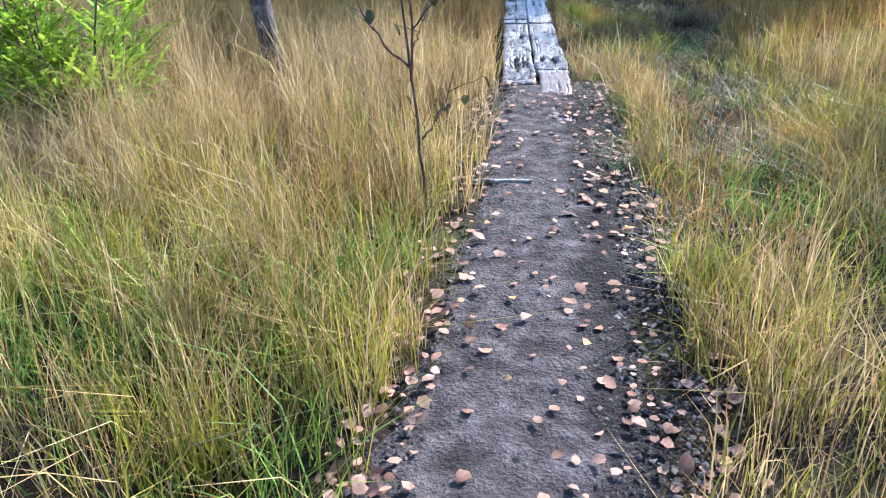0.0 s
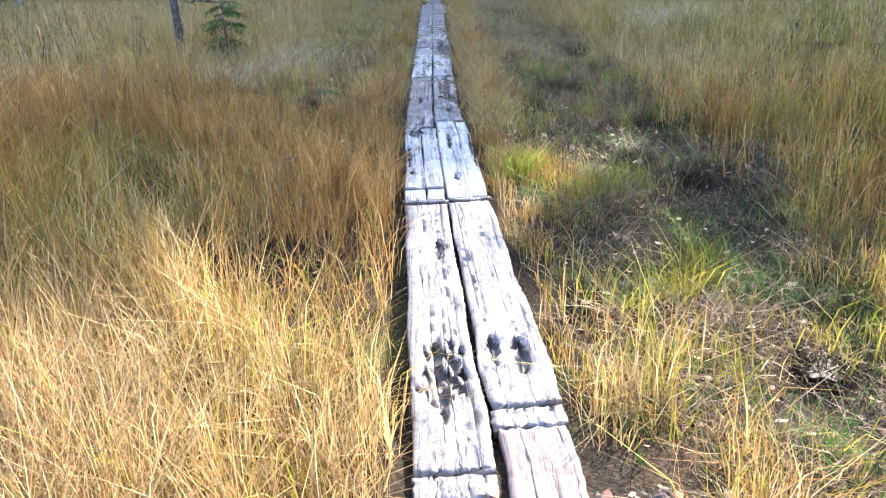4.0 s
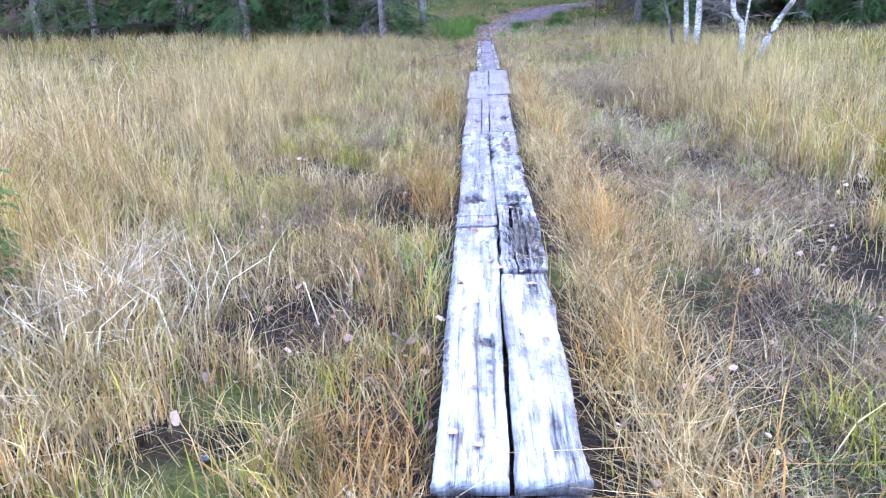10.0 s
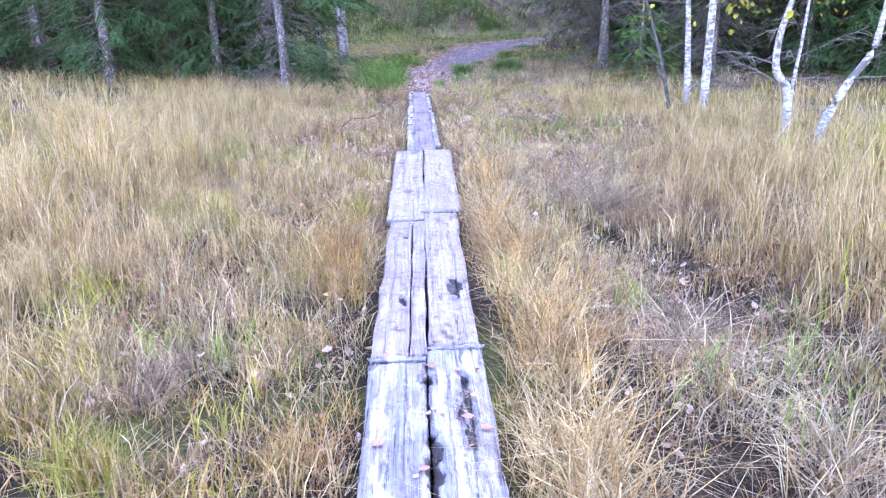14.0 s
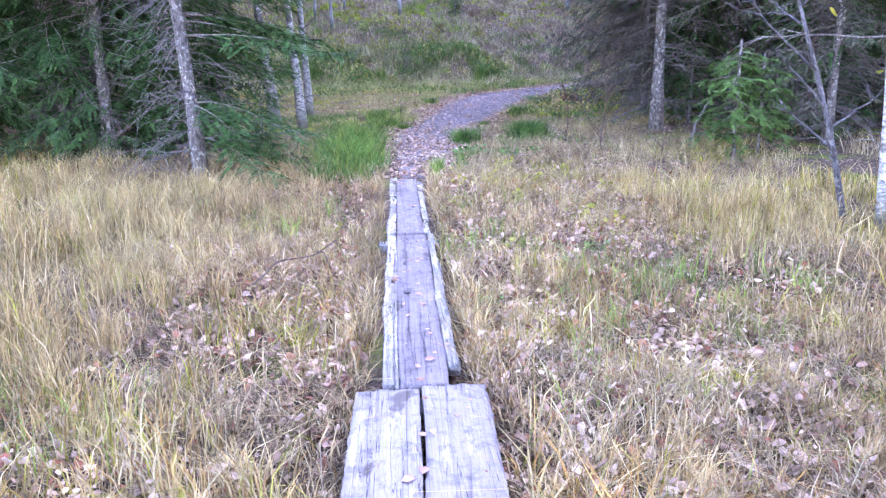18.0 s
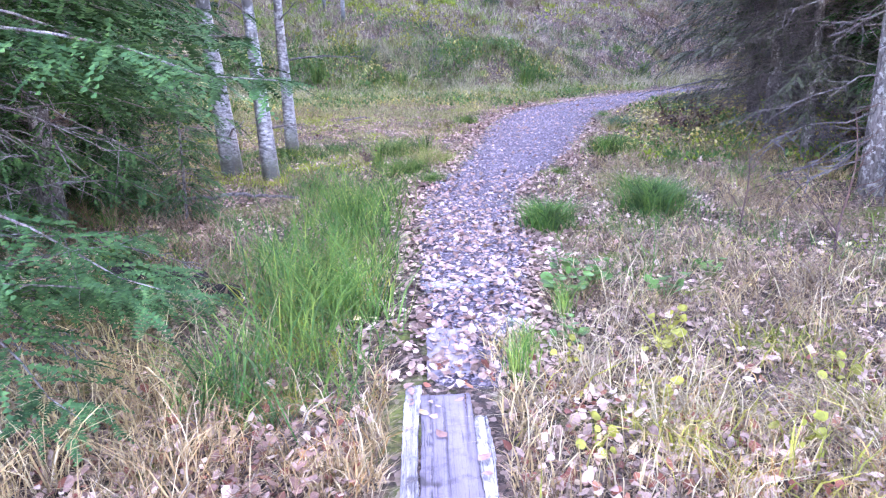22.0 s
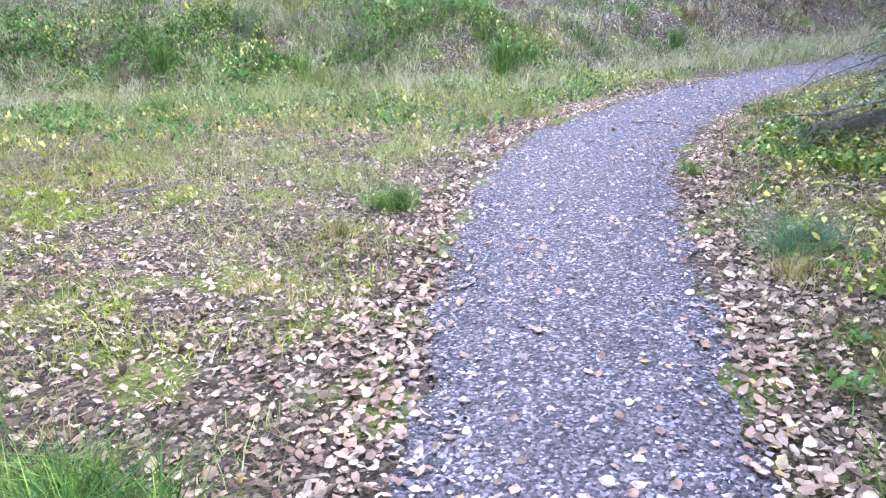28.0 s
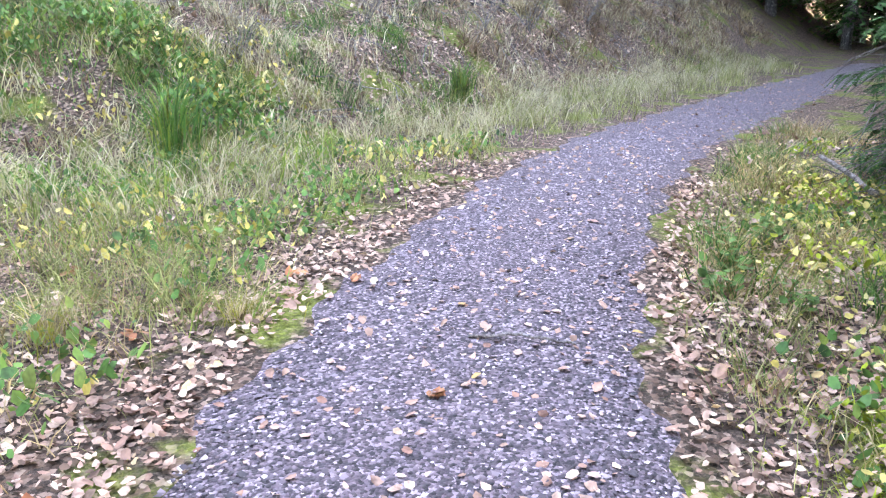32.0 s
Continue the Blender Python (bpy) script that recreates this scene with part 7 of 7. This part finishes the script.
def alder_sapling():
    """A thin forked sapling: each limb given by points from its foot, in metres, with short side twigs and limp leaves."""
    r = np.random.default_rng(11)
    ob = new("sapling")
    limbs = [(0.0085, [(0.0, 0, -0.05), (0.01, 0, 0.15), (0, 0, 0.32), (-0.01, 0, 0.5), (-0.04, 0.01, 0.78), (-0.06, 0.02, 1.1), (-0.075, 0.02, 1.4), (-0.10, 0.03, 1.8)]),
             (0.006, [(-0.04, 0.01, 0.76), (-0.13, 0.03, 0.83), (-0.20, 0.04, 0.94), (-0.26, 0.03, 1.05), (-0.33, 0.05, 1.22)]),
             (0.006, [(-0.035, 0.01, 0.70), (-0.02, 0.03, 0.90), (-0.035, 0.04, 1.12), (-0.01, 0.05, 1.35), (0.03, 0.05, 1.65)]),
             (0.005, [(0.0, 0, 0.47), (0.05, -0.02, 0.53), (0.11, -0.03, 0.64), (0.14, -0.03, 0.76)]),
             (0.004, [(-0.02, 0.03, 0.9), (0.05, 0.05, 0.99), (0.13, 0.04, 1.06), (0.20, 0.05, 1.16)]),
             (0.004, [(-0.06, 0.02, 1.1), (-0.12, -0.02, 1.22), (-0.17, -0.02, 1.4), (-0.17, -0.02, 1.6)]),
             (0.003, [(-0.02, 0, 0.83), (0.02, -0.05, 0.91), (0.05, -0.06, 1.01)])]
    tips = []
    for q, (thick, pts) in enumerate(limbs):
        p, s = np.array(pts), np.linspace(0, 1, 12)
        line = np.stack([np.interp(s, np.linspace(0, 1, len(p)), p[:, c]) for c in range(3)], 1)
        line[1:] += r.normal(0, 0.004, (11, 3))
        wood = Soup()
        tube(wood, line, np.linspace(thick, thick * 0.35, 12), 7)
        for k in range(4 if q else 5):
            b = bend(line[r.integers(4, 11)], np.array([r.normal(0, 0.6), r.normal(0, 0.6), r.uniform(0.2, 0.9)]), r.uniform(0.06, 0.16), 0.1, 5, 0.2, r)
            tube(wood, b, np.linspace(0.0022, 0.001, 5), 4)
            tips.append(b[-1])
        tips.append(line[-1])
        mesh_object("stem" if q == 0 else "branch", wood.mesh("stem", True), M_SAPLING, ob)
    for c in tips[::3] + tips[1::3]:
        s = np.linspace(0, 1, 5)
        a, size = r.random() * 6.283, r.uniform(0.035, 0.06)
        wide = size * 0.36 * np.sin(np.pi * (0.12 + 0.86 * s)) ** 0.8
        out, side = np.array([np.cos(a), np.sin(a), 0]), np.array([-np.sin(a), np.cos(a), 0])
        mid = c + out * size * 0.45 * s[:, None] - np.array([0, 0, 1]) * (size * s**1.3)[:, None]
        v = np.concatenate([mid - side * wide[:, None] + out * 0.006, mid, mid + side * wide[:, None] + out * 0.006])
        qd = [[k, k + 1, k + 6, k + 5] for k in range(4)] + [[k + 5, k + 6, k + 11, k + 10] for k in range(4)]
        mesh_object("leaf", np_mesh("leaf", v, None, qd, True), M_WITHERED, ob, "limp withered leaf")
    return tagged(ob, "thin red-brown alder sapling with limp withered leaves", "tree")


set_thing(alder_sapling(), -0.33, 3.55)
set_thing(tagged(twiggy("dead_pine", "dead grey pine with a tangle of bare branches", 3.2, 0.068, 12, 95, M_PINE_BARK, 0, 0.34, 0.31, (-0.02, 0)), "", "tree"), -3.42, 15.3)
set_thing(tagged(twiggy("grey_tree", "thin lichen-grey tree leaning over dry grass", 5.5, 0.09, 13, 14, M_PINE_BARK, 0, 0.22, 0.35, (-0.14, 0.02)), "", "tree"), -1.86, 6.4)
set_thing(tagged(twiggy("bare_tree", "crooked bare grey tree leaning at the wood's edge", 2.6, 0.028, 23, 12, M_PINE_BARK, 0, 0.3, 0.12, (-0.25, 0.1)), "", "tree"), 3.45, 26.4)
shrub = tagged(twiggy("bare_shrub", "dark leafless shrub in the bog grass", 0.85, 0.009, 14, 8, M_SAPLING, 0, 0.5, 0.1), "", "bush", "bare shrubs")
set_thing(shrub, -3.6, 14.6)
for x, y, turn, size in [(-2.35, 11.6, 40, 0.8), (-2.7, 14.9, 100, 1.0), (-3.7, 14.6, 210, 1.0), (-2.0, 12.4, 60, 0.6), (4.9, 19.6, 40, 1.1), (-5.6, 17, 40, 1.2), (2.6, 30.6, 90, 1.2), (3.0, 29.5, 10, 1.0), (2.3, 31.4, 70, 0.9)]:
    copy_sized(shrub, x, y, turn, size)


# ---- dead wood, bench, pools ----
def stick(pts, r0, r1, label, name="stick", material=None, sides=6):
    soup = Soup()
    k = np.linspace(0, 1, len(pts))
    s = np.linspace(0, 1, 14)
    p = np.asarray(pts, float)
    line = np.stack([np.interp(s, k, p[:, c]) for c in range(3)], 1)
    line[1:-1] += rng.normal(0, r0 * 0.35, (12, 3))
    tube(soup, line, np.linspace(r0, r1, 14), sides)
    return tagged(mesh_object(name, soup.mesh(name, True), material or M_TWIG), label, "branch")


stick([(-2.0, 30.65, 0.05), (-1.6, 30.45, 0.07), (-1.12, 30.2, 0.05)], 0.055, 0.045, "dark rotting log on the wood floor", "log", M_ROT, 9)
stick([(4.05, 40.65, 0.30), (4.22, 40.51, 0.40), (4.46, 40.33, 0.43), (4.7, 40.2, 0.52), (5.3, 40.1, 0.62), (6.2, 40.3, 0.5)], 0.007, 0.022, "bleached grey fallen branch reaching towards the path")
stick([(4.46, 40.33, 0.43), (4.40, 40.32, 0.30), (4.33, 40.36, 0.10), (4.30, 40.38, 0.0)], 0.007, 0.004, "bleached twig hanging from a fallen branch")
stick([(4.55, 40.28, 0.46), (4.5, 40.2, 0.25), (4.52, 40.1, 0.0)], 0.006, 0.003, "bleached twig hanging from a fallen branch")
stick([(4.32, 40.48, 0.64), (4.45, 40.35, 0.85), (4.63, 40.21, 0.98), (5.2, 40.2, 1.15), (6.5, 41.4, 1.2)], 0.004, 0.010, "thin dry arching spruce twig by the path")
stick([(4.30, 40.5, 0.45), (4.36, 40.47, 0.66), (4.6, 40.3, 0.80), (5.3, 40.4, 1.0), (6.6, 41.7, 1.1)], 0.004, 0.010, "thin dry arching spruce twig by the path")
fallen = Soup()
for k in range(150):
    f, a = rng.random(), rng.normal(2.7, 0.35)
    p = np.array([4.75, 40.75, 0.24]) + f * np.array([1.3, 0.3, 0.14]) + rng.normal(0, 0.035, 3)
    b = bend(p, np.array([np.cos(a), np.sin(a) - 0.35, rng.normal(-0.22, 0.12)]), rng.uniform(0.25, 0.75), 0.12, 6, 0.16)
    b[:, 2] = np.maximum(b[:, 2], 0.015)
    tube(fallen, b, np.linspace(0.0038, 0.0012, 6), 3)
tube(fallen, bend((6.6, 41.3, 0.42), np.array([-1.0, -0.27, -0.1]), 2.0, 0.0, 9, 0.05), np.linspace(0.02, 0.006, 9), 6)
tagged(mesh_object("fallen_bough", fallen.mesh("fallen_bough"), M_TWIG), "dead grey spruce bough with a brush of fine bare twigs", "branch")
stick([(4.9, 41.1, 0.05), (5.4, 41.6, 0.22), (6.3, 42.3, 0.5)], 0.006, 0.010, "dry grey fallen branch at the path")
stick([(7.4, 43.6, 0.12), (7.55, 44.0, 0.2), (7.7, 44.4, 0.25)], 0.022, 0.018, "pale broken branch stub under a spruce")
stick([(3.75, 30.6, 0.04), (4.1, 31.3, 0.25), (4.5, 31.9, 0.5)], 0.02, 0.014, "pale fallen branch leaning at the wood's edge")
stick([(-1.5, 40.4, 0.02), (-1.15, 40.55, 0.05), (-0.95, 40.6, 0.03)], 0.014, 0.01, "pale stick among fallen leaves")
stick([(3.55, 42.6, 0.03), (3.75, 42.5, 0.05), (3.95, 42.35, 0.03)], 0.009, 0.006, "dark twig on the gravel")
stick([(-0.95, 25.2, 0.02), (-0.83, 25.5, 0.08), (-0.63, 25.72, 0.05), (-0.50, 26.0, 0.08)], 0.006, 0.004, "dark forked twig in the dry grass", material=M_SAPLING)
stick([(-0.62, 25.78, 0.06), (-0.55, 25.6, 0.10), (-0.50, 25.45, 0.03)], 0.005, 0.003, "dark side twig in the dry grass", material=M_SAPLING)
stick([(-2.4, 33.0, 0.05), (-1.7, 32.9, 0.12), (-1.2, 33.0, 0.05)], 0.02, 0.012, "dark fallen branch among leaves")
stick([(-1.19, 9.86, 0.04), (-1.09, 9.93, 0.07), (-0.99, 10.0, 0.08)], 0.012, 0.009, "pale stick in the bog grass")

bench = tagged(new("bench"), "dark low wooden bench at the wood's edge", "bench")
for nm, x0, x1, z, w, h in [("seat", -1.7, 1.7, 0.46, 0.28, 0.05), ("leg", -1.2, -1.0, 0.2, 0.22, 0.48), ("leg", 1.0, 1.2, 0.2, 0.22, 0.48)]:
    bm = bmesh.new()
    bmesh.ops.create_cube(bm, size=1, matrix=Matrix.Translation(((x0 + x1) / 2, 0, z)) @ Matrix.Diagonal((x1 - x0, w, h, 1)))
    bmesh.ops.bevel(bm, geom=bm.edges[:], offset=0.012, segments=2, affect="EDGES")
    part(nm, bm, M_ROT, bench)
set_thing(bench, -8.6, 32.6, 4)

m_, n_, l_, b_ = nodes_of("bog_water", 0.04)
b_.inputs["Base Color"].default_value = (0.012, 0.010, 0.008, 1)
b_.inputs["IOR"].default_value = 1.33
bump(n_, l_, b_, tex_noise(n_, l_, 9, 3), 0.12, 0.01)
for k, (x, y, r) in enumerate([(-1.15, 12.5, 0.09), (-1.05, 13.28, 0.12), (-1.08, 14.1, 0.1), (-0.70, 16.7, 0.2), (1.62, 17.8, 0.16), (1.34, 12.85, 0.14), (1.9, 11.0, 0.16), (1.75, 9.7, 0.14), (0.62, 7.75, 0.12), (0.90, 7.72, 0.13), (1.5, 7.3, 0.14)]):
    a, b = 0.75 * r, 1.1 * r
    t = np.arange(26) / 26 * 6.283
    rad = 1 + 0.18 * np.sin(3 * t + k) + 0.12 * np.sin(7 * t + 2 * k)
    z = float(ground_z(x, y)) + (0.02 if r > 0.2 else 0.03)
    v = np.r_[[(x, y, z)], np.stack([x + a * rad * np.cos(t), y + b * rad * np.sin(t), np.full(26, z)], 1)]
    tagged(mesh_object("water", np_mesh("water", v, [[0, q + 1, (q + 1) % 26 + 1] for q in range(26)]), m_), "dark bog pool between grass tussocks", "pool", kind="structure")

# ---- loose stones of the gravel path ----
n = 26000
f = rng.random(n)
y = 29.5 + 17.5 * f
cx, hw = np.interp(y, CENTRE[:, 1], CENTRE[:, 0]), np.interp(y, CENTRE[:, 1], HALF)
x = cx + hw * rng.uniform(-1, 1, n)
sz = np.minimum(rng.gamma(2.5, 0.0026, n) + 0.003, 0.017)
d = np.array([(1, 0, 0), (0, 1, 0), (-1, 0, 0), (0, -1, 0), (0, 0, 0.7)])
v = np.stack([x, y, ground_z(x, y) + 0.018], 1)[:, None] + (d[None] * rng.uniform(0.6, 1.3, (n, 5, 1)) + rng.normal(0, 0.15, (n, 5, 3))) * sz[:, None, None]
k = np.arange(n)[:, None] * 5
t = np.concatenate([k + [[0, 1, 4]], k + [[1, 2, 4]], k + [[2, 3, 4]], k + [[3, 0, 4]]])
gv2, gt2 = v.reshape(-1, 3), t
m_, n_, l_, b_ = nodes_of("loose_stone", 0.75)
g_ = n_.new("ShaderNodeNewGeometry")
l_.new(ramp(n_, l_, g_.outputs["Random Per Island"], [(0, (0.025, 0.02, 0.023)), (0.5, (0.125, 0.094, 0.108)), (0.85, (0.27, 0.21, 0.23)), (1, (0.50, 0.44, 0.45))]), b_.inputs["Base Color"])
tagged(mesh_object("gravel", np_mesh("gravel", gv2, gt2), m_), "loose grey gravel on the path", "gravel", kind="stuff")

n = 12000
y = rng.uniform(0.8, 6.4, n)
x = np.interp(y, MUD[:, 1], MUD[:, 0]) + np.where(rng.random(n) < 0.7, rng.uniform(0.05, 0.52, n), rng.uniform(-0.42, 0.1, n))
sz = rng.gamma(2.0, 0.0022, n) + 0.0015
v = np.stack([x, y, ground_z(x, y) + 0.012], 1)[:, None] + (d[None] * rng.uniform(0.5, 1.4, (n, 5, 1)) + rng.normal(0, 0.25, (n, 5, 3))) * sz[:, None, None]
k = np.arange(n)[:, None] * 5
t = np.concatenate([k + [[0, 1, 4]], k + [[1, 2, 4]], k + [[2, 3, 4]], k + [[3, 0, 4]]])
m_, n_, l_, b_ = nodes_of("wet_soil", 0.85)
g_ = n_.new("ShaderNodeNewGeometry")
l_.new(ramp(n_, l_, g_.outputs["Random Per Island"], [(0, (0.012, 0.010, 0.012)), (0.7, (0.05, 0.042, 0.045)), (1, (0.12, 0.10, 0.10))]), b_.inputs["Base Color"])
tagged(mesh_object("soil_crumbs", np_mesh("soil_crumbs", v.reshape(-1, 3), t), m_), "dark crumbled wet soil on the mud path", "soil", kind="stuff")
